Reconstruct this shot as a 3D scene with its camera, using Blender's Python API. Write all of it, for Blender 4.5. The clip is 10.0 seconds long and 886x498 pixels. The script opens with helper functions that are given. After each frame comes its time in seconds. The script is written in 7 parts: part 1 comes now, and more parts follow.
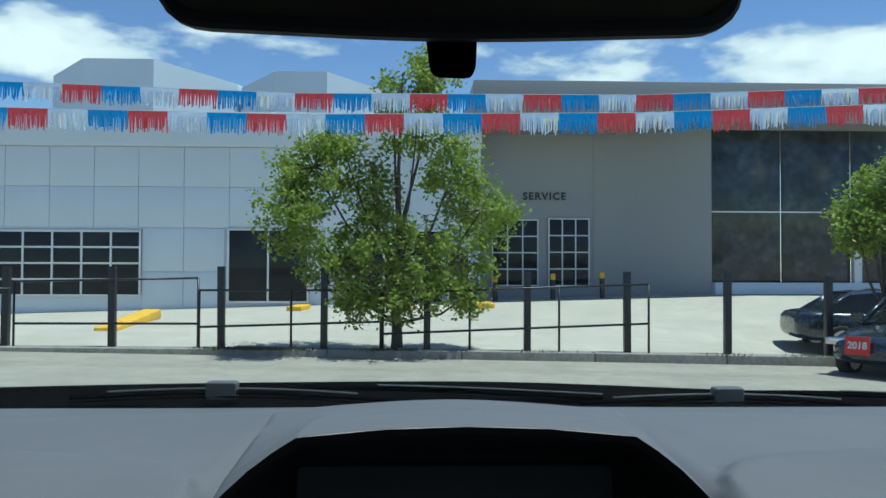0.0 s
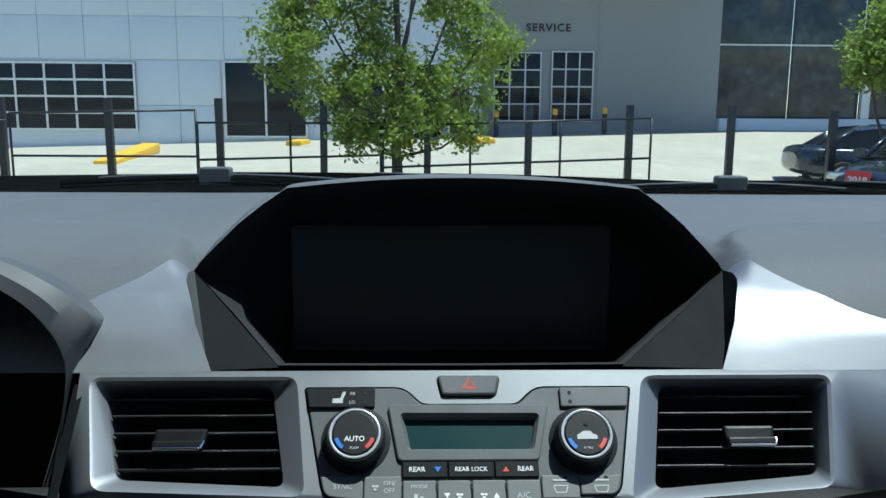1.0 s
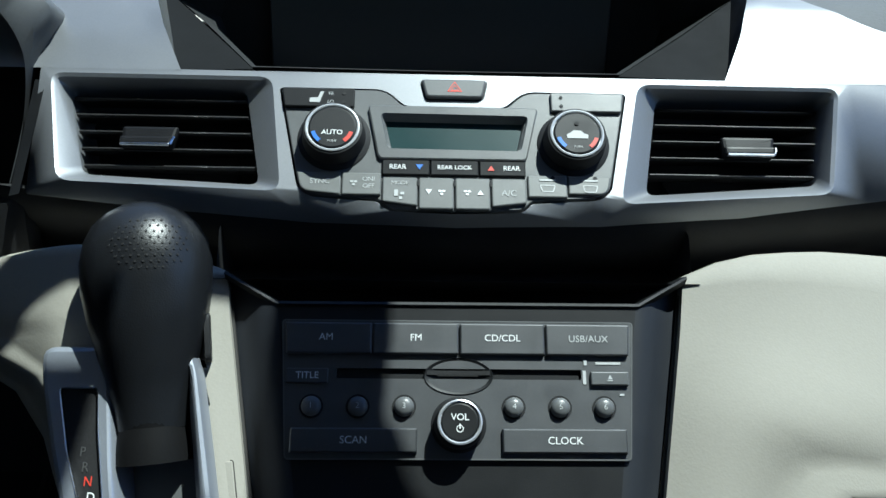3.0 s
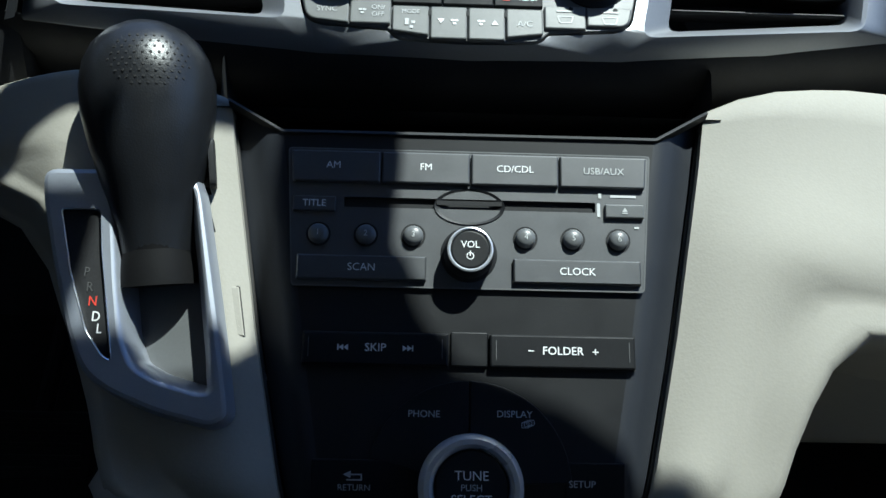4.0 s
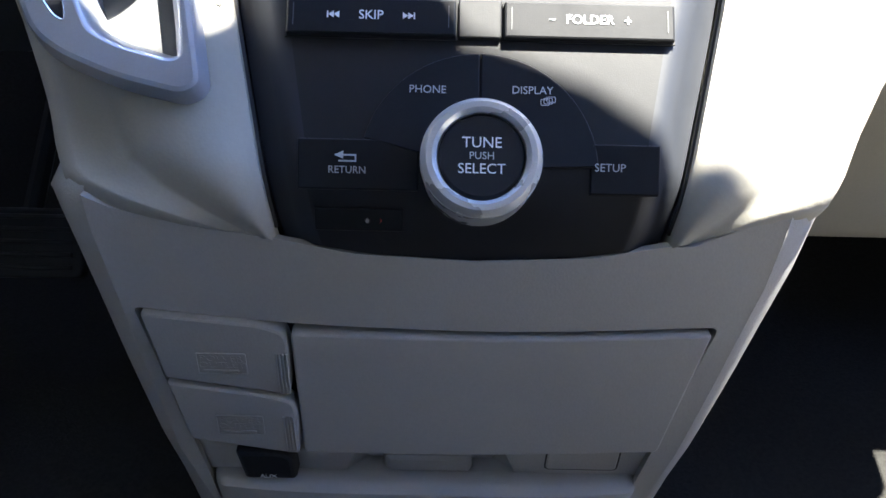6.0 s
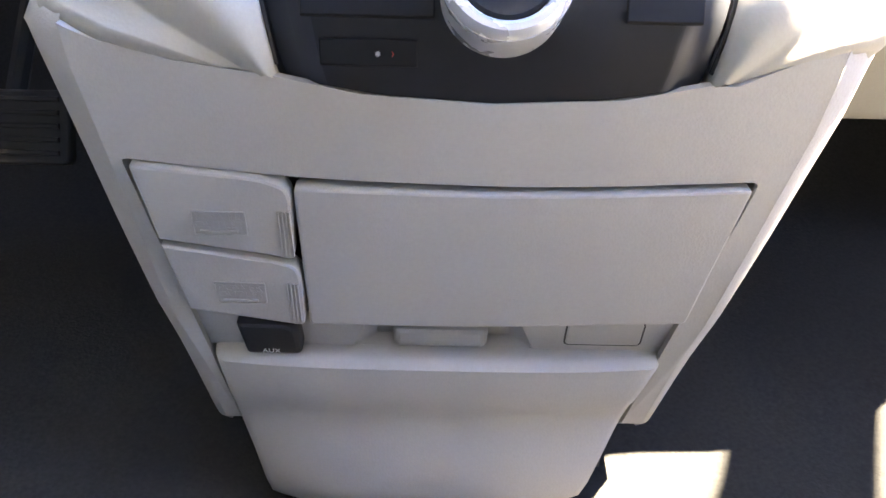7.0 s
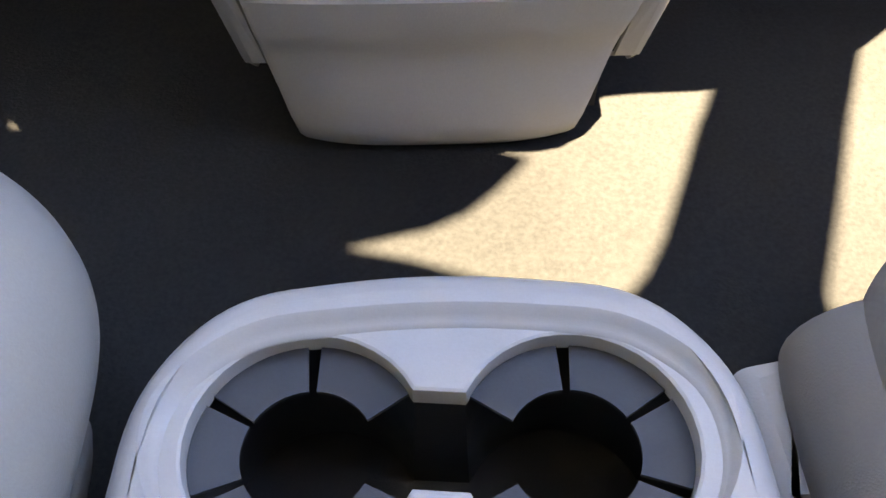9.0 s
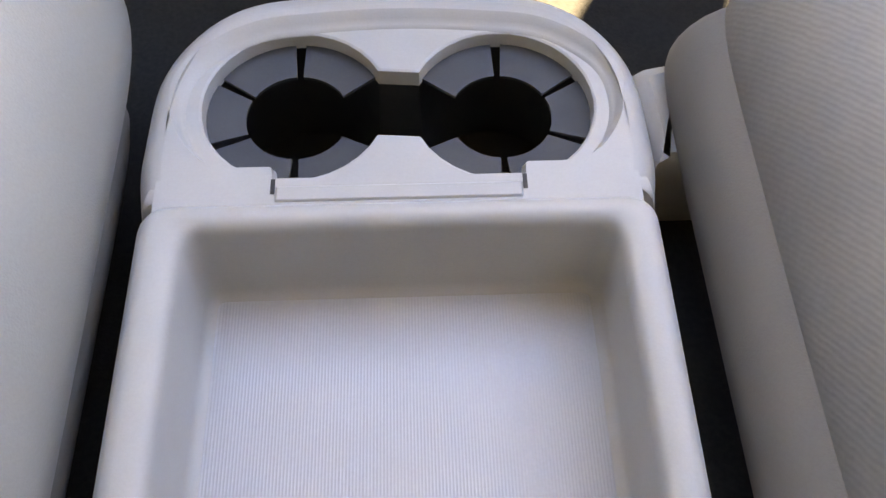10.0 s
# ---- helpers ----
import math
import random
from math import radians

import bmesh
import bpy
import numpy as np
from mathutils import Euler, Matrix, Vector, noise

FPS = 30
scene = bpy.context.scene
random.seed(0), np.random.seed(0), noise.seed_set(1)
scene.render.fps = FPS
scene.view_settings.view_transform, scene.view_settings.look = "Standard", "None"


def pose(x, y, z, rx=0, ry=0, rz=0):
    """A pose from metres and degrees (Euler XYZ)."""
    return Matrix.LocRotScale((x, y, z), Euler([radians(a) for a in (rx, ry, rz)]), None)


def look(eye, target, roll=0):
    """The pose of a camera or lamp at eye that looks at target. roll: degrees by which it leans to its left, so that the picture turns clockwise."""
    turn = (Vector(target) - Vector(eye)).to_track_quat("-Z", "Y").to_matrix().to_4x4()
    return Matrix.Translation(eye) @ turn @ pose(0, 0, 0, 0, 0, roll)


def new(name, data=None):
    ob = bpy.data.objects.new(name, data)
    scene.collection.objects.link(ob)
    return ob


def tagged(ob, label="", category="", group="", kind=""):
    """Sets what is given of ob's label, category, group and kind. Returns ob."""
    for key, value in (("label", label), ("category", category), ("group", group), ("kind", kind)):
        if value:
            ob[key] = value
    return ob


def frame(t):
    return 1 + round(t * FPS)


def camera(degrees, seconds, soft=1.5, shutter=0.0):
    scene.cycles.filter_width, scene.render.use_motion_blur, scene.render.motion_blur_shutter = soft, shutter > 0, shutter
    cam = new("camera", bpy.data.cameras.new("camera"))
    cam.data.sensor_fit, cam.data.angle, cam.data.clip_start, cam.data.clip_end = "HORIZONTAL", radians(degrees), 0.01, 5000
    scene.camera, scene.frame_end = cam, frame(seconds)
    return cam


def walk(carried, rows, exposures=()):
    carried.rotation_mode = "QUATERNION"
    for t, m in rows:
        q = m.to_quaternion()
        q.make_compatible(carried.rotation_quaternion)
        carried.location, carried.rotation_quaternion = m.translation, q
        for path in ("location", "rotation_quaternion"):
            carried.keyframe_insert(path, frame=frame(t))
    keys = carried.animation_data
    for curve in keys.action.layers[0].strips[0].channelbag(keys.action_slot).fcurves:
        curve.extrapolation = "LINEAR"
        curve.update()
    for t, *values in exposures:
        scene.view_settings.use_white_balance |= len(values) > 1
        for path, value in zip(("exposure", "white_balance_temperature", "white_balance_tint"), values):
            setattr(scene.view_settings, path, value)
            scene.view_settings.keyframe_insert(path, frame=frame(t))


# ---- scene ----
cam = camera(56.5, 10.0, soft=1.5)
PATH = [
    (0, (-0.038, -0.374, 1.174), (0.029, 1.624, 1.223), 0.2),
    (0.5, (-0.037, -0.358, 1.132), (0.016, 1.632, 0.939), 0.2),
    (1, (-0.034, -0.351, 1.11), (0.033, 1.619, 0.767), 0.4),
    (1.5, (-0.027, -0.347, 1.087), (0.053, 1.601, 0.643), 0.6),
    (2, (-0.025, -0.345, 1.068), (0.066, 1.577, 0.522), 0.7),
    (3.3, (-0.022, -0.35, 0.993), (0.038, 1.522, 0.293), 1.9),
    (3.5, (-0.021, -0.351, 0.986), (0.027, 1.503, 0.239), 1.9),
    (4, (-0.024, -0.354, 0.96), (0.033, 1.467, 0.135), 2.1),
    (4.5, (-0.024, -0.359, 0.929), (0.031, 1.444, 0.065), 2.3),
    (5, (-0.025, -0.362, 0.905), (0.016, 1.411, -0.019), 2.0),
    (5.5, (-0.024, -0.364, 0.872), (0.016, 1.398, -0.074), 1.9),
    (6, (-0.015, -0.356, 0.841), (0.0, 1.38, -0.151), 1.5),
    (7.3, (-0.023, -0.347, 0.789), (0.005, 1.274, -0.382), 1.7),
    (7.5, (-0.019, -0.351, 0.785), (0.005, 1.256, -0.406), 1.4),
    (8, (-0.019, -0.36, 0.775), (-0.001, 1.161, -0.524), 1.1),
    (8.5, (-0.024, -0.36, 0.791), (-0.013, 0.93, -0.737), 1.3),
    (9, (-0.023, -0.421, 0.78), (-0.016, 0.818, -0.79), -1.0),
    (9.5, (-0.018, -0.481, 0.786), (0.008, 0.622, -0.883), -0.1),
    (10, (-0.016, -0.547, 0.815), (0.04, 0.426, -0.931), 1.4),
]
walk(cam, [(t, look(eye, target, roll)) for t, eye, target, roll in PATH], exposures=[(0.0, 0.15, 5500, -6), (1.0, 0.4, 5500, -6), (2.2, 0.8, 5600, -6), (3.3, 0.75, 5600, -6), (4.5, 1.25, 5800, -2), (5.5, 2.5, 6200, 4), (6.2, 4.4, 6700, 8), (7.3, 5.9, 8300, 12), (8.2, 5.3, 8300, 11), (9.0, 4.95, 9300, 10), (9.5, 4.7, 10500, 9), (10.0, 5.1, 12000, 11)])

# ---- world and sun ----
SUN_TO = Vector((0.302, -0.004, 0.953)).normalized()
world = bpy.data.worlds.new("sky")
scene.world = world
world.use_nodes = True


def build_world():
    nt = world.node_tree
    nt.nodes.clear()
    out = nt.nodes.new("ShaderNodeOutputWorld")
    bg = nt.nodes.new("ShaderNodeBackground")
    sky = nt.nodes.new("ShaderNodeTexSky")
    sky.sky_type, sky.sun_disc = "NISHITA", False
    sky.sun_elevation = math.asin(SUN_TO.z)
    sky.sun_rotation = math.atan2(SUN_TO.x, SUN_TO.y)
    sky.dust_density = 0.0
    sky.ozone_density = 2.0
    co = nt.nodes.new("ShaderNodeTexCoord")
    mp = nt.nodes.new("ShaderNodeMapping")
    mp.inputs["Scale"].default_value = (1.0, 1.0, 2.6)
    mp.inputs["Location"].default_value = (0.37, 0.2, 0.1)
    n1 = nt.nodes.new("ShaderNodeTexNoise")
    n1.inputs["Scale"].default_value, n1.inputs["Detail"].default_value, n1.inputs["Roughness"].default_value = 4.2, 9.0, 0.55
    ramp = nt.nodes.new("ShaderNodeValToRGB")
    ramp.color_ramp.elements[0].position, ramp.color_ramp.elements[1].position = 0.59, 0.66
    mix = nt.nodes.new("ShaderNodeMixRGB")
    puff = nt.nodes.new("ShaderNodeValToRGB")
    puff.color_ramp.elements[0].position, puff.color_ramp.elements[0].color = 0.60, (5.2, 5.8, 6.6, 1)
    puff.color_ramp.elements[1].position, puff.color_ramp.elements[1].color = 0.74, (9.2, 9.1, 8.9, 1)
    nt.links.new(puff.outputs["Color"], mix.inputs[2])
    hsv = nt.nodes.new("ShaderNodeHueSaturation")
    hsv.inputs["Saturation"].default_value, hsv.inputs["Value"].default_value = 1.06, 1.05
    hsv.inputs["Hue"].default_value = 0.515
    nt.links.new(sky.outputs["Color"], hsv.inputs["Color"])
    # cloud banks low over the buildings, ragged by the noise
    total = n1.outputs["Fac"]
    for cx, cz, wide, gain in ((0.28, 0.250, 0.20, 0.19), (0.56, 0.26, 0.14, 0.15), (-0.44, 0.262, 0.13, 0.12), (-0.15, 0.262, 0.07, 0.10), (0.08, 0.275, 0.05, 0.10)):
        d = Vector((cx, 1.0, cz)).normalized()
        fl = nt.nodes.new("ShaderNodeVectorMath")
        fl.operation = "MULTIPLY"
        fl.inputs[1].default_value = (1.0, 1.0, 3.2)
        nt.links.new(co.outputs["Generated"], fl.inputs[0])
        ds = nt.nodes.new("ShaderNodeVectorMath")
        ds.operation = "DISTANCE"
        ds.inputs[1].default_value = (d.x, d.y, d.z * 3.2)
        nt.links.new(fl.outputs[0], ds.inputs[0])
        rg = nt.nodes.new("ShaderNodeMapRange")
        rg.interpolation_type = "SMOOTHSTEP"
        rg.inputs["From Min"].default_value, rg.inputs["From Max"].default_value = wide * 0.35, wide * 1.15
        rg.inputs["To Min"].default_value, rg.inputs["To Max"].default_value = gain, 0.0
        nt.links.new(ds.outputs["Value"], rg.inputs["Value"])
        ad = nt.nodes.new("ShaderNodeMath")
        nt.links.new(total, ad.inputs[0])
        nt.links.new(rg.outputs["Result"], ad.inputs[1])
        total = ad.outputs[0]
    # fair-weather cumulus: thick towards the horizon, clear blue overhead
    sep = nt.nodes.new("ShaderNodeSeparateXYZ")
    nt.links.new(co.outputs["Generated"], sep.inputs[0])
    high = nt.nodes.new("ShaderNodeMapRange")
    high.interpolation_type = "SMOOTHSTEP"
    high.inputs["From Min"].default_value, high.inputs["From Max"].default_value = 0.40, 0.80
    high.inputs["To Min"].default_value, high.inputs["To Max"].default_value = 0.0, -0.3
    nt.links.new(sep.outputs["Z"], high.inputs["Value"])
    thin = nt.nodes.new("ShaderNodeMath")
    nt.links.new(total, thin.inputs[0])
    nt.links.new(high.outputs["Result"], thin.inputs[1])
    total = thin.outputs[0]
    nt.links.new(co.outputs["Generated"], mp.inputs["Vector"])
    nt.links.new(mp.outputs["Vector"], n1.inputs["Vector"])
    nt.links.new(total, ramp.inputs["Fac"])
    nt.links.new(total, puff.inputs["Fac"])
    nt.links.new(ramp.outputs["Color"], mix.inputs[0])
    nt.links.new(hsv.outputs["Color"], mix.inputs[1])
    nt.links.new(mix.outputs["Color"], bg.inputs["Color"])
    bg.inputs["Strength"].default_value = 0.10
    nt.links.new(bg.outputs[0], out.inputs[0])


build_world()
sun = new("sun", bpy.data.lights.new("sun", "SUN"))
sun.data.energy, sun.data.angle, sun.data.color = 5.0, radians(0.53), (1.0, 0.95, 0.87)
sun.matrix_world = look((0, 0, 30), Vector((0, 0, 30)) - SUN_TO)
scene.view_settings.exposure = 0.0


# ---- materials ----
def mat(name, color, rough=0.5, metal=0.0, grain=0.0, gsize=0.002, vary=0.06, vsize=0.15, coat=0.0, spec=0.5, stain=0.0, kind="noise", rvar=0.06, emit=0.0):
    m = bpy.data.materials.new(name)
    m.use_nodes = True
    nt = m.node_tree
    bs = nt.nodes["Principled BSDF"]
    bs.inputs["Roughness"].default_value, bs.inputs["Metallic"].default_value = rough, metal
    bs.inputs["Coat Weight"].default_value = coat
    bs.inputs["Specular IOR Level"].default_value = spec
    if emit:
        bs.inputs["Emission Color"].default_value = (*color, 1)
        bs.inputs["Emission Strength"].default_value = emit
    co = nt.nodes.new("ShaderNodeTexCoord")

    def noise_at(size, detail=3.0):
        n = nt.nodes.new("ShaderNodeTexNoise")
        n.inputs["Scale"].default_value, n.inputs["Detail"].default_value = 1.0 / size, detail
        nt.links.new(co.outputs["Object"], n.inputs["Vector"])
        return n.outputs["Fac"]

    def ranged(fac, lo, hi):
        r = nt.nodes.new("ShaderNodeMapRange")
        r.inputs["From Min"].default_value, r.inputs["From Max"].default_value = 0.3, 0.7
        r.inputs["To Min"].default_value, r.inputs["To Max"].default_value = lo, hi
        nt.links.new(fac, r.inputs["Value"])
        return r.outputs["Result"]

    def math_node(op, a, b):
        n = nt.nodes.new("ShaderNodeMath")
        n.operation = op
        nt.links.new(a, n.inputs[0])
        nt.links.new(b, n.inputs[1])
        return n.outputs[0]

    big = ranged(noise_at(vsize), 1 - vary, 1 + vary)
    fine = ranged(noise_at(max(gsize * 1.5, 0.0012), 5.0), 1 - vary * 0.7, 1 + vary * 0.7)
    val = math_node("MULTIPLY", big, fine)
    if stain:
        val = math_node("MULTIPLY", val, ranged(noise_at(vsize * 0.23, 8.0), 1 - stain, 1.0))
    info = nt.nodes.new("ShaderNodeObjectInfo")
    each = nt.nodes.new("ShaderNodeMapRange")
    each.inputs["To Min"].default_value, each.inputs["To Max"].default_value = 1 - vary * 0.4, 1 + vary * 0.4
    nt.links.new(info.outputs["Random"], each.inputs["Value"])
    val = math_node("MULTIPLY", val, each.outputs["Result"])
    mul = nt.nodes.new("ShaderNodeVectorMath")
    mul.operation = "SCALE"
    mul.inputs[0].default_value = color
    nt.links.new(val, mul.inputs["Scale"])
    nt.links.new(mul.outputs[0], bs.inputs["Base Color"])
    nt.links.new(ranged(noise_at(vsize * 0.4, 6.0), max(rough - rvar, 0.02), min(rough + rvar, 1.0)), bs.inputs["Roughness"])
    if grain:
        b = nt.nodes.new("ShaderNodeBump")
        b.inputs["Strength"].default_value, b.inputs["Distance"].default_value = min(grain, 1.0), gsize * 0.35
        if kind == "leather":
            v = nt.nodes.new("ShaderNodeTexVoronoi")
            v.inputs["Scale"].default_value = 1.0 / gsize
            nt.links.new(co.outputs["Object"], v.inputs["Vector"])
            nt.links.new(v.outputs["Distance"], b.inputs["Height"])
        elif kind == "weave":
            w = nt.nodes.new("ShaderNodeTexWave")
            w.inputs["Scale"].default_value, w.inputs["Distortion"].default_value = 0.3 / gsize, 2.5
            w.bands_direction = "DIAGONAL"
            nt.links.new(co.outputs["Object"], w.inputs["Vector"])
            nt.links.new(w.outputs["Fac"], b.inputs["Height"])
        else:
            nt.links.new(noise_at(gsize, 4.0), b.inputs["Height"])
        nt.links.new(b.outputs["Normal"], bs.inputs["Normal"])
    return m


def pane(name, color):
    """Thin clear sheet: light passes straight through, dimmed by its tint, and a little is mirrored."""
    m = bpy.data.materials.new(name)
    m.use_nodes = True
    nt = m.node_tree
    nt.nodes.remove(nt.nodes["Principled BSDF"])
    clear, gloss, mix = nt.nodes.new("ShaderNodeBsdfTransparent"), nt.nodes.new("ShaderNodeBsdfGlossy"), nt.nodes.new("ShaderNodeMixShader")
    clear.inputs["Color"].default_value = (*color, 1)
    gloss.inputs["Roughness"].default_value = 0.0
    mix.inputs[0].default_value = 0.012
    nt.links.new(clear.outputs[0], mix.inputs[1])
    nt.links.new(gloss.outputs[0], mix.inputs[2])
    nt.links.new(mix.outputs[0], nt.nodes["Material Output"].inputs["Surface"])
    return m


SILVER = mat("silver painted plastic", (0.255, 0.262, 0.278), 0.45, 0.64, 0.15, 0.0008, 0.04, 0.2, spec=0.4)
PAD = mat("grey soft dash plastic", (0.107, 0.112, 0.120), 0.65, 0.0, 0.35, 0.0014, 0.05, 0.2, spec=0.25, kind="leather")
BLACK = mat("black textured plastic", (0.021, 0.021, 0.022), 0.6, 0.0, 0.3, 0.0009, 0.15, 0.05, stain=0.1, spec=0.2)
PANEL = mat("charcoal satin plastic", (0.0078, 0.0083, 0.0094), 0.52, 0.0, 0.25, 0.0006, 0.12, 0.05, spec=0.32, stain=0.12)
BUTTON = mat("dark grey button plastic", (0.0085, 0.009, 0.0102), 0.56, 0.0, 0.2, 0.0006, 0.1, 0.03, spec=0.2)
STEREO = mat("semi-gloss charcoal plastic", (0.034, 0.036, 0.040), 0.5, 0.0, 0.2, 0.0006, 0.1, 0.04, spec=1.0, stain=0.1)
FACET = mat("slate grey satin plastic", (0.020, 0.022, 0.027), 0.5, 0.0, 0.25, 0.0006, 0.06, 0.05, spec=0.3)
GREYBTN = mat("mid grey button plastic", (0.15, 0.153, 0.15), 0.42, 0.0, 0.2, 0.0006, 0.06, 0.03)
GREYPANEL = mat("grey control panel plastic", (0.105, 0.108, 0.11), 0.38, 0.0, 0.2, 0.0006, 0.06, 0.04)
RINGSILVER = mat("pale silver knob ring", (0.60, 0.61, 0.62), 0.3, 0.35, vary=0.02)
CHROME = mat("satin chrome", (0.62, 0.63, 0.65), 0.2, 1.0, 0.0, 0.001, 0.03, 0.03)
ALU = mat("brushed silver ring", (0.55, 0.56, 0.58), 0.28, 0.5, 0.0, 0.0006, 0.02, 0.05, rvar=0.02)
BEIGE = mat("pale beige grained vinyl", (0.325, 0.309, 0.270), 0.66, 0.0, 0.09, 0.0014, 0.03, 0.12, spec=0.15, kind="leather")
TRIM = mat("warm light grey grained plastic", (0.345, 0.332, 0.312), 0.68, 0.0, 0.16, 0.0013, 0.03, 0.12, spec=0.12, kind="leather")
CONSOLE = mat("pale grey console plastic", (0.315, 0.305, 0.288), 0.42, 0.0, 0.15, 0.0009, 0.03, 0.1, stain=0.04, spec=0.35)
FLAP = mat("grey rubber flap", (0.040, 0.042, 0.046), 0.6, 0.0, 0.2, 0.001, 0.06, 0.03, spec=0.25)
CARPET = mat("dark charcoal carpet", (0.0222, 0.0219, 0.0205), 0.98, 0.0, 0.6, 0.0020, 0.25, 0.3, spec=0.0)
VINYL = mat("light grey seat vinyl", (0.25, 0.238, 0.215), 0.5, 0.0, 0.22, 0.0010, 0.04, 0.15, kind="leather", spec=0.35)
# the seat vinyl darkened for the shade beneath the cushion
FLANKSHADE = mat("mid grey seat flank vinyl with shade in its colour", (0.165, 0.158, 0.146), 0.55, 0.0, 0.22, 0.0010, 0.04, 0.15, kind="leather", spec=0.3)
FABRIC = mat("light grey woven seat fabric", (0.212, 0.204, 0.192), 0.9, 0.0, 0.10, 0.0022, 0.06, 0.05, kind="weave", spec=0.2)
WHITEINK = mat("white print", (0.75, 0.76, 0.76), 0.5, vary=0.03)
DIMINK = mat("grey print", (0.45, 0.46, 0.46), 0.5, vary=0.03)
DARKINK = mat("unlit grey print", (0.06, 0.06, 0.06), 0.5, vary=0.03)
REDINK = mat("red print", (0.6, 0.05, 0.03), 0.5, vary=0.03)
BLUEINK = mat("blue print", (0.03, 0.16, 0.6), 0.5, vary=0.03)
BOOT = mat("black rubber boot", (0.006, 0.006, 0.0065), 0.7, 0.0, 0.2, 0.001, 0.1, 0.04, spec=0.1)
LEATHER = mat("black leather", (0.011, 0.0118, 0.0138), 0.34, 0.0, 0.15, 0.0009, 0.1, 0.04, kind="leather")
LCD = mat("grey-green display glass", (0.009, 0.034, 0.036), 0.3, vary=0.03, spec=0.3)
SCREEN = mat("dark display glass", (0.048, 0.051, 0.052), 0.34, vary=0.05, rvar=0.03)
BEZEL = mat("bluish silver shifter bezel", (0.34, 0.36, 0.41), 0.4, 0.6, 0.1, 0.0008, 0.03, 0.1)
SEAM = mat("dark seam", (0.03, 0.028, 0.026), 0.8)
DOORTRIM = mat("grey door trim", (0.026, 0.025, 0.0235), 0.85, 0.0, 0.3, 0.002, 0.05, 0.1, spec=0.2)
BINNACLE = mat("smooth grey binnacle plastic", (0.085, 0.089, 0.096), 0.55, 0.0, 0.0, 0.001, 0.05, 0.1, spec=0.3)
HEADLINER = mat("pale grey headliner", (0.40, 0.375, 0.335), 0.95, 0.0, 0.4, 0.002, 0.05, 0.1, spec=0.1)
GLASS = pane("clear windscreen glass", (0.965, 0.985, 0.975))
PRIVACY = pane("tinted rear glass", (0.62, 0.64, 0.62))


# ---- building helpers ----
def thing(name, label, category, at=(0, 0, 0), group="", kind=""):
    ob = new(name)
    ob.empty_display_size = 0.05
    ob.location = at
    return tagged(ob, label, category, group, kind)


def finish(bm, material, sharp=0.55, smooth=True):
    bmesh.ops.recalc_face_normals(bm, faces=bm.faces)
    flat = bm.faces.layers.int.get("flat")
    for f in bm.faces:
        f.smooth = smooth and not (flat and f[flat])
    for e in bm.edges:
        if len(e.link_faces) == 2 and e.calc_face_angle(0.0) > sharp:
            e.smooth = False
    me = bpy.data.meshes.new("mesh")
    bm.to_mesh(me)
    bm.free()
    for m in material if isinstance(material, (list, tuple)) else [material]:
        me.materials.append(m)
    return me


def part(name, bm, material, parent=None, label="", sharp=0.55, smooth=True):
    me = bm if isinstance(bm, bpy.types.Mesh) else finish(bm, material, sharp, smooth)
    ob = new(name, me)
    if parent:
        ob.parent = parent
        if parent.type == "EMPTY":
            ob.matrix_parent_inverse = Matrix.Translation(-Vector(parent.location))
    return tagged(ob, label)


def solo(name, bm, material, label, category, group="", kind="", sharp=0.55, smooth=True):
    return tagged(part(name, bm, material, None, "", sharp, smooth), label, category, group, kind)


def plane(origin, up):
    """Local axes on a panel: x across, y up the panel, z out of it towards the seats."""
    up = Vector(up).normalized()
    x = Vector((1, 0, 0))
    n = x.cross(up)
    m = Matrix.Identity(4)
    for r in range(3):
        m[r][0], m[r][1], m[r][2], m[r][3] = x[r], up[r], n[r], origin[r]
    return m


HV = plane((0, 0.134, 0.937), (0, 0.669, 0.743))
RD = plane((0, 0.036, 0.826), (0, 0.611, 0.792))
LC = plane((0, -0.047, 0.0), (0, 0.0, 1.0))
FLAT = Matrix.Identity(4)


def rounded(pts, r, seg=4):
    """A polygon with rounded corners; every corner gives seg + 1 points. r: one radius or one per corner."""
    out = []
    n = len(pts)
    for i in range(n):
        p, a, b = Vector(pts[i]), Vector(pts[i - 1]), Vector(pts[(i + 1) % n])
        rad = r[i] if isinstance(r, (list, tuple)) else r
        d1, d2 = (a - p), (b - p)
        k = min(rad, d1.length * 0.48, d2.length * 0.48)
        s, e = p + d1.normalized() * k, p + d2.normalized() * k
        for j in range(seg + 1):
            t = j / seg
            q = s * (1 - t) ** 2 + p * 2 * t * (1 - t) + e * t * t
            out.append((q.x, q.y))
    return out


def rect(x0, x1, y0, y1, r=0.0, seg=4):
    pts = [(x0, y0), (x1, y0), (x1, y1), (x0, y1)]
    return rounded(pts, r, seg) if r else pts


def circle(cx, cy, r, n=32, ry=None):
    return [(cx + r * math.cos(2 * math.pi * i / n), cy + (ry or r) * math.sin(2 * math.pi * i / n)) for i in range(n)]


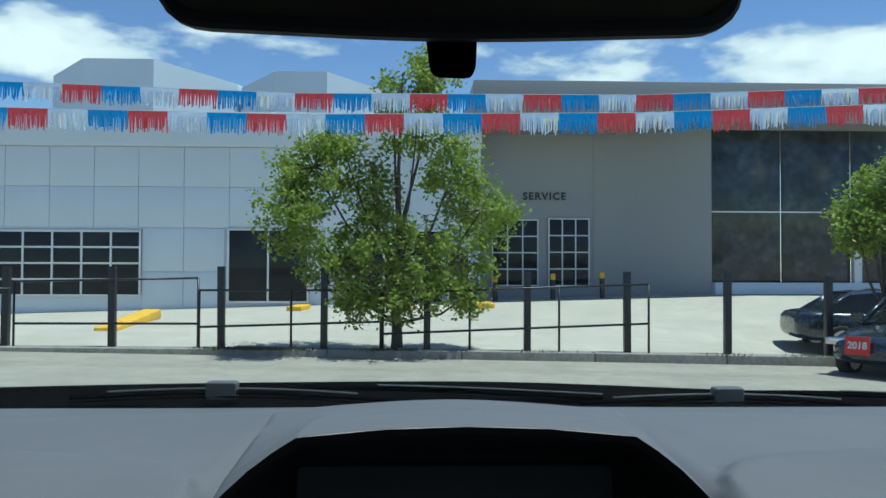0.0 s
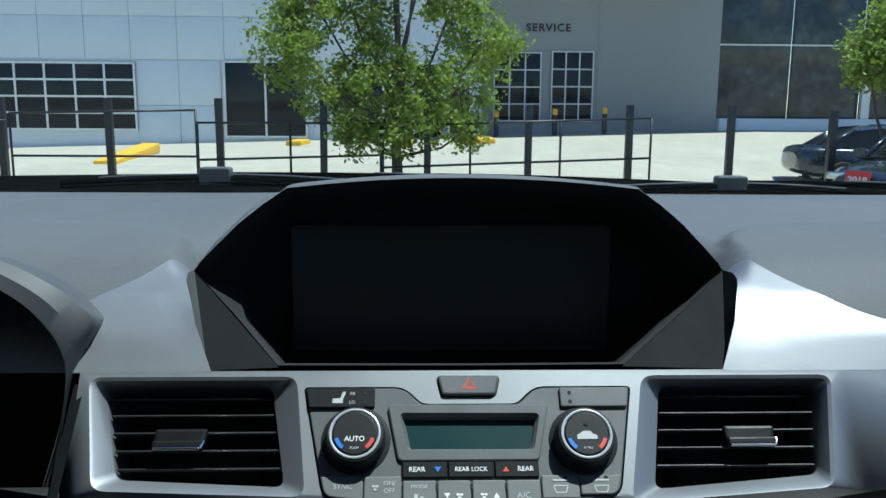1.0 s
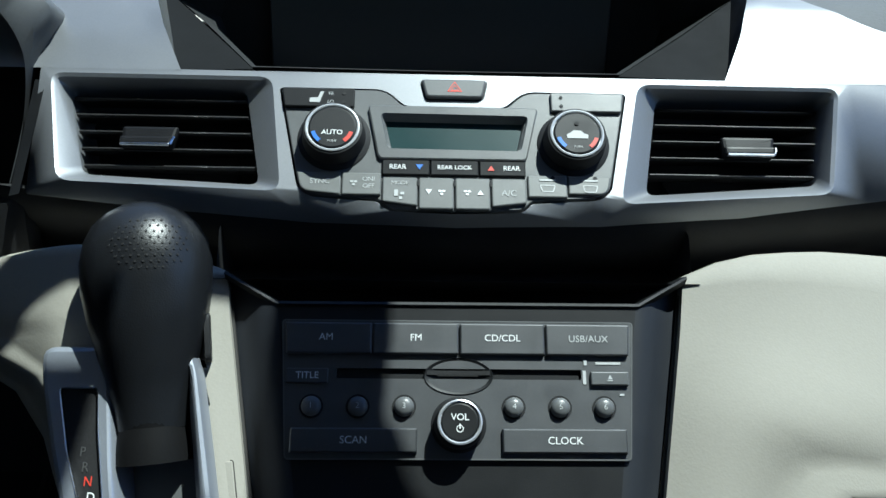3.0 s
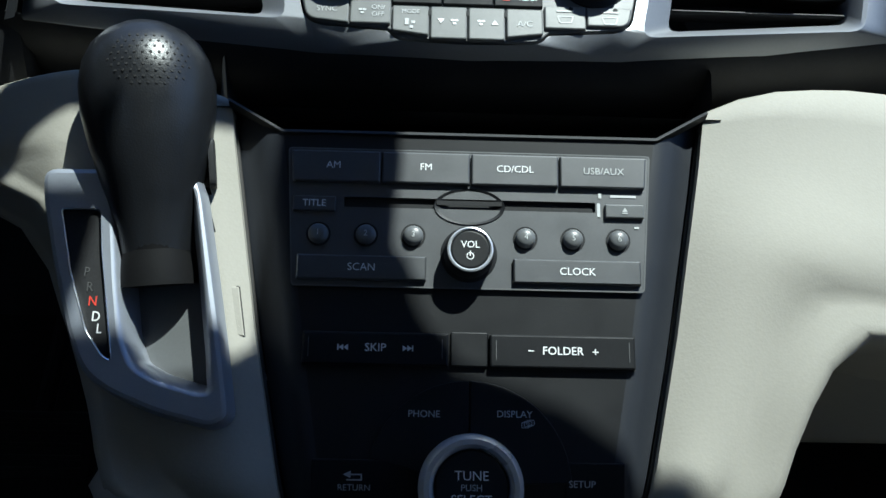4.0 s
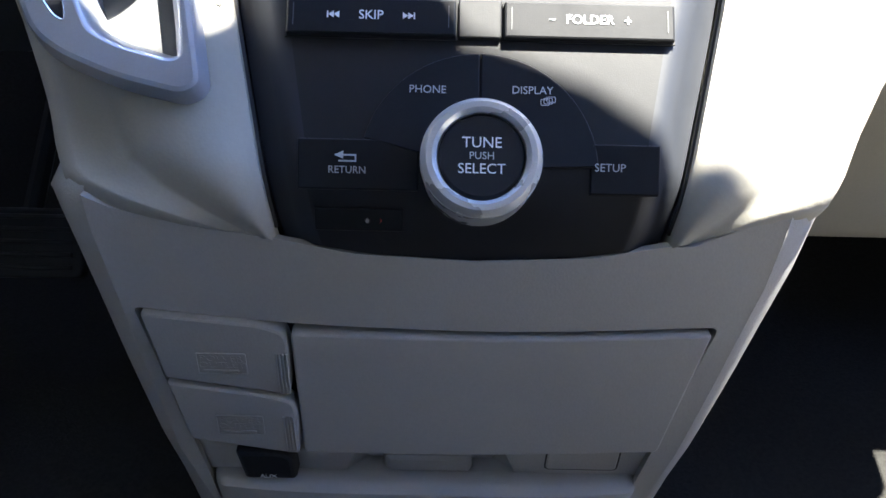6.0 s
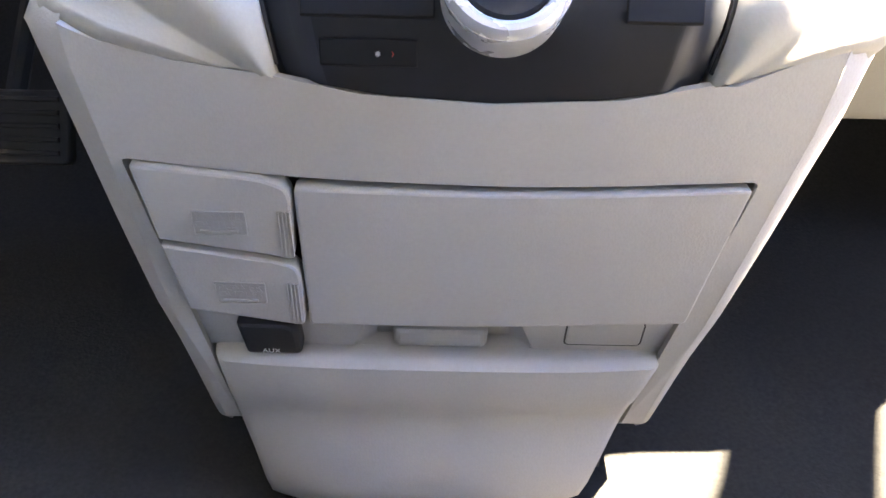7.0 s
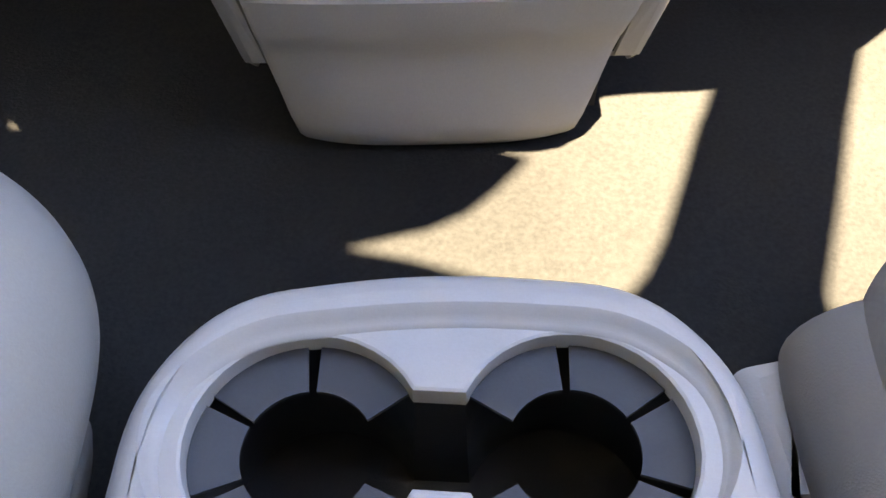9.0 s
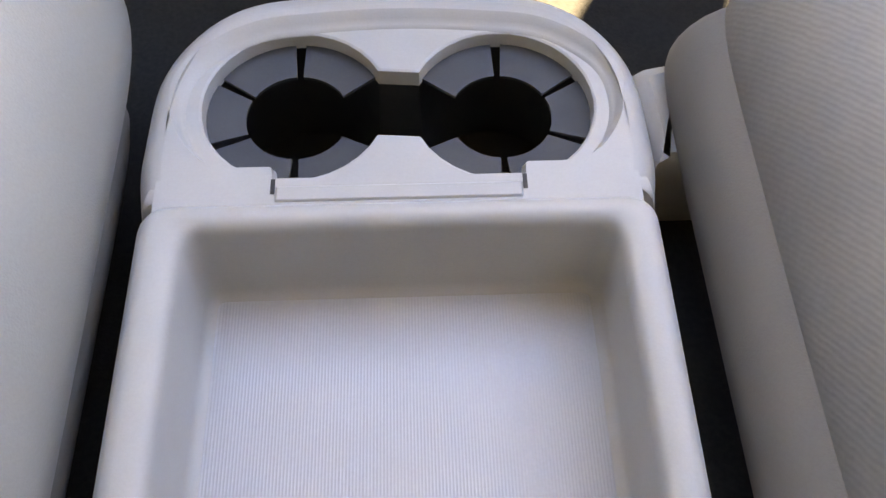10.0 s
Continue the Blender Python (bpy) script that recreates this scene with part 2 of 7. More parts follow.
def grown(pts, d):
    """The loop moved outwards by d (counter-clockwise loops)."""
    n, out = len(pts), []
    area = sum(pts[i - 1][0] * pts[i][1] - pts[i][0] * pts[i - 1][1] for i in range(n))
    d = d if area > 0 else -d
    for i in range(n):
        a, p, b = Vector(pts[i - 1]), Vector(pts[i]), Vector(pts[(i + 1) % n])
        e1, e2 = p - a, b - p
        if e1.length < 1e-9:
            e1 = e2
        if e2.length < 1e-9:
            e2 = e1
        n1, n2 = Vector((e1.y, -e1.x)).normalized(), Vector((e2.y, -e2.x)).normalized()
        m = n1 + n2
        m = m.normalized() / max(0.5, math.sqrt(max(0.1, (1 + n1.dot(n2)) / 2))) if m.length > 1e-6 else n1
        out.append((p.x + m.x * d, p.y + m.y * d))
    # corners tighter than the inset fold over: draw the crossed points together
    for _ in range(4 if d < 0 else 0):
        for i in range(n):
            j = (i + 1) % n
            if (out[j][0] - out[i][0]) * (pts[j][0] - pts[i][0]) + (out[j][1] - out[i][1]) * (pts[j][1] - pts[i][1]) < 0:
                mx, my = (out[i][0] + out[j][0]) / 2, (out[i][1] + out[j][1]) / 2
                e = 1e-6
                out[i], out[j] = (mx - e * (pts[j][0] - pts[i][0]), my - e * (pts[j][1] - pts[i][1])), (mx + e * (pts[j][0] - pts[i][0]), my + e * (pts[j][1] - pts[i][1]))
    return out


def loft(loops, m=FLAT, cap_first=False, cap_last=True, bm=None, closed=True):
    """Skin through loops of (x, y, z) with equal counts."""
    bm = bm or bmesh.new()
    if not bm.faces.layers.int.get("flat"):
        bm.faces.layers.int.new("flat")
    rows = [[bm.verts.new(m @ Vector(p)) for p in lp] for lp in loops]
    n = len(rows[0])
    for a, b in zip(rows, rows[1:]):
        for i in range(n if closed else n - 1):
            j = (i + 1) % n
            bm.faces.new((a[i], a[j], b[j], b[i]))
    flat = bm.faces.layers.int.get("flat")
    if cap_first:
        bm.faces.new(rows[0][::-1])[flat] = 1
    if cap_last:
        bm.faces.new(rows[-1])[flat] = 1
    return bm


def at(pts, z):
    return [(p[0], p[1], z) for p in pts]


def block(pts, z0, z1, m=FLAT, bevel=0.0006, bm=None, dish=0.0):
    """A raised piece with the outline pts from z0 to z1, its top edge rounded."""
    b2 = bevel * 0.35
    loops = [at(pts, z0), at(pts, z1 - bevel), at(grown(pts, -b2), z1 - b2), at(grown(pts, -bevel), z1)]
    if dish:
        loops.append(at(grown(pts, -bevel * 3), z1 + dish))
    return loft(loops, m, True, True, bm)


def box(x0, x1, y0, y1, z0, z1, bevel=0.0, bm=None, m=FLAT):
    bm = bm or bmesh.new()
    made = bmesh.ops.create_cube(bm, size=1.0, matrix=m @ Matrix.LocRotScale(((x0 + x1) / 2, (y0 + y1) / 2, (z0 + z1) / 2), None, (x1 - x0, y1 - y0, z1 - z0)))
    if bevel:
        vs = set(made["verts"])
        es = [e for e in bm.edges if e.verts[0] in vs and e.verts[1] in vs]
        bmesh.ops.bevel(bm, geom=es, offset=bevel, segments=2, affect="EDGES", profile=0.6)
    return bm


def plate(outer, holes, z0, z1, m=FLAT, bm=None, back=True):
    """A flat plate from z0 (back) to z1 (front) with holes right through it."""
    bm = bm or bmesh.new()
    for z, keep in ((z1, True), (z0, back)):
        if not keep:
            continue
        edges = []
        for lp in [outer] + list(holes):
            vs = [bm.verts.new((p[0], p[1], z)) for p in lp]
            edges += [bm.edges.new((vs[i], vs[(i + 1) % len(vs)])) for i in range(len(vs))]
        bmesh.ops.triangle_fill(bm, use_beauty=True, use_dissolve=False, edges=edges)
    for lp in [outer] + list(holes):
        a = [bm.verts.new((p[0], p[1], z0)) for p in lp]
        b = [bm.verts.new((p[0], p[1], z1)) for p in lp]
        for i in range(len(lp)):
            j = (i + 1) % len(lp)
            bm.faces.new((a[i], a[j], b[j], b[i]))
    bmesh.ops.remove_doubles(bm, verts=bm.verts, dist=1e-6)
    bmesh.ops.transform(bm, matrix=m, verts=bm.verts)
    return bm


def turned(profile, m=FLAT, n=40, bm=None, cap=True):
    """A solid of revolution about the local z axis, from (radius, height) pairs."""
    loops = [[(r * math.cos(2 * math.pi * i / n), r * math.sin(2 * math.pi * i / n), h) for i in range(n)] for r, h in profile]
    return loft(loops, m, True, cap, bm)


def tube(points, r, n=8, bm=None, taper=None):
    """A round bar through points."""
    bm = bm or bmesh.new()
    pts = [Vector(p) for p in points]
    loops = []
    for i, p in enumerate(pts):
        d = (pts[min(i + 1, len(pts) - 1)] - pts[max(i - 1, 0)]).normalized()
        q = d.to_track_quat("Z", "Y")
        rad = r if taper is None else r + (taper - r) * i / (len(pts) - 1)
        loops.append([p + q @ Vector((rad * math.cos(2 * math.pi * k / n), rad * math.sin(2 * math.pi * k / n), 0)) for k in range(n)])
    return loft(loops, FLAT, True, True, bm)


def grid(us, vs, fn, bm=None):
    bm = bm or bmesh.new()
    rows = [[bm.verts.new(fn(u, v)) for u in us] for v in vs]
    for a, b in zip(rows, rows[1:]):
        for i in range(len(us) - 1):
            bm.faces.new((a[i], a[i + 1], b[i + 1], b[i]))
    return bm


def words(body, size, m, x, y, z, material, parent, name="lettering", bold=0.0, align="CENTER", spacing=1.0, sx=1.0):
    cu = bpy.data.curves.new("letters", "FONT")
    cu.body, cu.size, cu.align_x, cu.align_y = body, size, align, "CENTER"
    cu.extrude, cu.offset, cu.resolution_u, cu.space_character = 0.00004 + 0.01 * size, bold * size, 3, spacing
    tmp = bpy.data.objects.new("letters", cu)
    me = bpy.data.meshes.new_from_object(tmp)
    bpy.data.objects.remove(tmp)
    bpy.data.curves.remove(cu)
    me.transform(m @ Matrix.Translation((x, y, z)) @ Matrix.Diagonal((sx, 1, 1, 1)))
    me.materials.append(material)
    return part(name, me, material, parent)


def bars(boxes, z, m, material, parent, name="marking", thick=0.00015):
    """Small flat printed strokes, (x0, x1, y0, y1) each."""
    bm = bmesh.new()
    for x0, x1, y0, y1 in boxes:
        box(x0, x1, y0, y1, z - thick, z + thick, 0, bm)
    bmesh.ops.transform(bm, matrix=m, verts=bm.verts)
    return part(name, bm, material, parent)


def shape(pts, z, m, material, parent, name="marking", thick=0.00015):
    return part(name, loft([at(pts, z - thick), at(pts, z + thick)], m, True, True), material, parent)


def lerp_table(table, s):
    for (a, *va), (b, *vb) in zip(table, table[1:]):
        if s <= b:
            t = 0.0 if b == a else min(max((s - a) / (b - a), 0.0), 1.0)
            return [x + (y - x) * t for x, y in zip(va, vb)]
    return list(table[-1][1:])


def smoothstep(a, b, x):
    t = min(max((x - a) / (b - a), 0.0), 1.0)
    return t * t * (3 - 2 * t)


# ---- the van's shell ----
HEAD_Y, HEAD_Z = -0.165, 1.56


def van_shell():
    us = [i * 0.05 - 0.85 for i in range(35)]
    vs = [0.75 - i * 0.05 for i in range(78)]

    def fl(u, v):
        rise = 0.30 * smoothstep(0.28, 0.75, v)
        return Vector((u, v, 0.415 + rise + 0.002 * noise.noise((u * 9, v * 9, 0))))
    solo("floor", grid(us, vs, fl), CARPET, "dark charcoal carpet of the van floor", "carpet", kind="structure")
    # roof, out of view: its front edge is cut to shape the sun patches below
    front = [(-0.56, -0.20), (-0.48, -0.05), (-0.05, 0.014), (0.060, 0.014), (0.067, -0.029), (0.148, -0.024), (0.156, -0.018), (0.132, 0.050), (0.192, 0.050), (0.205, 0.010), (0.228, -0.010), (0.252, -0.026), (0.309, -0.037), (0.338, -0.047), (0.362, -0.054), (0.385, -0.062), (0.396, -0.068), (0.391, -0.075), (0.374, -0.095), (0.357, -0.112), (0.334, -0.124), (0.289, -0.136), (0.324, -0.145), (0.361, -0.158), (0.406, -0.170), (0.430, -0.173), (0.443, -0.171), (0.454, -0.158), (0.474, -0.122), (0.510, -0.034), (0.606, -0.034), (0.573, -0.116), (0.548, -0.175), (0.545, -0.25)]
    outline = front + [(0.56, -0.6), (0.56, -3.2), (-0.56, -3.2)]
    solo("ceiling", plate(outline, [], HEAD_Z, HEAD_Z + 0.006), HEADLINER, "pale grey fabric headliner of the unseen van roof, front edge cut to shape sunlight", "ceiling", kind="structure")
    # sides: lower door panels, rear panes, roof rails, windscreen pillars, added upper panels
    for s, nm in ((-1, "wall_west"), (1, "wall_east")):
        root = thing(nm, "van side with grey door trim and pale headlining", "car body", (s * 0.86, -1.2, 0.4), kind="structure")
        part("lower_panel", box(min(s * 0.80, s * 0.86), max(s * 0.80, s * 0.86), -0.72, 0.85, 0.2, 1.02, 0.01), DOORTRIM, root)
        part("rear_panel", box(min(s * 0.80, s * 0.86), max(s * 0.80, s * 0.86), -3.2, -0.72, 0.2, 1.05, 0.01), DOORTRIM, root)
        # unseen panels, the foremost added over the door window to keep sky light out
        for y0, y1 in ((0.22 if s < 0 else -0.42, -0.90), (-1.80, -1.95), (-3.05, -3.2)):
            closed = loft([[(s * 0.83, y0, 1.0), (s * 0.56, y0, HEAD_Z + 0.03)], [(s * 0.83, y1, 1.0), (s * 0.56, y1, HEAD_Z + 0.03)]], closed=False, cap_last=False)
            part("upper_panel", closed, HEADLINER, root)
        for y0, y1 in ((-0.90, -1.80), (-1.95, -3.05)):
            sheet = [[(s * x, y, z) for x, y, z in ((0.83, y0, 1.03), (0.565, y0, HEAD_Z + 0.01), (0.565, y1, HEAD_Z + 0.01), (0.83, y1, 1.03))], [(s * (x + 0.004), y, z) for x, y, z in ((0.83, y0, 1.03), (0.565, y0, HEAD_Z + 0.01), (0.565, y1, HEAD_Z + 0.01), (0.83, y1, 1.03))]]
            part("rear_pane", loft(sheet, cap_first=True), PRIVACY, root, "tinted rear side glass")
        rail = tube([(s * 0.735, 0.80, 0.97), (s * 0.61, 0.29, 1.28), (s * 0.503, -0.155, 1.555)], 0.043, 12)
        part("windscreen_pillar", rail, HEADLINER, root)
        part("roof_rail", tube([(s * 0.503, -0.155, 1.555), (s * 0.55, -0.30, HEAD_Z + 0.01), (s * 0.56, -3.2, HEAD_Z + 0.01)], 0.03, 10), HEADLINER, root)
    back = box(-0.86, 0.86, -3.26, -3.2, 0.2, 1.6)
    solo("wall_south", back, DOORTRIM, "dark trim closing the van behind the seats", "wall", kind="structure")
    # body below the floor and bonnet edge
    solo("firewall", box(-0.85, 0.85, 0.74, 0.80, 0.3, 0.93), BLACK, "black firewall under the windscreen", "car body", kind="structure")


def windscreen():
    us = [i / 12 * 2 - 1 for i in range(13)]

    def fn(u, v):
        w = 0.74 + (0.50 - 0.74) * v
        y = 0.632 + (HEAD_Y - 0.632) * v - 0.10 * u * u * (1 - 0.4 * v)
        return Vector((u * w, y, 0.985 + (HEAD_Z - 0.985) * v + 0.02 * math.sin(math.pi * v)))
    rows = [i / 10 for i in range(11)]
    bm = grid(us, rows, fn)
    bmesh.ops.recalc_face_normals(bm, faces=bm.faces)
    bmesh.ops.solidify(bm, geom=bm.faces[:], thickness=0.004)
    ob = solo("window_1", bm, GLASS, "clear raked windscreen glass of the van", "windscreen", kind="structure")
    ob.visible_shadow = False


def cowl_and_wipers():
    bm = bmesh.new()
    us = [-0.8 + i * 0.05 for i in range(33)]
    prof = [(0.642, 0.985), (0.665, 1.006), (0.70, 1.016), (0.76, 1.020), (0.80, 1.015), (0.86, 0.96)]

    def fn(u, k):
        y, z = prof[k]
        return Vector((u, y - 0.06 * u * u, z - 0.012 * u * u - 0.01 * smoothstep(0.0, 0.5, u)))
    grid(us, range(6), fn, bm)
    solo("cowl_panel", bm, cowl_black, "black plastic cowl at the foot of the windscreen", "car trim", kind="structure")
    for x0, x1, xe, zz in ((-0.46, -0.02, 0.20, 0.012), (0.17, 0.58, 0.74, 0.004)):
        root = thing("wiper", "black windscreen wiper resting on the cowl", "wiper", (x0, 0.70, 1.02 + zz), group="windscreen wipers")
        ts = [i / 10 for i in range(11)]
        pts = [(x0 + (x1 - x0) * t, 0.655 - 0.012 * t, 1.003 + zz + 0.010 * math.sin(math.pi * t) - 0.006 * t) for t in ts]
        part("blade", tube(pts, 0.0030, 6), cowl_black, root)
        part("rubber", tube([(p[0], p[1] - 0.003, p[2] - 0.005) for p in pts], 0.0015, 6), cowl_black, root, "thin rubber wiping edge")
        # pale strips along blade and arm stand in for their sun highlights
        edge = [(p[0], p[1] + 0.004, p[2] + 0.0042) for p in pts[1:9]]
        part("blade_spine", tube(edge, 0.0013, 6), mat_arm, root, "grey strip painted as the blade's highlight")
        xj = x0 + 0.185
        arm = [(xj + (xe - xj) * t, 0.682 - 0.010 * t, 1.012 + zz - 0.012 * t + 0.004 * math.sin(math.pi * t)) for t in ts]
        part("arm", tube(arm, 0.0028, 8, taper=0.0052), cowl_black, root, "black metal arm")
        part("arm_edge", tube([(p[0], p[1] - 0.003, p[2] + 0.0042) for p in arm[4:]], 0.0011, 6), mat_arm, root, "bright strip painted as the arm's highlight")
        part("joint", block(rect(xj - 0.019, xj + 0.019, 1.001 + zz, 1.023 + zz, 0.004), 0.0, 0.016, plane((0, 0.662, 0), (0, 0, 1)), 0.002), mat_arm, root, "grey plastic joint")


cowl_black = mat("sun-faded black cowl plastic", (0.0035, 0.0035, 0.004), 0.85, 0.0, 0.3, 0.002, 0.2, 0.05, spec=0.0)
mat_arm = mat("pale grey wiper joint and highlights", (0.11, 0.115, 0.12), 0.45, 0.3, 0.2, 0.001, 0.25, 0.03)
van_shell()
windscreen()
cowl_and_wipers()


def rear_mirror():
    root = thing("rear_view_mirror", "black plastic rear-view mirror seen from below", "mirror", (-0.02, 0.06, 1.36))
    m = plane((-0.019, 0.06, 1.3435), (0, -0.05, 1.0)) @ Matrix.Diagonal((1.19, 1.19, 1.19, 1))
    pts = rounded([(-0.132, -0.036), (0.0, -0.041), (0.132, -0.036), (0.128, 0.036), (0.0, 0.040), (-0.128, 0.036)], [0.025, 0.05, 0.025, 0.025, 0.05, 0.025], 6)
    shell = loft([at(grown(pts, -0.03), -0.016), at(grown(pts, -0.008), -0.012), at(pts, -0.003), at(pts, 0.004), at(grown(pts, -0.002), 0.0065), at(grown(pts, -0.006), 0.0065)], m, True, True)
    part("housing", shell, BLACK, root)
    part("mirror_glass", loft([at(grown(pts, -0.0065), 0.006), at(grown(pts, -0.0065), 0.0072)], m, True, True), mirror_glass, root, "silvered mirror glass")
    st = block(rounded([(-0.009, -0.0530), (0.0115, -0.0535), (0.0125, -0.02), (-0.0135, -0.02)], 0.005), -0.020, -0.006, m, 0.004)
    part("sensor_housing", st, cowl_black, root)
    part("stalk", tube([(-0.02, 0.066, 1.35), (-0.02, 0.070, 1.37), (-0.02, 0.074, 1.388)], 0.009, 10), BLACK, root)


mirror_glass = mat("dimmed mirror silvering", (0.16, 0.165, 0.17), 0.03, 1.0, rvar=0.01, vary=0.01)
rear_mirror()


# ---- dashboard ----
PROFILE = [(0.0, 0.1425, 0.9465), (0.12, 0.160, 0.966), (0.25, 0.185, 0.986), (0.38, 0.225, 1.003), (0.5, 0.30, 1.009), (0.7, 0.45, 1.010), (1.0, 0.625, 1.007)]
EDGE = [(0.1425, 0.1600, 0.9468), (0.1500, 0.1650, 0.9552), (0.1660, 0.1750, 0.9720), (0.1820, 0.1815, 0.9838), (0.2000, 0.1890, 0.9925), (0.2200, 0.1930, 0.9935), (0.2470, 0.1960, 0.9903)]


cheek_black = mat("black textured cheek plastic", (0.0105, 0.011, 0.0115), 0.7, 0.0, 0.2, 0.001, 0.1, 0.05, spec=0.08)
hood_black = mat("matt black hood lining", (0.026, 0.0268, 0.0275), 0.8, 0.0, 0.2, 0.001, 0.1, 0.05, spec=0.12)


def dash_front(x):
    """Where the pad begins at its front edge, as a share of the profile's depth."""
    a = abs(x)
    if a >= 0.2:
        return 0.1425
    if a >= 0.196:
        return 0.247
    if a >= 0.123:
        return 0.247 + (0.222 - 0.247) * (0.196 - a) / 0.073
    return 0.222


def seam_y(x):
    """Line where the silver fascia meets the soft pad."""
    return 0.157 + 0.078 * math.exp(-max(abs(x) - 0.2, 0.0) / 0.040)


def dash_height(x, y):
    table = [(p[1], p[2]) for p in PROFILE]
    z = lerp_table(table, y)[0]
    a = abs(x)
    crown = 1.053 + 0.0075 * max(0.0, 1 - (a / 0.123) ** 2)
    up = min(max((0.196 - a) / 0.073, 0.0), 1.0)
    side = 0.990 + 0.063 * up + 0.005 * math.sin(math.pi * up)
    front = crown if a <= 0.123 else side
    base0 = lerp_table(table, dash_front(x))[0]
    lift = front - base0
    if a >= 0.196:
        # the shoulders stand proud of the valley behind the hood
        lift = (0.990 - lerp_table(table, 0.247)[0]) * (1 - smoothstep(0.196, 0.210, a)) * smoothstep(0.225, 0.25, y)
        edge = lerp_table([(0.19, 0.235), (0.203, 0.252), (0.218, 0.296), (0.24, 0.335), (0.27, 0.36), (0.32, 0.38), (0.42, 0.392), (0.8, 0.40)], a)[0]
        z -= 0.011 * smoothstep(-0.010, 0.030, y - edge) * (1 - smoothstep(0.42, 0.58, y))
    back = 0.018 * smoothstep(0.30, 0.0, a)
    k = smoothstep(0.222, 0.60, y) ** 0.6
    return z + lift * (1 - k) + back * k * (1 - smoothstep(0.56, 0.64, y))


def dashboard():
    root = thing("dashboard", "silver-grey plastic dashboard with a hooded centre display", "dashboard", (0, 0.3, 0.9))
    xs = sorted(set([round(-0.74 + 0.02 * i, 4) for i in range(75)] + [s * v for s in (-1, 1) for v in (0.123, 0.13, 0.145, 0.16, 0.175, 0.185, 0.192, 0.196)]))
    vs = [0, 0.25, 0.5, 0.75, 1.0, 1.06, 1.12, 1.18, 1.25, 1.32, 1.4, 1.5, 1.6, 1.7, 1.8, 1.9, 2.0]

    def fn(x, v):
        f = dash_front(x)
        seam = max(f + 0.004, seam_y(x))
        y = f + (seam - f) * v if v <= 1 else seam + (0.625 - seam) * (v - 1)
        return Vector((x, y, dash_height(x, y) - (0.0012 if v == 1.0 and abs(x) > 0.2 else 0.0)))
    fine_vs = sorted(set([i / 12 for i in range(13)] + vs + [1 + 0.035 * i for i in range(28)]))

    def mound(x, v):
        """Shoulder beside the hood: rolls down to the rim over the cheek, then to the hood's flank."""
        sg, u = (1 if x > 0 else -1), (abs(x) - 0.2) / 0.096
        a = abs(x)
        for _ in range(4):
            seam = seam_y(max(a, 0.2))
            y = 0.1425 + (seam - 0.1425) * v if v <= 1 else seam + (0.625 - seam) * (v - 1)
            rim, z_rim = lerp_table(EDGE, y)
            if y > 0.247:
                rim, z_rim = 0.196, dash_height(0.196, y)
            a = rim + (0.296 - rim) * u
        p = Vector((x, y, 0.0))
        k = min((a - rim) / (0.012 + 0.010 * smoothstep(0.20, 0.26, p.y)), 1.0)
        k = math.sin(k * math.pi / 2)
        return Vector((sg * a, p.y, z_rim + (dash_height(max(a, 0.2101), p.y) - z_rim) * k))
    part("dash_pad", grid([x for x in xs if abs(x) <= 0.196], fine_vs, fn), PAD, root, "soft grey grained dash top", sharp=0.9)
    for s in (-1, 1):
        bm = grid(sorted(s * (0.2 + 0.096 * (i / 32) ** 1.5) for i in range(33)), fine_vs, mound)
        grid(sorted(s * (0.296 + 0.02 * i) for i in range(23)), fine_vs, fn, bm)
        bmesh.ops.remove_doubles(bm, verts=bm.verts, dist=0.0001)
        for f in bm.faces:
            c = f.calc_center_median()
            if c.y < seam_y(max(abs(c.x), 0.2)):
                f.material_index = 1
        part("shoulder_pad", bm, [PAD, SILVER], root, "grey pad rolling into a silver fascia", sharp=0.9)
    # hood lip and display pocket
    front = [(-0.196, 0.247, 0.990), (-0.1775, 0.2407, 1.0095), (-0.16, 0.2347, 1.0261), (-0.1415, 0.2283, 1.0406), (-0.123, 0.222, 1.053), (-0.06, 0.222, 1.0587), (0.0, 0.222, 1.0605), (0.06, 0.222, 1.0587), (0.123, 0.222, 1.053), (0.1415, 0.2283, 1.0406), (0.16, 0.2347, 1.0261), (0.1775, 0.2407, 1.0095), (0.196, 0.247, 0.990), (0.148, 0.197, 0.969), (0.0990, 0.150, 0.9485), (0.0, 0.150, 0.9480), (-0.1205, 0.150, 0.9485), (-0.156, 0.197, 0.969)]
    inner = [(-0.168, 0.288, 0.968), (-0.161, 0.288, 0.987), (-0.152, 0.288, 1.004), (-0.144, 0.288, 1.017), (-0.135, 0.288, 1.027), (-0.06, 0.288, 1.027), (0.0, 0.288, 1.027), (0.06, 0.288, 1.027), (0.125, 0.288, 1.027), (0.137, 0.288, 1.017), (0.145, 0.288, 1.004), (0.153, 0.288, 0.987), (0.160, 0.288, 0.968), (0.150, 0.288, 0.93), (0.124, 0.288, 0.905), (0.0, 0.288, 0.905), (-0.135, 0.288, 0.905), (-0.155, 0.288, 0.93)]
    lip = [(p[0] * 0.985, p[1] + 0.004, p[2] - (0.006 if p[2] > 0.98 else 0.0)) for p in front]
    part("display_hood", loft([front, lip, inner], cap_last=True), hood_black, root, "deep black hood round the display")
    scr = plane((0, 0.284, 0.9645), (0, 0.0, 1))
    glass_pane = block(rect(-0.1305, 0.1195, -0.047, 0.0545, 0.006), 0.0, 0.003, scr, 0.001)
    part("display_screen", glass_pane, SCREEN, root, "switched-off dark display screen")
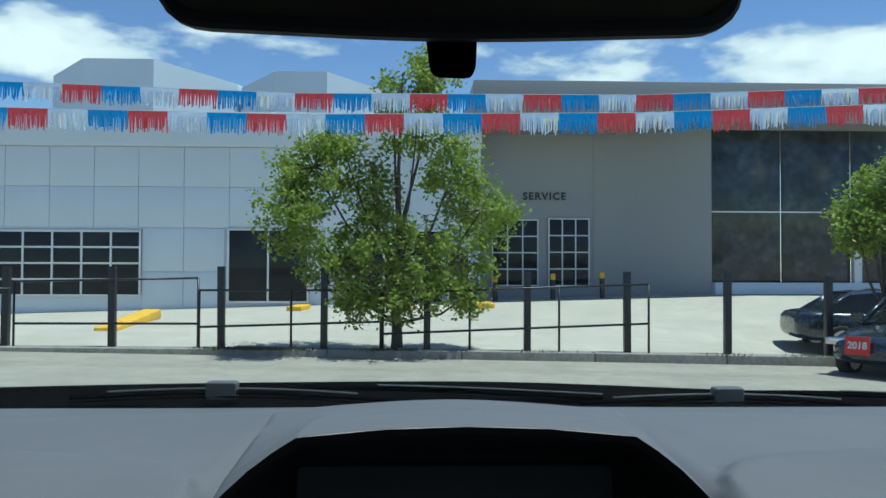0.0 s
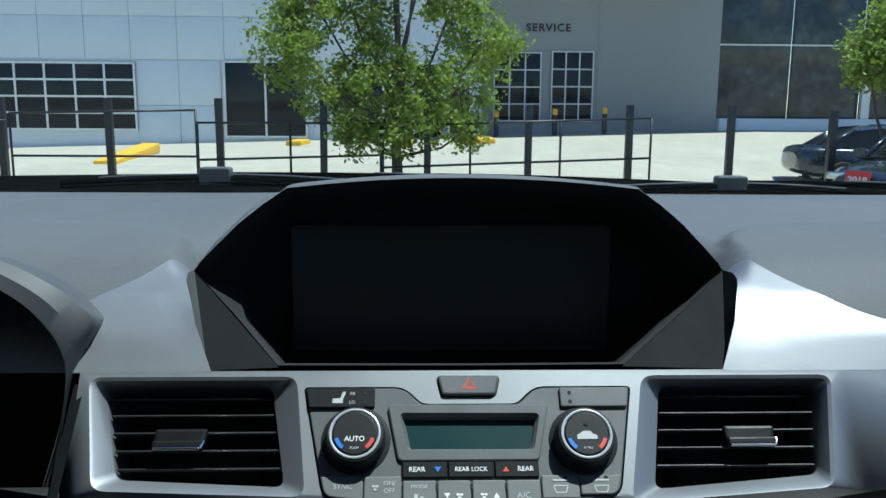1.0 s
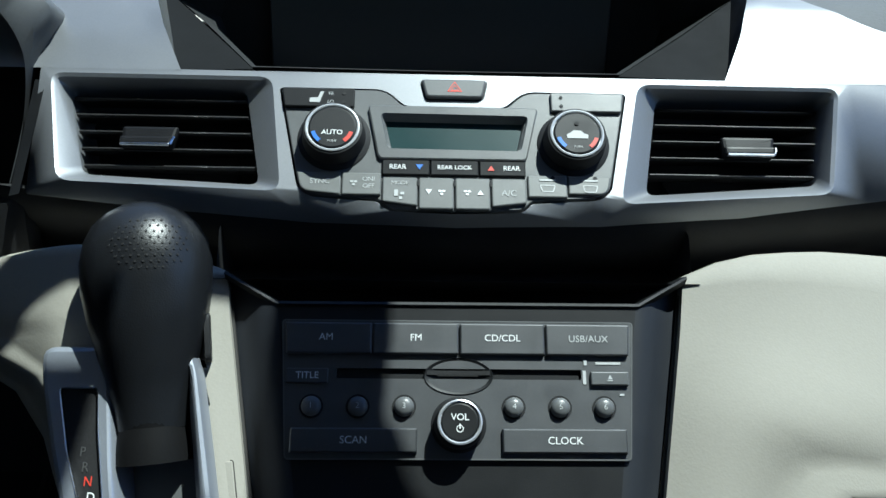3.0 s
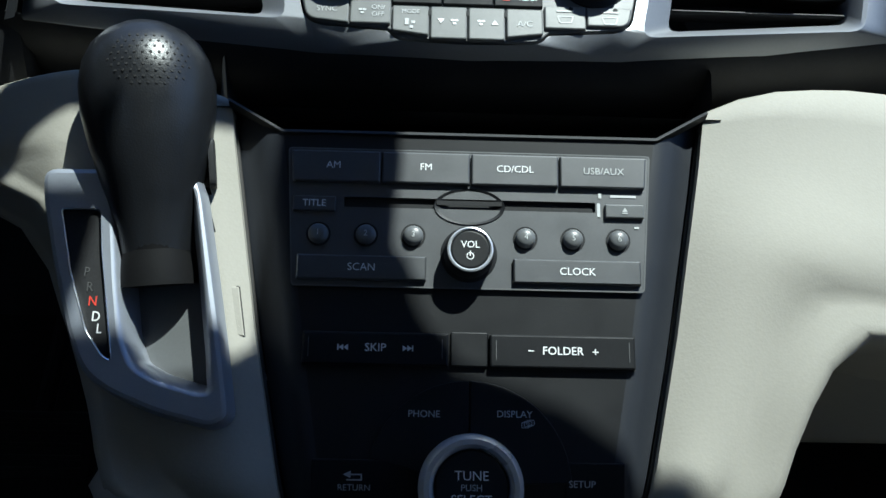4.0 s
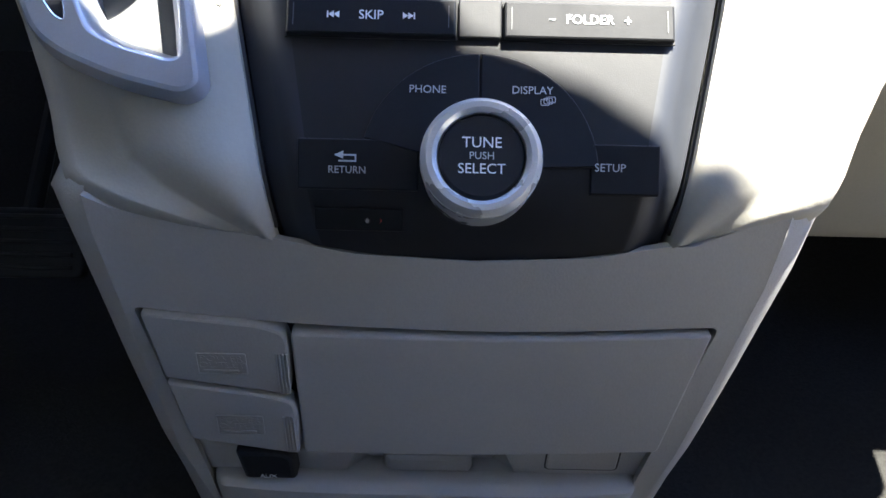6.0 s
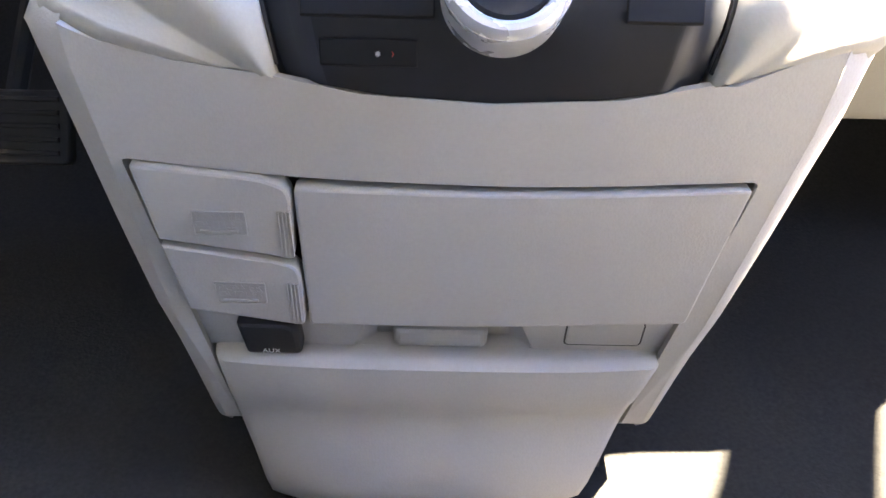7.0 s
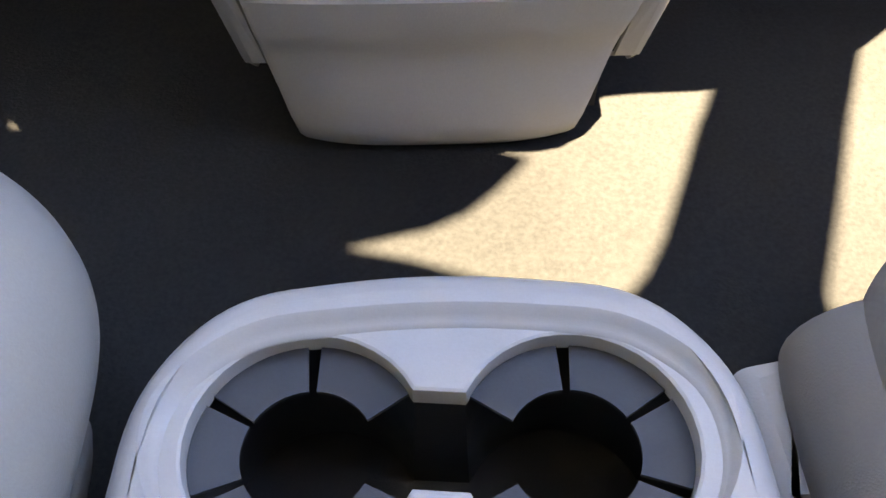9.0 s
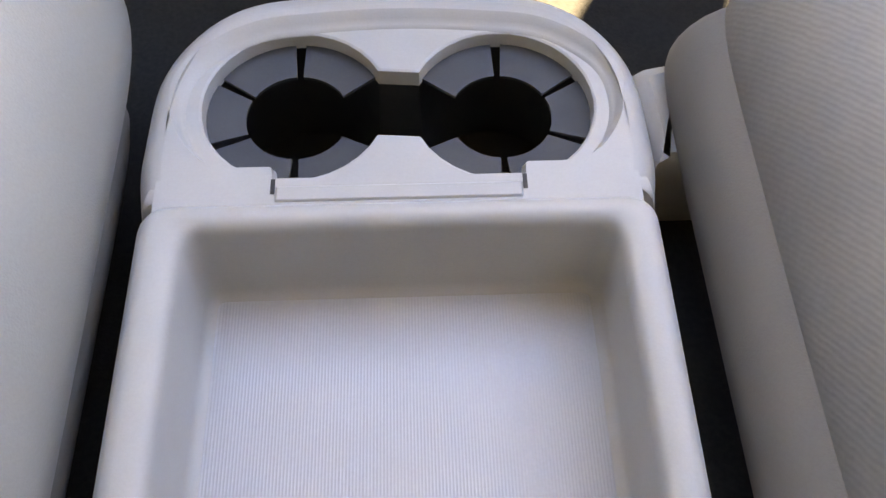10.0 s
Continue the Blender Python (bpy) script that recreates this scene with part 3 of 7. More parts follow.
    for s in (-1, 1):
        cheek = bmesh.new()
        a = [Vector((s * 0.196, 0.2475, 0.9895)), Vector((0.0975 if s > 0 else -0.1195, 0.1485, 0.9475)), Vector((s * 0.163, 0.146, 0.9465))]
        b = [v + Vector((0, 0.012, -0.004)) for v in a]
        loft([a, b], FLAT, True, True, cheek)
        part("cheek_panel", cheek, cheek_black, root)
        edge = [Vector((s * lerp_table(EDGE, y)[0], y, lerp_table(EDGE, y)[1])) for y in (0.1425 + 0.1045 * i / 12 for i in range(13))]
        wall = [Vector((s * (0.163 + 0.033 * u), 0.147 + 0.1015 * u, 0.9455 + 0.0435 * u)) for u in (min(max((e.y - 0.146) / 0.1015, 0.0), 1.0) for e in edge)]
        # sun and shade put into the colours: paler left wall, black right wall
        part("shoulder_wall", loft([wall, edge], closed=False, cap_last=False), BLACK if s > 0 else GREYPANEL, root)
    # silver fascia on the control plane
    vl = rounded([(-0.2262, 0.0071), (-0.2096, -0.0505), (-0.1109, -0.0556), (-0.1233, 0.0071)], 0.006)
    vr = rounded([(0.1208, 0.0066), (0.1085, -0.0585), (0.2091, -0.0504), (0.2212, 0.0066)], 0.006)
    hole_l = rounded([(-0.2340, 0.0098), (-0.2188, -0.0600), (-0.0970, -0.0645), (-0.1070, 0.0098)], 0.008)
    hole_r = rounded([(0.1075, 0.0098), (0.0910, -0.0695), (0.2120, -0.0612), (0.2285, 0.0098)], 0.008)
    outer = [(-0.2400, 0.0135), (-0.2370, -0.064), (-0.16, -0.073), (-0.08, -0.0795), (0, -0.0815), (0.08, -0.0795), (0.16, -0.073), (0.236, -0.062), (0.40, -0.040), (0.70, -0.02), (0.70, 0.0135), (0.236, 0.0135), (0.0, 0.0135)]
    panel_hole = climate_outline(0.0012)
    lip_line = [(-0.75, 0.020), (-0.236, -0.062), (-0.16, -0.073), (-0.08, -0.0795), (0, -0.0815), (0.08, -0.0795), (0.16, -0.073), (0.236, -0.062), (0.40, -0.040), (0.75, -0.02)]
    face = plate(outer, [hole_l, hole_r, panel_hole], -0.006, 0.0, HV)
    flat = HV.inverted()
    for v in face.verts:
        p = flat @ v.co
        if p.y < lerp_table(lip_line, p.x)[0] + 0.0015:
            p.z -= 0.0075
            v.co = HV @ p
    part("fascia", face, SILVER, root, "silver plastic fascia with a rolled lower lip", sharp=1.0)
    for hole, vent in ((hole_l, vl), (hole_r, vr)):
        part("vent_surround", loft([at(hole, 0.0), at(grown(hole, -0.002), -0.0012), at(vent, -0.011), at(vent, -0.05)], HV, cap_last=False), SILVER, root)
        part("vent_duct", loft([at(grown(vent, 0.001), -0.0115), at(grown(vent, 0.001), -0.05)], HV), BLACK, root)
    low = [[(x, lerp_table(lip_line, x)[0], z, k) for x in [-0.74 + 0.04 * i for i in range(38)]] for k, z in ((0, -0.0080), (1, -0.0115), (2, -0.024), (3, -0.05), (4, -0.09))]
    drop = [0.0, -0.004, -0.010, -0.011, -0.012]
    under = [[HV @ Vector((x, v + drop[k], z)) for x, v, z, k in row] for row in low]
    part("lower_edge", loft(under, closed=False, cap_last=False), BLACK, root, "black underside of the dashboard")
    # storage pocket below the fascia
    pk = bmesh.new()
    grid([-0.13 + 0.02 * i for i in range(14)], range(4), lambda u, k: Vector((u, [0.058, 0.075, 0.19, 0.20][k], [0.850, 0.838, 0.832, 0.92][k])), pk)
    for s in (-1, 1):
        loft([[(s * 0.130, 0.06, 0.83), (s * 0.130, 0.2, 0.83)], [(s * 0.130, 0.085, 0.868), (s * 0.130, 0.2, 0.90)]], closed=False, cap_last=False, bm=pk)
    part("storage_pocket", pk, BLACK, root, "dark open storage pocket")
    # instrument binnacle at the driver's side
    key_out = [(-0.70, 0.15, 1.034), (-0.40, 0.15, 1.034), (-0.335, 0.15, 1.030), (-0.290, 0.15, 1.017), (-0.258, 0.15, 1.001), (-0.2405, 0.15, 0.987), (-0.2335, 0.15, 0.978), (-0.239, 0.149, 0.962), (-0.2465, 0.147, 0.937), (-0.2545, 0.142, 0.906), (-0.266, 0.132, 0.863)]
    key_in = [(-0.70, 0.138, 1.022), (-0.40, 0.138, 1.022), (-0.335, 0.138, 1.018), (-0.30, 0.138, 1.009), (-0.272, 0.138, 0.993), (-0.256, 0.138, 0.976), (-0.2485, 0.138, 0.961), (-0.2470, 0.138, 0.946), (-0.251, 0.138, 0.921), (-0.257, 0.134, 0.895), (-0.270, 0.124, 0.852)]

    def flowing(key):
        """A smooth line through the points."""
        line = []
        for i in range(len(key) - 1):
            p0, p1, p2, p3 = (Vector(key[max(0, min(len(key) - 1, i + d))]) for d in (-1, 0, 1, 2))
            for t in (0.0, 0.25, 0.5, 0.75):
                line.append(0.5 * ((2 * p1) + (p2 - p0) * t + (2 * p0 - 5 * p1 + 4 * p2 - p3) * t * t + (3 * p1 - p0 - 3 * p2 + p3) * t ** 3))
        return line + [Vector(key[-1])]
    fine, inset = flowing(key_out), flowing(key_in)
    deep = [Vector((p.x - 0.015, 0.27, p.z - 0.030)) for p in inset]
    bn = [[p + Vector((-0.004, 0.075, -0.022)) for p in fine], [p + Vector((0.001, 0.004, -0.001)) for p in fine], fine, [p * 0.5 + q * 0.5 + Vector((0, -0.003, 0.0015)) for p, q in zip(fine, inset)], inset, deep]
    part("binnacle_rim", loft(bn[:5], closed=False, cap_last=False), BINNACLE, root, "grey rim of the instrument binnacle")
    part("binnacle_well", loft(bn[4:], closed=False, cap_last=False), BLACK, root)
    part("binnacle_face", box(-0.72, -0.27, 0.279, 0.284, 0.80, 1.0), BLACK, root)
    side = loft([[(-0.236, 0.138, 0.94), (-0.2365, 0.088, 0.886)], [(-0.243, 0.14, 0.94), (-0.243, 0.09, 0.884)]], closed=False, cap_last=False)
    part("fascia_end", side, PANEL, root)
    part("lower_left_panel", box(-0.74, -0.24, 0.10, 0.12, 0.70, 0.885, 0.008), BLACK, root)
    return root


def climate_outline(d=0.0):
    pts = [(-0.101, 0.0015), (-0.087, -0.062), (-0.080, -0.0665), (-0.043, -0.069), (-0.038, -0.0745), (0.0, -0.0762), (0.036, -0.0745), (0.041, -0.069), (0.078, -0.0665), (0.085, -0.062), (0.0985, 0.0015), (0.040, 0.0015), (0.0285, -0.0097), (-0.030, -0.0097), (-0.0415, 0.0015)]
    lp = rounded(pts, [0.002, 0.008, 0.008, 0.002, 0.006, 0.02, 0.006, 0.002, 0.008, 0.008, 0.002, 0.006, 0.004, 0.004, 0.006], 3)
    return grown(lp, d) if d else lp


dashboard()


def air_vent(sx, off):
    """The louvres of one dash vent."""
    root = thing("air_vent", "black slatted dashboard air vent with a chrome-edged tab", "air vent", HV @ Vector((sx * 0.16, -0.03, -0.02)), group="dashboard air vents")
    for i in range(5):
        v = 0.0005 - 0.0111 * i
        d = 0.0068 - v
        x0, x1 = (-0.2247 + 0.29 * d, -0.1246 + 0.198 * d) if sx < 0 else (0.1222 - 0.19 * d, 0.2198 - 0.215 * d)
        lp = [(v + 0.0004, -0.0120), (v - 0.0006, -0.0117), (v - 0.0014, -0.0128), (v - 0.0004, -0.0155), (v + 0.0048, -0.030), (v + 0.0058, -0.0295)]
        bm = loft([[(x0, a, b) for a, b in lp], [(x1, a, b) for a, b in lp]], HV, True, True)
        sl = part("slat", bm, slat_black, root, sharp=0.3)
        part("slat_edge", loft([[(x0, v - 0.0001, -0.0119), (x0, v - 0.0006, -0.0114), (x0, v - 0.0011, -0.0121)], [(x1, v - 0.0001, -0.0119), (x1, v - 0.0006, -0.0114), (x1, v - 0.0011, -0.0121)]], HV, True, True), slat_gloss, sl, "thin glossy edge")
    cx = off
    tab = rounded([(cx - 0.0150, -0.0345), (cx + 0.0140, -0.0345), (cx + 0.0165, -0.0205), (cx - 0.0155, -0.0205)], 0.002)
    lower = rounded([(cx - 0.0150, -0.0345), (cx + 0.0140, -0.0345), (cx + 0.0152, -0.0285), (cx - 0.0152, -0.0285)], 0.0015)
    ob = part("tab", loft([at(grown(tab, -0.001), -0.014), at(tab, -0.0085), at(grown(tab, -0.0008), -0.0072), at(grown(tab, -0.0025), -0.0068)], HV, True, True), tab_black, root, "satin black tab")
    part("tab_lip", loft([at(lower, -0.0075), at(lower, -0.0052), at(grown(lower, -0.0008), -0.0042), at(grown(lower, -0.0022), -0.0040)], HV, True, True), tab_black, ob)
    part("tab_edge", block(rect(cx - 0.0142, cx + 0.0132, -0.0352, -0.0334, 0.0006), -0.0052, -0.0034, HV, 0.0004), CHROME, ob, "chrome edge")
    part("tab_corner", tube([HV @ Vector(p) for p in ((cx + 0.0136, -0.0340, -0.0042), (cx + 0.0146, -0.0315, -0.0044), (cx + 0.0151, -0.0290, -0.0052))], 0.0007, 6), CHROME, ob, "chrome corner")


tab_black = mat("satin black tab plastic", (0.008, 0.008, 0.009), 0.45, 0.0, 0.0, 0.001, 0.05, 0.05, spec=0.2)
slat_gloss = mat("polished black louvre edge", (0.03, 0.03, 0.03), 0.28, 0.5, vary=0.05)
slat_black = mat("satin black louvre", (0.016, 0.015, 0.015), 0.5, 0.0, 0.1, 0.001, 0.1, 0.05, spec=0.3)
air_vent(-1, -0.1752)
air_vent(1, 0.1712)


# ---- passenger side below the dash ----
def glove_box():
    root = thing("glove_box", "pale beige glove box panel above the dark footwell", "glove box", (0.45, 0.15, 0.55))
    prof = [(0.10, 0.80), (0.135, 0.70), (0.165, 0.62), (0.186, 0.556), (0.191, 0.547), (0.196, 0.544), (0.23, 0.546), (0.45, 0.60)]
    xs = [0.125, 0.13, 0.15, 0.25, 0.4, 0.55, 0.70, 0.74]
    part("lid", grid(xs, range(len(prof)), lambda x, k: Vector((x, prof[k][0], prof[k][1]))), BEIGE, root, "beige grained lid", sharp=0.9)
    part("catch", block(rect(0.42, 0.50, 0.66, 0.69, 0.006), 0.0, 0.006, plane((0, 0.150, 0.0), (0, 0.0, 1.0)), 0.002), BEIGE, root)


glove_box()


def pedals():
    for nm, x, y, z, w, h, lab in (("brake_pedal", -0.345, 0.215, 0.512, 0.05, 0.028, "ribbed black brake pedal pad"),):
        root = thing(nm, lab, "pedal", (x, y, z))
        m = plane((x, y, z), (0, 0.5, 0.86))
        pad = part("pad", block(rect(-w, w, -h, h, 0.008), -0.006, 0.004, m, 0.002), BLACK, root)
        for i in range(5):
            part("rib", block(rect(-w + 0.008, w - 0.008, -h + 0.007 + i * 0.010, -h + 0.011 + i * 0.010), 0.003, 0.0065, m, 0.001), BLACK, pad)
        part("arm", tube([(x, y + 0.01, z), (x + 0.01, y + 0.10, z + 0.10), (x + 0.01, y + 0.16, z + 0.28)], 0.008, 8), BLACK, root)


pedals()


# ---- climate control panel ----
def button(name, parent, pts, z0, z1, m, material, bevel=0.0006, label="", dish=0.0):
    return part(name, block(pts, z0, z1, m, bevel, dish=dish), material, parent, label)


def fan_icon(x, y, s, z, m, material, parent):
    bm = bmesh.new()
    for k in range(3):
        a = 2 * math.pi * k / 3 + 0.5
        c = (x + s * 0.5 * math.cos(a), y + s * 0.5 * math.sin(a))
        pts = circle(c[0], c[1], s * 0.42, 10, s * 0.3)
        loft([at(pts, z - 0.0001), at(pts, z + 0.0001)], m, True, True, bm)
    part("icon", bm, material, parent)


def tri(x, y, s, d):
    return [(x - s, y - d * s * 0.8), (x + s, y - d * s * 0.8), (x, y + d * s * 0.8)] if d > 0 else [(x + s, y + s * 0.8), (x - s, y + s * 0.8), (x, y - s * 0.8)]


def temp_knob(root, cx, cy, mark):
    k = HV @ Matrix.Translation((cx, cy, 0))
    knob = part("knob", turned([(0.0205, 0.0), (0.0205, 0.0015), (0.0178, 0.003), (0.0172, 0.010), (0.0163, 0.0125), (0.0148, 0.0130), (0.0146, 0.0124), (0.0136, 0.0122)], k, 48), BLACK, root, "round black rubber-sided knob")
    part("ring", turned([(0.0150, 0.0124), (0.0150, 0.0134), (0.0143, 0.0137), (0.0136, 0.0133), (0.0136, 0.0124)], k, 48), RINGSILVER, knob, "thin satin chrome ring")
    part("cap", turned([(0.0132, 0.0120), (0.0132, 0.0130), (0.0122, 0.0135)], k, 48), PANEL, knob)
    for sgn, ink in ((-1, BLUEINK), (1, REDINK)):
        bm = bmesh.new()
        a0 = math.pi * 1.5 + sgn * radians(38)
        arc = [a0 + sgn * radians(6 * i) for i in range(7)]
        pts = [(0.0120 * math.cos(a), 0.0120 * math.sin(a)) for a in arc] + [(0.0098 * math.cos(a), 0.0098 * math.sin(a)) for a in arc[::-1]]
        part("scale_arc", loft([at(pts, 0.0135), at(pts, 0.0138)], k, True, True, bm), ink, knob)
    if mark == "auto":
        words("AUTO", 0.0042, k, 0.0, -0.0035, 0.0137, WHITEINK, knob, bold=0.01)
    else:
        bm = bmesh.new()
        car = [(-0.0058, -0.0035), (0.0058, -0.0035), (0.0060, -0.0012), (0.0036, -0.0004), (0.0020, 0.0014), (-0.0022, 0.0014), (-0.0042, -0.0002), (-0.0060, -0.0010)]
        part("icon", loft([at(car, 0.0136), at(car, 0.0138)], k, True, True, bm), DIMINK, knob)
        part("indicator", turned([(0.0013, 0.0134), (0.0013, 0.0140)], k @ Matrix.Translation((0, 0.006, 0)), 12), BLACK, knob)
    words("PUSH", 0.0021, k, 0.0, -0.0088, 0.0137, DIMINK, knob)


def climate_panel():
    root = thing("climate_control_panel", "grey climate control panel with knobs and blank green display", "control panel", HV @ Vector((0, -0.04, 0)))
    part("base", loft([at(climate_outline(), -0.02), at(climate_outline(), 0.0002), at(climate_outline(-0.0006), 0.0008)], HV, True, False), GREYPANEL, root)
    # bezel and display
    fr = [(-0.0507, -0.0100), (-0.0438, -0.0449), (0.0390, -0.0449), (0.0470, -0.0102)]
    win = [(-0.0432, -0.0157), (-0.0385, -0.0382), (0.0360, -0.0386), (0.0408, -0.0162)]
    fro, wi = rounded(fr, 0.003), rounded(win, 0.003)
    part("face_plate", plate(climate_outline(-0.0006), [grown(wi, -0.0010)], -0.0005, 0.0008, HV), GREYPANEL, root, "grey face of the panel")
    bez = loft([at(fro, 0.0006), at(fro, 0.0026), at(grown(fro, -0.0008), 0.0032), at(grown(wi, 0.0004), 0.0032), at(wi, 0.0028), at(grown(wi, -0.0022), -0.0025)], HV, False, False)
    part("display_bezel", bez, GREYPANEL, root, "grey frame of the display")
    part("display", loft([at(wi, -0.003), at(wi, -0.0024)], HV, True, True), LCD, root, "blank grey-green display")
    # hazard switch
    hz = rounded([(-0.0175, -0.0036), (0.0150, -0.0036), (0.0178, 0.0088), (-0.0203, 0.0088)], 0.0025)
    hb = button("hazard_switch", root, hz, -0.004, 0.0028, HV, GREYPANEL, 0.0012, "grey hazard switch with a red triangle")
    part("switch_gap", loft([at(grown(hz, 0.0009), -0.001), at(grown(hz, 0.0009), 0.0004)], HV, True, True), BLACK, hb)
    for s, w in ((0.0044, 0.0034), (0.0024, 0.0017)):
        o = [(-0.001 - s, -0.0005), (-0.001 + s, -0.0005), (-0.001, -0.0005 + 1.6 * s)]
        i = [(-0.001 - w, 0.0001), (-0.001 + w, 0.0001), (-0.001, 0.0001 + 1.6 * w)]
        part("triangle", loft([at(o, 0.0030), at(i, 0.0030)], HV @ Matrix.Translation((0, 0.0005 if s > 0.003 else 0.0012, 0)), False, False), REDINK, hb, "red outlined triangle")
    # heater switches
    for x0, x1, side in ((-0.1003, -0.0585, -1), (0.0545, 0.0973, 1)):
        sw = button("seat_heater_switch", root, rounded([(x0 + (0.0022 if side < 0 else 0), -0.0118), (x1 - (0.002 if side > 0 else 0), -0.0118), (x1, 0.0008), (x0, 0.0008)], 0.0012), 0.0, 0.0030, HV, BUTTON if side < 0 else GREYPANEL, 0.0007)
        ex = x1 - 0.006 if side < 0 else x0 + 0.006
        for yy in (-0.0028, -0.0085):
            part("indicator", turned([(0.0011, 0.0028), (0.0011, 0.0033)], HV @ Matrix.Translation((ex, yy, 0)), 12), BLACK, sw)
        if side < 0:
            words("HI", 0.0030, HV, x1 - 0.0135, -0.0030, 0.0031, DIMINK, sw)
            words("LO", 0.0030, HV, x1 - 0.0135, -0.0085, 0.0031, DIMINK, sw)
            seat = [(x1 - 0.0255, -0.0090), (x1 - 0.0195, -0.0090), (x1 - 0.0190, -0.0060), (x1 - 0.0175, -0.0018), (x1 - 0.0195, -0.0018), (x1 - 0.0208, -0.0058), (x1 - 0.0255, -0.0062)]
            shape(seat, 0.0031, HV, DIMINK, sw, "icon")
    temp_knob(root, -0.0690, -0.0315, "auto")
    temp_knob(root, 0.0663, -0.0325, "car")
    # rear row
    xs = [-0.0418, -0.0150, 0.0122, 0.0385]
    labels = [("REAR", -0.0045), ("REAR LOCK", 0.0), ("REAR", 0.005)]
    for i in range(3):
        b = button("rear_button", root, rect(xs[i] + 0.0003, xs[i + 1] - 0.0003, -0.0546, -0.0453, 0.0006), 0.0, 0.0028, HV, BUTTON, 0.0006)
        mid = (xs[i] + xs[i + 1]) / 2
        words(labels[i][0], 0.0036 if i == 1 else 0.0040, HV, mid + labels[i][1], -0.0499, 0.0030, WHITEINK, b, bold=0.008)
        if i == 0:
            shape(tri(mid + 0.0075, -0.0499, 0.0020, -1), 0.0030, HV, BLUEINK, b, "arrow")
        if i == 2:
            shape(tri(mid - 0.0065, -0.0499, 0.0019, 1), 0.0030, HV, REDINK, b, "arrow")
    # lower buttons
    xs = [-0.0415, -0.0215, -0.0015, 0.0185, 0.0385]
    low = [-0.0737, -0.0754, -0.0754, -0.0737]
    for i in range(4):
        pts = rounded([(xs[i] + 0.0004, low[i] if i else -0.0712), (xs[i + 1] - 0.0004, low[i] if i < 3 else -0.0712), (xs[i + 1] - 0.0004, -0.0562), (xs[i] + 0.0004, -0.0562)], 0.0012)
        b = button("climate_button", root, pts, 0.0, 0.0030, HV, GREYBTN, 0.0008)
        mid = (xs[i] + xs[i + 1]) / 2
        if i == 0:
            words("MODE", 0.0034, HV, mid, -0.0600, 0.0032, DIMINK, b)
            bars([(mid - 0.003, mid - 0.001, -0.0680, -0.0642), (mid + 0.0004, mid + 0.0024, -0.0672, -0.0656), (mid - 0.0004, mid + 0.0014, -0.0700, -0.0684)], 0.0032, HV, DIMINK, b, "icon")
        elif i == 3:
            words("A/C", 0.0050, HV, mid, -0.0655, 0.0032, DIMINK, b)
        else:
            d = -1 if i == 1 else 1
            shape(tri(mid - d * -0.0040 if d < 0 and False else mid + (-0.0042 if d < 0 else 0.0042), -0.0652, 0.0018, d), 0.0032, HV, WHITEINK, b, "arrow")
            fan_icon(mid + (0.003 if d < 0 else -0.003), -0.0652, 0.0024, 0.0032, HV, WHITEINK, b)
        if i:
            shape(circle(xs[i], -0.0598, 0.0007, 12, 0.0022), 0.0031, HV, BLACK, b, "notch")
    for x0, x1, txt in ((-0.0885, -0.0640, "SYNC"), (-0.0634, -0.0420, "ON/\nOFF"), (0.0391, 0.0610, ""), (0.0616, 0.0860, "")):
        left = x0 < 0
        outer_b = -0.0650
        pts = rounded([(x0 + (0.0028 if txt == "SYNC" else 0), outer_b - (0 if txt == "SYNC" or x1 > 0.08 else 0.0022)), (x1 - (0.0028 if x1 > 0.08 else 0), outer_b - (0 if x1 > 0.08 else 0.0022)), (x1, -0.0535), (x0, -0.0535)], [0.005 if txt == "SYNC" else 0.001, 0.005 if x1 > 0.08 else 0.001, 0.001, 0.001])
        b = button("climate_button", root, pts, 0.0, 0.0026, HV, GREYBTN, 0.0008)
        mid = (x0 + x1) / 2
        if txt == "SYNC":
            words("SYNC", 0.0043, HV, mid + 0.0008, -0.0595, 0.0028, DIMINK, b)
        elif txt:
            words("ON/", 0.0038, HV, mid + 0.0040, -0.0578, 0.0028, DIMINK, b)
            words("OFF", 0.0038, HV, mid + 0.0040, -0.0620, 0.0028, DIMINK, b)
            fan_icon(mid - 0.0042, -0.0600, 0.0024, 0.0028, HV, DIMINK, b)
        else:
            dm = rounded([(mid - 0.0045, -0.0595), (mid - 0.0032, -0.0640), (mid + 0.0032, -0.0640), (mid + 0.0045, -0.0595)], 0.001)
            part("icon", loft([at(dm, 0.0028), at(grown(dm, -0.0006), 0.0028)], HV, False, False), DIMINK, b)
            bars([(mid - 0.0045, mid + 0.0045, -0.0572, -0.0562)], 0.0028, HV, DIMINK, b, "caption")
            part("indicator", turned([(0.0012, 0.0024), (0.0012, 0.0029)], HV @ Matrix.Translation((mid + 0.003, -0.0552, 0)), 12), BLACK, b)
    return root


climate_panel()


# ---- centre stack with the stereo ----
def stack_edge(v):
    """Half width of the stack panel at height v on its plane."""
    return lerp_table([(-0.19, 0.077), (-0.177, 0.0815), (-0.08, 0.1015), (0.033, 0.1212)], v)[0]


def stack_bend(p):
    """The panel curls upright towards its foot."""
    v = p[1]
    return 0.0 if v > -0.145 else -((v + 0.145) ** 2) * 17


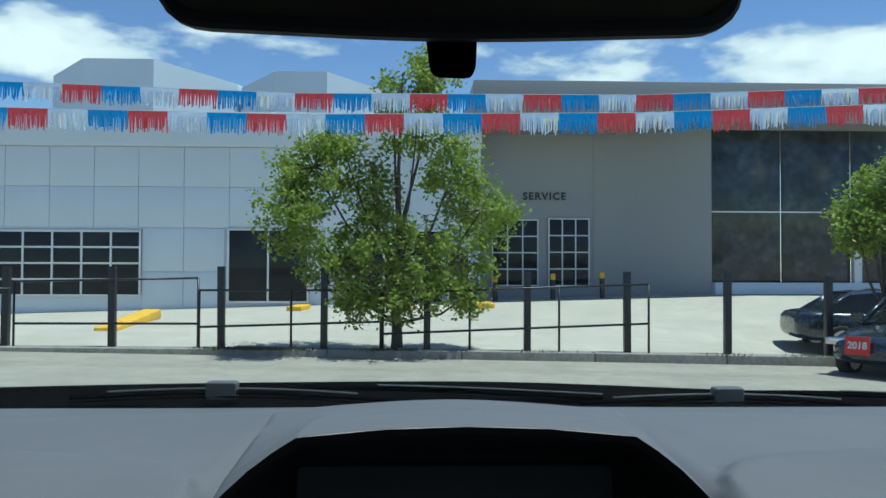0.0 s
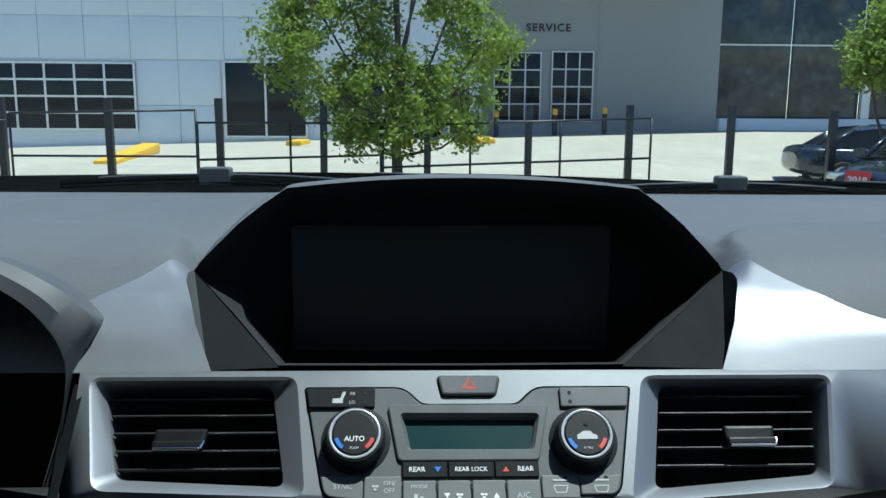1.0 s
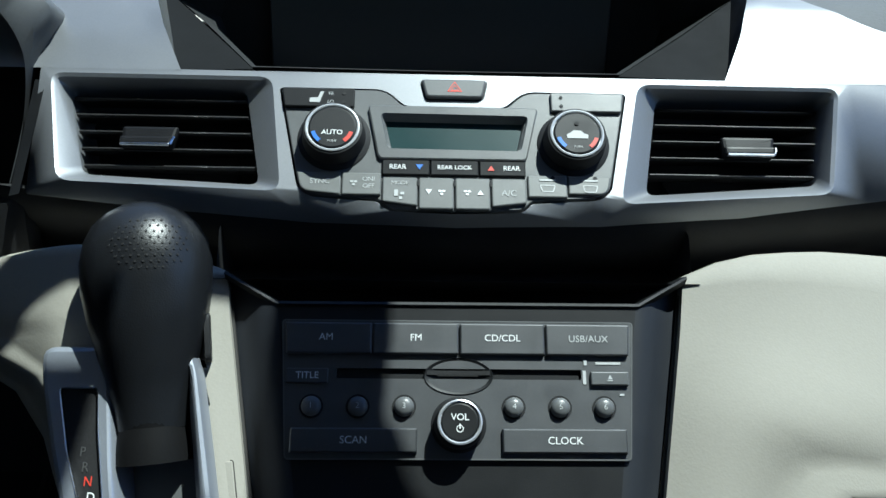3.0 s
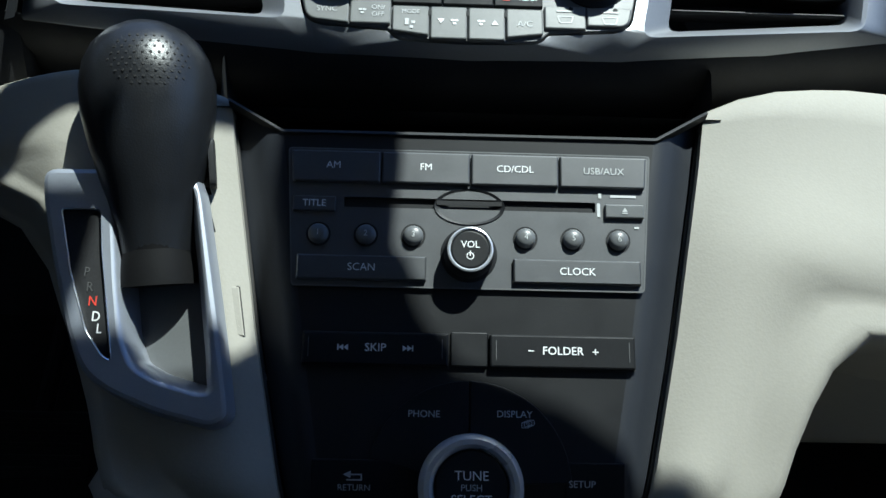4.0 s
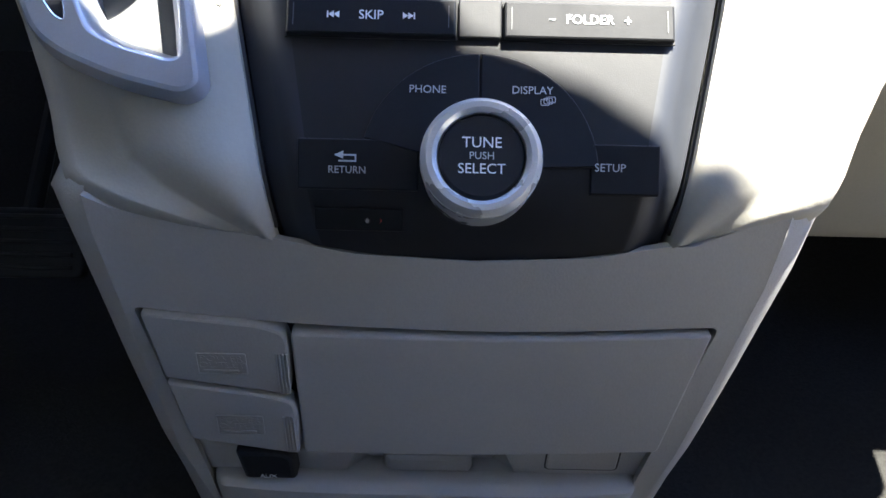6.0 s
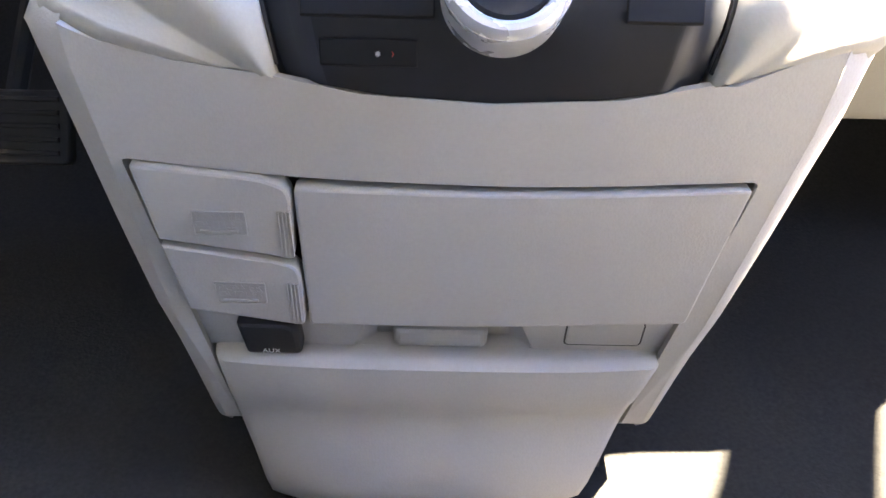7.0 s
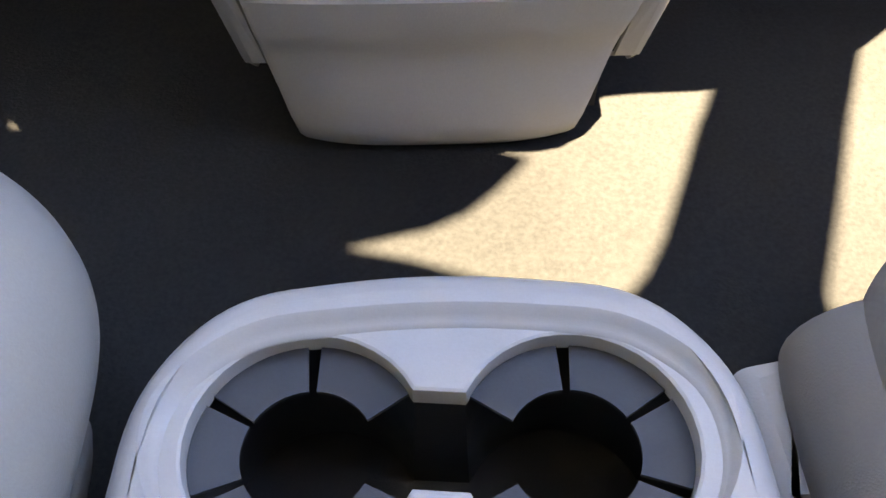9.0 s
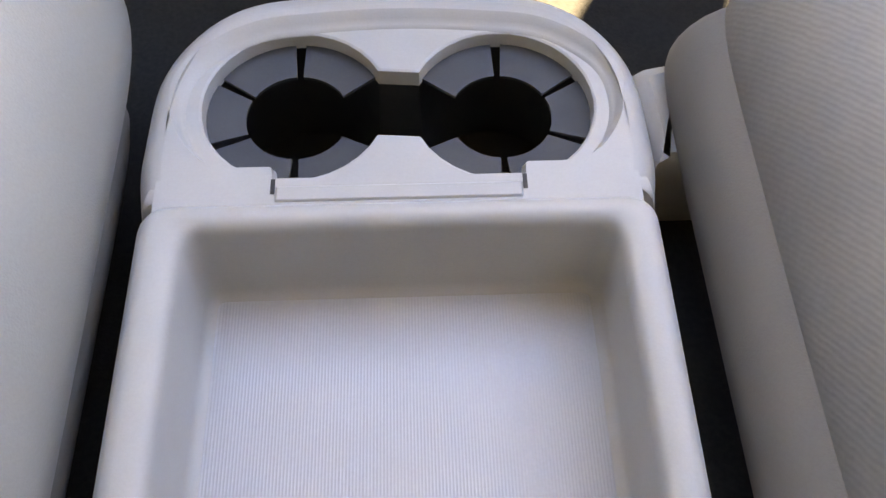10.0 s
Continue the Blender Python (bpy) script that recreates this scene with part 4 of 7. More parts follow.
def centre_stack():
    root = thing("centre_stack", "charcoal plastic centre stack below the dashboard", "dashboard panel", (0, -0.05, 0.68))
    vs = [-0.186 + 0.006 * i for i in range(37)]

    def fn(u, v):
        e = stack_edge(v)
        x = u * e
        top = lerp_table([(0, 0.019), (0.79, 0.018), (1.0, 0.033)], abs(u))[0]
        foot = -0.1845 + 0.007 * u * u
        vv = foot + (top - foot) * (v + 0.186) / 0.216
        w = -0.011 * smoothstep(0.80, 1.0, abs(u)) + 0.0 + stack_bend((x, vv))
        return RD @ Vector((x, vv, w - 0.0012))
    us = [-1, -0.95, -0.9, -0.85, -0.8, -0.775, -0.6, -0.4, -0.2, 0, 0.2, 0.4, 0.6, 0.775, 0.8, 0.85, 0.9, 0.95, 1]
    face = grid(us, vs, fn)
    for f in face.faces:
        if abs(f.calc_center_median().x) > 0.782 * stack_edge((RD.inverted() @ f.calc_center_median()).y):
            f.material_index = 1
    part("panel", face, [PANEL, FACET], root, "charcoal face panel with slate grey flanks", sharp=0.9)
    # upper ledge over the stereo
    lip = [(-0.122, 0.0345), (-0.094, 0.0185), (0.095, 0.0190), (0.122, 0.0345)]
    part("upper_ledge", loft([[(x, v - 0.002, -0.004) for x, v in lip], [(x, v, 0.0002) for x, v in lip], [(x, v + 0.0016, -0.0006) for x, v in lip], [(x, v + 0.004, -0.010) for x, v in lip], [(x, v + 0.012, -0.07) for x, v in lip]], RD, closed=False, cap_last=False), PANEL, root)
    part("back_shell", box(-0.10, 0.10, 0.03, 0.12, 0.68, 0.80), BLACK, root)
    return root


centre_stack()


def stereo():
    root = thing("car_stereo", "dark car stereo with CD slot and round preset buttons", "car stereo", RD @ Vector((0, -0.03, 0)))
    face = rounded([(-0.0845, -0.0590), (0.0848, -0.0590), (0.0900, 0.0095), (-0.0895, 0.0095)], 0.0015)
    slot = rounded([(-0.0615, -0.0200), (0.0625, -0.0200), (0.0625, -0.0148), (-0.0615, -0.0148)], 0.0008)
    part("face", plate(face, [slot], -0.0006, 0.0008, RD), STEREO, root, "satin charcoal face")
    part("face_edge", loft([at(grown(face, 0.0007), 0.0002), at(grown(face, 0.0007), 0.0010), at(face, 0.0010)], RD, False, False), GREYPANEL, root)
    part("cd_slot", loft([at(slot, 0.0005), at(slot, -0.02)], RD, False, True), BLACK, root, "dark CD slot")
    ov = circle(0.0, -0.0186, 0.0172, 40, 0.0092)
    ring = loft([at(grown(ov, 0.0004), 0.0006), at(ov, 0.0014), at(grown(ov, -0.0006), 0.0011), at(circle(0, -0.0186, 0.010, 40, 0.0050), -0.0008)], RD, False, True)
    part("finger_notch", ring, PANEL, root)
    part("slot_gap", loft([at(rect(-0.016, 0.016, -0.0180, -0.0158), 0.0012), at(rect(-0.016, 0.016, -0.0180, -0.0158), 0.0014)], RD, True, True), BLACK, root)
    xs = [-0.0885, -0.0437, 0.0004, 0.0444, 0.0885]
    for i, t in enumerate(("AM", "FM", "CD/CDL", "USB/AUX")):
        lean = 0.0012
        pts = rounded([(xs[i] + 0.0004 + (lean if i == 0 else 0), -0.0078), (xs[i + 1] - 0.0004 - (lean if i == 3 else 0), -0.0078), (xs[i + 1] - 0.0004, 0.0082), (xs[i] + 0.0004, 0.0082)], 0.0008)
        b = button("source_button", root, pts, 0.0, 0.0034, RD, STEREO, 0.0008)
        words(t, 0.0050, RD, (xs[i] + xs[i + 1]) / 2 - (0.001 if i == 0 else 0), 0.0005, 0.0036, WHITEINK if i < 3 else DIMINK, b)
    b = button("title_button", root, rect(-0.0862, -0.0655, -0.0226, -0.0152, 0.0006), 0.0, 0.0024, RD, STEREO, 0.0005)
    words("TITLE", 0.0047, RD, -0.0758, -0.0189, 0.0026, WHITEINK, b, bold=0.006)
    b = button("eject_button", root, rect(0.0670, 0.0862, -0.0228, -0.0160, 0.0006), 0.0, 0.0030, RD, GREYPANEL, 0.0006)
    shape(tri(0.0766, -0.0188, 0.0013, 1), 0.0032, RD, DIMINK, b, "icon")
    bars([(0.0752, 0.0780, -0.0208, -0.0203)], 0.0032, RD, DIMINK, b, "icon")
    bars([(0.0632, 0.0648, -0.0222, -0.0152)], 0.0010, RD, DIMINK, root, "marking")
    bars([(0.0640, 0.0655, -0.0125, -0.0100), (0.0700, 0.0828, -0.0120, -0.0108)], 0.0010, RD, DIMINK, root, "small_logo")
    bars([(0.0815, 0.0838, -0.0278, -0.0268)], 0.0010, RD, DIMINK, root, "caption")
    for n, x in enumerate((-0.0732, -0.0502, -0.0272, 0.0276, 0.0509, 0.0733)):
        k = RD @ Matrix.Translation((x, -0.0340, 0))
        b = part("preset_button", turned([(0.0056, 0.0), (0.0056, 0.0008), (0.0050, 0.0010), (0.0048, 0.0026), (0.0040, 0.0037), (0.0026, 0.0043), (0.0010, 0.0045)], k, 28), GREYPANEL, root, "round domed preset button", sharp=1.2)
        words(str(n + 1), 0.0040, k, 0, 0, 0.0046, DIMINK, b)
        part("button_ring", turned([(0.0060, 0.0006), (0.0060, 0.0012), (0.0054, 0.0012)], k, 28), BLACK, b)
    for t, x0, x1 in (("SCAN", -0.0828, -0.0205), ("CLOCK", 0.0215, 0.0835)):
        b = button("wide_button", root, rect(x0, x1, -0.0566, -0.0446, 0.0006), 0.0, 0.0034, RD, STEREO, 0.0009)
        words(t, 0.0052, RD, (x0 + x1) / 2, -0.0506, 0.0036, WHITEINK, b)
    k = RD @ Matrix.Translation((0.0, -0.0427, 0))
    v = part("volume_knob", turned([(0.0138, 0.0), (0.0138, 0.0010), (0.0122, 0.0022), (0.0118, 0.0108), (0.0110, 0.0122), (0.0100, 0.0126), (0.0099, 0.0120), (0.0092, 0.0118)], k, 44), BLACK, root, "black volume knob with a chrome ring")
    part("ring", turned([(0.0110, 0.0120), (0.0108, 0.0130), (0.0101, 0.0133), (0.0095, 0.0128), (0.0095, 0.0118)], k, 44), ALU, v)
    part("cap", turned([(0.0093, 0.0112), (0.0093, 0.0122), (0.0084, 0.0126)], k, 44), PANEL, v)
    words("VOL", 0.0046, k, 0, 0.0022, 0.0128, WHITEINK, v, bold=0.005)
    pw = circle(0, -0.0032, 0.0018, 18)
    part("power_icon", loft([at(pw, 0.0128), at(grown(pw, -0.0004), 0.0128)], k, False, False), WHITEINK, v)
    bars([(-0.0003, 0.0003, -0.0032, -0.0008)], 0.0128, k, WHITEINK, v, "power_icon")
    # skip and folder bars
    for t, x0, x1 in (("SKIP", -0.0780, -0.0092), ("FOLDER", 0.0103, 0.0795)):
        b = button("rocker_button", root, rect(x0, x1, -0.0970, -0.0814, 0.0010), -0.001, 0.0026, RD, BUTTON, 0.0010)
        part("button_gap", loft([at(rect(x0 - 0.0005, x1 + 0.0005, -0.0975, -0.0809), -0.001), at(rect(x0 - 0.0005, x1 + 0.0005, -0.0975, -0.0809), 0.0001)], RD, True, True), BLACK, b)
        c = (x0 + x1) / 2
        words(t, 0.0054, RD, c, -0.0889, 0.0028, WHITEINK, b, bold=0.005)
        if t == "SKIP":
            for s in (-1, 1):
                for d in (0.0, 0.0022):
                    xx = c + s * (0.0128 + d)
                    shape([(xx, -0.0903), (xx + s * 0.0022, -0.0889), (xx, -0.0875)][:: s], 0.0028, RD, WHITEINK, b, "icon")
                bars([(c + s * 0.0175 - 0.0003, c + s * 0.0175 + 0.0003, -0.0903, -0.0875)], 0.0028, RD, WHITEINK, b, "icon")
        else:
            bars([(c - 0.0165, c - 0.0140, -0.0892, -0.0887)], 0.0028, RD, WHITEINK, b, "icon")
            bars([(c + 0.0140, c + 0.0168, -0.0892, -0.0887), (c + 0.01515, c + 0.01565, -0.0903, -0.0875)], 0.0028, RD, WHITEINK, b, "icon")
        for e in (x0 + 0.003, x1 - 0.003):
            bars([(e - 0.00015, e + 0.00015, -0.0935, -0.0842)], 0.0027, RD, GREYPANEL, b, "groove")
    part("rocker_centre", block(rect(-0.0082, 0.0093, -0.0968, -0.0805, 0.0008), -0.001, 0.0012, RD, 0.0006), PANEL, root)
    return root


stereo()


def tuner():
    root = thing("tuner_controls", "dark tuner control cluster with a large silver-ringed dial", "control panel", RD @ Vector((0, -0.147, 0)))
    c = RD @ Matrix.Translation((0.001, -0.1508, 0.0))
    n = 24

    def arc(a0, a1, r0, r1):
        aa = [radians(a0 + (a1 - a0) * i / n) for i in range(n + 1)]
        return [(r1 * math.cos(a), r1 * math.sin(a)) for a in aa] + [(r0 * math.cos(a), r0 * math.sin(a)) for a in aa[::-1]]
    for nm, a0, a1, txt, tx, ty in (("phone_button", 90.5, 166, "PHONE", -0.0211, 0.0318), ("display_button", 2, 89.5, "DISPLAY", 0.0210, 0.0323)):
        b = part(nm, block(arc(a0, a1, 0.022, 0.0475), -0.001, 0.0007, c, 0.0005), BUTTON, root)
        words(txt, 0.0045, c, tx, ty, 0.0012, DIMINK, b)
        if txt == "DISPLAY":
            for d in (0.0, 0.0012, 0.0024):
                rr = rect(0.0242 + d, 0.0279 + d, 0.0262 + d * 0.5, 0.0288 + d * 0.5, 0.0006)
                part("icon", loft([at(rr, 0.0012), at(grown(rr, -0.0003), 0.0012)], c, False, False), DIMINK, b)
    for txt, x0, x1 in (("RETURN", -0.0722, -0.0240), ("SETUP", 0.0446, 0.0724)):
        b = button("wide_button", root, rect(x0, x1, -0.0088, 0.0110, 0.0006), -0.001, 0.0007, c, BUTTON, 0.0006)
        words(txt, 0.0040 if txt == "RETURN" else 0.0045, c, -0.0523 if txt == "RETURN" else 0.0521, -0.0016 if txt == "RETURN" else 0.0013, 0.0009, DIMINK, b)
        if txt == "RETURN":
            bars([(-0.0540, -0.0490, 0.0040, 0.0046), (-0.0558, -0.0493, 0.0016, 0.0022), (-0.0493, -0.0487, 0.0016, 0.0046)], 0.0009, c, DIMINK, b, "icon")
            shape([(-0.0574, 0.0043), (-0.0539, 0.0027), (-0.0539, 0.0059)], 0.0009, c, DIMINK, b, "icon")
    dim = button("dimmer_button", root, rect(-0.066, -0.030, -0.0235, -0.0155, 0.0006), -0.001, 0.0002, c, BUTTON, 0.0005)
    st = [(-0.0445 + 0.0011 * math.cos(i * math.pi / 8) * (1 if i % 2 else 0.5), -0.0200 + 0.0011 * math.sin(i * math.pi / 8) * (1 if i % 2 else 0.5)) for i in range(16)]
    shape(st, 0.0004, c, DIMINK, dim, "icon")
    shape([(-0.0395, -0.0190), (-0.0385, -0.0200), (-0.0395, -0.0210), (-0.0390, -0.0200)], 0.0004, c, REDINK, dim, "icon")
    dial = part("tune_dial", turned([(0.0224, -0.004), (0.0224, 0.002), (0.0228, 0.0035), (0.0233, 0.014), (0.0232, 0.018)], c, 64), ALU, root, "large silver tuning dial")
    part("ring", turned([(0.0232, 0.0165), (0.0226, 0.0200), (0.0208, 0.0222), (0.0186, 0.0222), (0.0170, 0.0205), (0.0165, 0.0175)], c, 64), ALU, dial, "brushed silver ring")
    part("cap", turned([(0.0165, 0.015), (0.0164, 0.0195), (0.0152, 0.0205)], c, 64), PANEL, dial, "black push cap")
    words("TUNE", 0.0058, c, 0, 0.0050, 0.0207, WHITEINK, dial)
    words("PUSH", 0.0040, c, 0, 0.0, 0.0207, DIMINK, dial)
    words("SELECT", 0.0055, c, 0, -0.0050, 0.0207, WHITEINK, dial)

    # the flush buttons follow the curl of the panel
    inv = RD.inverted()
    for ob in root.children_recursive:
        if ob.type == "MESH" and ob is not dial and ob.parent is not dial:
            for v in ob.data.vertices:
                p = inv @ v.co
                p.z += stack_bend(p)
                v.co = RD @ p


tuner()


# ---- beige wings beside the stack ----
SHIFT_WELL = [(-0.1700, -0.0205), (-0.1642, -0.0610), (-0.1592, -0.0880), (-0.1532, -0.1010), (-0.1415, -0.1072), (-0.1217, -0.1125), (-0.1165, -0.1115), (-0.1177, -0.0968), (-0.1244, -0.0561), (-0.1320, -0.0150)]
SHIFT_CUT = grown(SHIFT_WELL, 0.0055)


def inside(p, poly):
    hits = False
    for (x0, y0), (x1, y1) in zip(poly, poly[1:] + poly[:1]):
        if (y0 > p[1]) != (y1 > p[1]) and p[0] < x0 + (p[1] - y0) * (x1 - x0) / (y1 - y0):
            hits = not hits
    return hits


def wing(side):
    """Padded knee panel that flares out from the stack."""
    inner = [(stack_edge(v) + 0.0006, v) for v in (0.0345, 0.0, -0.04, -0.08, -0.12, -0.155, -0.1785)]
    if side > 0:
        outer = [(0.40, 0.055), (0.40, -0.07), (0.28, -0.090), (0.198, -0.072), (0.172, -0.0885), (0.160, -0.108), (0.151, -0.129), (0.145, -0.147), (0.140, -0.1555), (0.131, -0.1625), (0.112, -0.1695), (0.0915, -0.176)]
        tops = [(0.150, 0.046), (0.20, 0.050), (0.30, 0.052)]
    else:
        outer = [(0.40, 0.050), (0.40, 0.030), (0.300, 0.012), (0.240, -0.018), (0.2145, -0.045), (0.1990, -0.076), (0.1870, -0.106), (0.1735, -0.135), (0.1640, -0.1515), (0.158, -0.1570), (0.141, -0.1650), (0.117, -0.1718), (0.0915, -0.1775)]
        tops = [(0.150, 0.045), (0.20, 0.047), (0.30, 0.050)]
    cols = 14 if side > 0 else 42
    bm = bmesh.new()
    rows = []
    n = 24 if side > 0 else 60
    ivs = [inner[0][1] + (inner[-1][1] - inner[0][1]) * i / n for i in range(n + 1)]
    for i in range(n + 1):
        f = i / n * (len(outer) - 1)
        k = min(int(f), len(outer) - 2)
        ox, ov = [outer[k][q] + (outer[k + 1][q] - outer[k][q]) * (f - k) for q in (0, 1)]
        ix, iv = stack_edge(ivs[i]) + 0.0006, ivs[i]
        row = []
        for j in range(cols + 1):
            t = j / cols
            x, v = ix + (ox - ix) * t, iv + (ov - iv) * t
            if i == 0:
                v = lerp_table([(ix, iv)] + tops + [(0.40, 0.055)], x)[0]
            elif i / n < 0.1:
                v += (1 - i / n / 0.1) * (lerp_table([(ix, inner[0][1])] + tops + [(0.40, 0.055)], x)[0] - iv - (ov - iv) * t) * 0.8
            w = -0.0045 + 0.006 * math.sin(math.pi * min(t * 1.4, 1.0)) - (0.42 * max(0.0, x - 0.17) ** 1.3 if side > 0 else 0.030 * smoothstep(-0.030, 0.0, x - ox) ** 1.5 * smoothstep(-0.172, -0.100, v) + 0.9 * max(0.0, x - 0.20) ** 1.2) + stack_bend((x, v)) * (1 - 0.7 * smoothstep(0.09, 0.135, x)) + (0.009 * smoothstep(0.02, -0.05, v) * smoothstep(0.105, 0.17, x) * smoothstep(-0.175, -0.10, v) if side > 0 else 0.0)
            row.append((side * x, v, w))
        # rolled outer edge
        x, v, w = row[-1]
        px, pv, pw = row[-2]
        d = Vector((x - px, v - pv)).normalized() * min(1.0, Vector((x - row[0][0], v - row[0][1])).length / 0.05)
        row += [(x + d.x * 0.006, v + d.y * 0.006, w - 0.004), (x + d.x * 0.009, v + d.y * 0.009, w - 0.014), (x + d.x * 0.006, v + d.y * 0.006, w - 0.12)]
        # tuck against the stack
        row = [(row[0][0], row[0][1], row[0][2] - 0.012)] + row
        rows.append(row)
    first = [(p[0], p[1] + 0.004, p[2] - 0.006) for p in rows[0]]
    deep = [(p[0], p[1] + 0.004, p[2] - 0.06) for p in rows[0]]
    loft([deep, first] + rows, RD, False, False, bm, closed=False)
    if side < 0:
        inv = RD.inverted()
        gone = []
        for f in bm.faces:
            c = inv @ f.calc_center_median()
            if all(inside((inv @ v.co).xy, SHIFT_CUT) for v in f.verts):
                gone.append(f)
        bmesh.ops.delete(bm, geom=gone, context="FACES")
    return bm


KNEE = {}
for s, lab in ((1, "pale beige grained knee panel beside the stereo"), (-1, "pale beige grained knee panel around the shifter")):
    KNEE[s] = thing("knee_panel", lab, "dashboard panel", (s * 0.2, 0.0, 0.75))
    part("panel", wing(s), BEIGE, KNEE[s], sharp=1.0)
    line = [(s * (stack_edge(v) + 0.0002), v, stack_bend((0, v)) - 0.0105) for v in (0.028 - 0.01 * i for i in range(21))]
    part("gap_seal", tube([RD @ Vector(p) for p in line], 0.0011, 6), SEAM, KNEE[s], "thin dark seal along the stack")


# ---- gear shifter ----
def shifter():
    root = thing("gear_shifter", "silver-framed gear shifter with a black leather knob", "gear shifter", (-0.15, 0.0, 0.78))
    G = RD @ Matrix.Translation((0, 0, 0.006))
    outer = [(-0.2045, -0.0072), (-0.2026, -0.0224), (-0.1941, -0.0540), (-0.1844, -0.0845), (-0.1759, -0.1034), (-0.1639, -0.1123), (-0.1409, -0.1215), (-0.1150, -0.1275), (-0.1070, -0.1230), (-0.1123, -0.0930), (-0.1199, -0.0554), (-0.1276, -0.0184), (-0.1330, -0.0060)]
    well = SHIFT_WELL
    strip = [(-0.1925, -0.0275), (-0.1848, -0.0577), (-0.1749, -0.0847), (-0.1665, -0.0961), (-0.1620, -0.0985), (-0.1720, -0.0471), (-0.1745, -0.0275)]
    o, w, st = rounded(outer, 0.007), rounded(well, 0.004), rounded(strip, 0.0025)
    frame_bm = plate(grown(o, -0.003), [grown(w, 0.0015), st], 0.001, 0.006, G)
    fr = part("bezel", frame_bm, BEZEL, root, "silver plastic bezel")
    part("bezel_rim", loft([at(grown(o, 0.001), -0.004), at(o, 0.003), at(grown(o, -0.0012), 0.0053), at(grown(o, -0.003), 0.006)], G, False, False), BEZEL, fr)
    part("well_rim", loft([at(grown(w, 0.0015), 0.006), at(grown(w, 0.0006), 0.0057), at(grown(w, -0.0006), 0.0045), at(grown(w, -0.0042), -0.0040), at(grown(w, -0.0046), -0.0125)], G, False, False), BEZEL, fr)
    cover = rounded([(-0.1179, -0.0606), (-0.1133, -0.0836), (-0.1061, -0.0842), (-0.1104, -0.0604)], 0.0006)
    part("cover_gap", loft([at(grown(cover, 0.0005), -0.0075), at(grown(cover, 0.0005), -0.0028)], RD, True, True), SEAM, KNEE[-1])
    part("release_cover", block(cover, -0.006, -0.0022, RD, 0.0005), BEIGE, KNEE[-1], "small beige release cover")
    part("gate_floor", loft([at(grown(w, 0.001), -0.014), at(grown(w, 0.001), -0.0125)], G, True, True), GREYPANEL, root, "grey gate cover")
    part("strip_edge", loft([at(grown(st, 0.0006), 0.0058), at(grown(st, 0.0003), 0.0064), at(grown(st, -0.0003), 0.0060), at(grown(st, -0.0005), 0.0040)], G, False, False), CHROME, root, "thin bright edge of the strip")
    part("gear_strip", loft([at(st, 0.001), at(st, 0.0042)], G, True, True), BLACK, root, "black gear indicator strip")
    ink = {"R": DARKINK, "P": DARKINK, "N": REDINK, "D": WHITEINK, "L": WHITEINK}
    for t, x, v in (("P", -0.1780, -0.0575), ("R", -0.1759, -0.0645), ("N", -0.1738, -0.0711), ("D", -0.1716, -0.0782), ("L", -0.1696, -0.0838)):
        words(t, 0.0064, G @ Matrix.Translation((x, v, 0.0044)), 0, 0, 0, ink.get(t, DIMINK), root, sx=0.85)
    # knob: egg shape on a short shaft that leans towards the dash
    base, tip = Vector((-0.150, 0.0085, 0.790)), Vector((-0.160, 0.058, 0.882))
    ax = (tip - base).normalized()
    q = ax.to_track_quat("Z", "Y").to_matrix().to_4x4()
    m = Matrix.Translation(base) @ q
    ln = (tip - base).length
    prof = [(0.0, 0.0165), (0.10, 0.0180), (0.25, 0.0214), (0.35, 0.0245), (0.5, 0.0287), (0.65, 0.0315), (0.78, 0.0320), (0.88, 0.0300), (0.96, 0.0258), (1.02, 0.0195), (1.06, 0.0120), (1.08, 0.0045)]
    loops = [[(r * math.cos(2 * math.pi * i / 40), r * 0.95 * math.sin(2 * math.pi * i / 40), h * ln) for i in range(40)] for h, r in prof]
    kn = part("knob", loft(loops, m, True, True), LEATHER, root, "black leather knob with perforated top", sharp=1.3)
    holes = bmesh.new()
    seen = q.inverted() @ Vector((0.10, -0.30, 0.12))
    facing = math.atan2(seen.y, seen.x)
    for i in range(-5, 6):
        for j in range(-4, 5):
            a, h = (i + 0.5 * (j % 2)) * 0.0036, 0.83 + j * 0.028
            if (i / 5.5) ** 2 + (j / 4.6) ** 2 > 1:
                continue
            r = lerp_table(prof, h)[0]
            ang = facing + a / r
            p = Vector((r * math.cos(ang), r * 0.95 * math.sin(ang), h * ln))
            nrm = Vector((math.cos(ang), math.sin(ang), 0.15 + (h - 0.8) * 2)).normalized()
            turned([(0.00065, -0.0004), (0.00065, 0.0003)], m @ Matrix.Translation(p) @ nrm.to_track_quat("Z", "Y").to_matrix().to_4x4(), 6, holes)
    part("perforation", holes, BLACK, kn, "rows of small punched holes")
    part("collar", turned([(0.0150, -0.006), (0.0160, 0.0), (0.0162, 0.006)], m, 32), BOOT, root)
    part("boot", turned([(0.0185, -0.016), (0.0180, -0.010), (0.0172, -0.005), (0.0160, 0.001)], m, 32), BOOT, root, "black sleeve under the knob")
    part("release_button", block(rect(-0.006, 0.006, 0.03, 0.055, 0.004), 0.0, 0.003, m @ Matrix.Translation((-0.0265, 0, 0)) @ Euler((radians(90), 0, radians(-90))).to_matrix().to_4x4(), 0.001), BLACK, kn)


shifter()


# ---- lower console ----
CX = -0.022


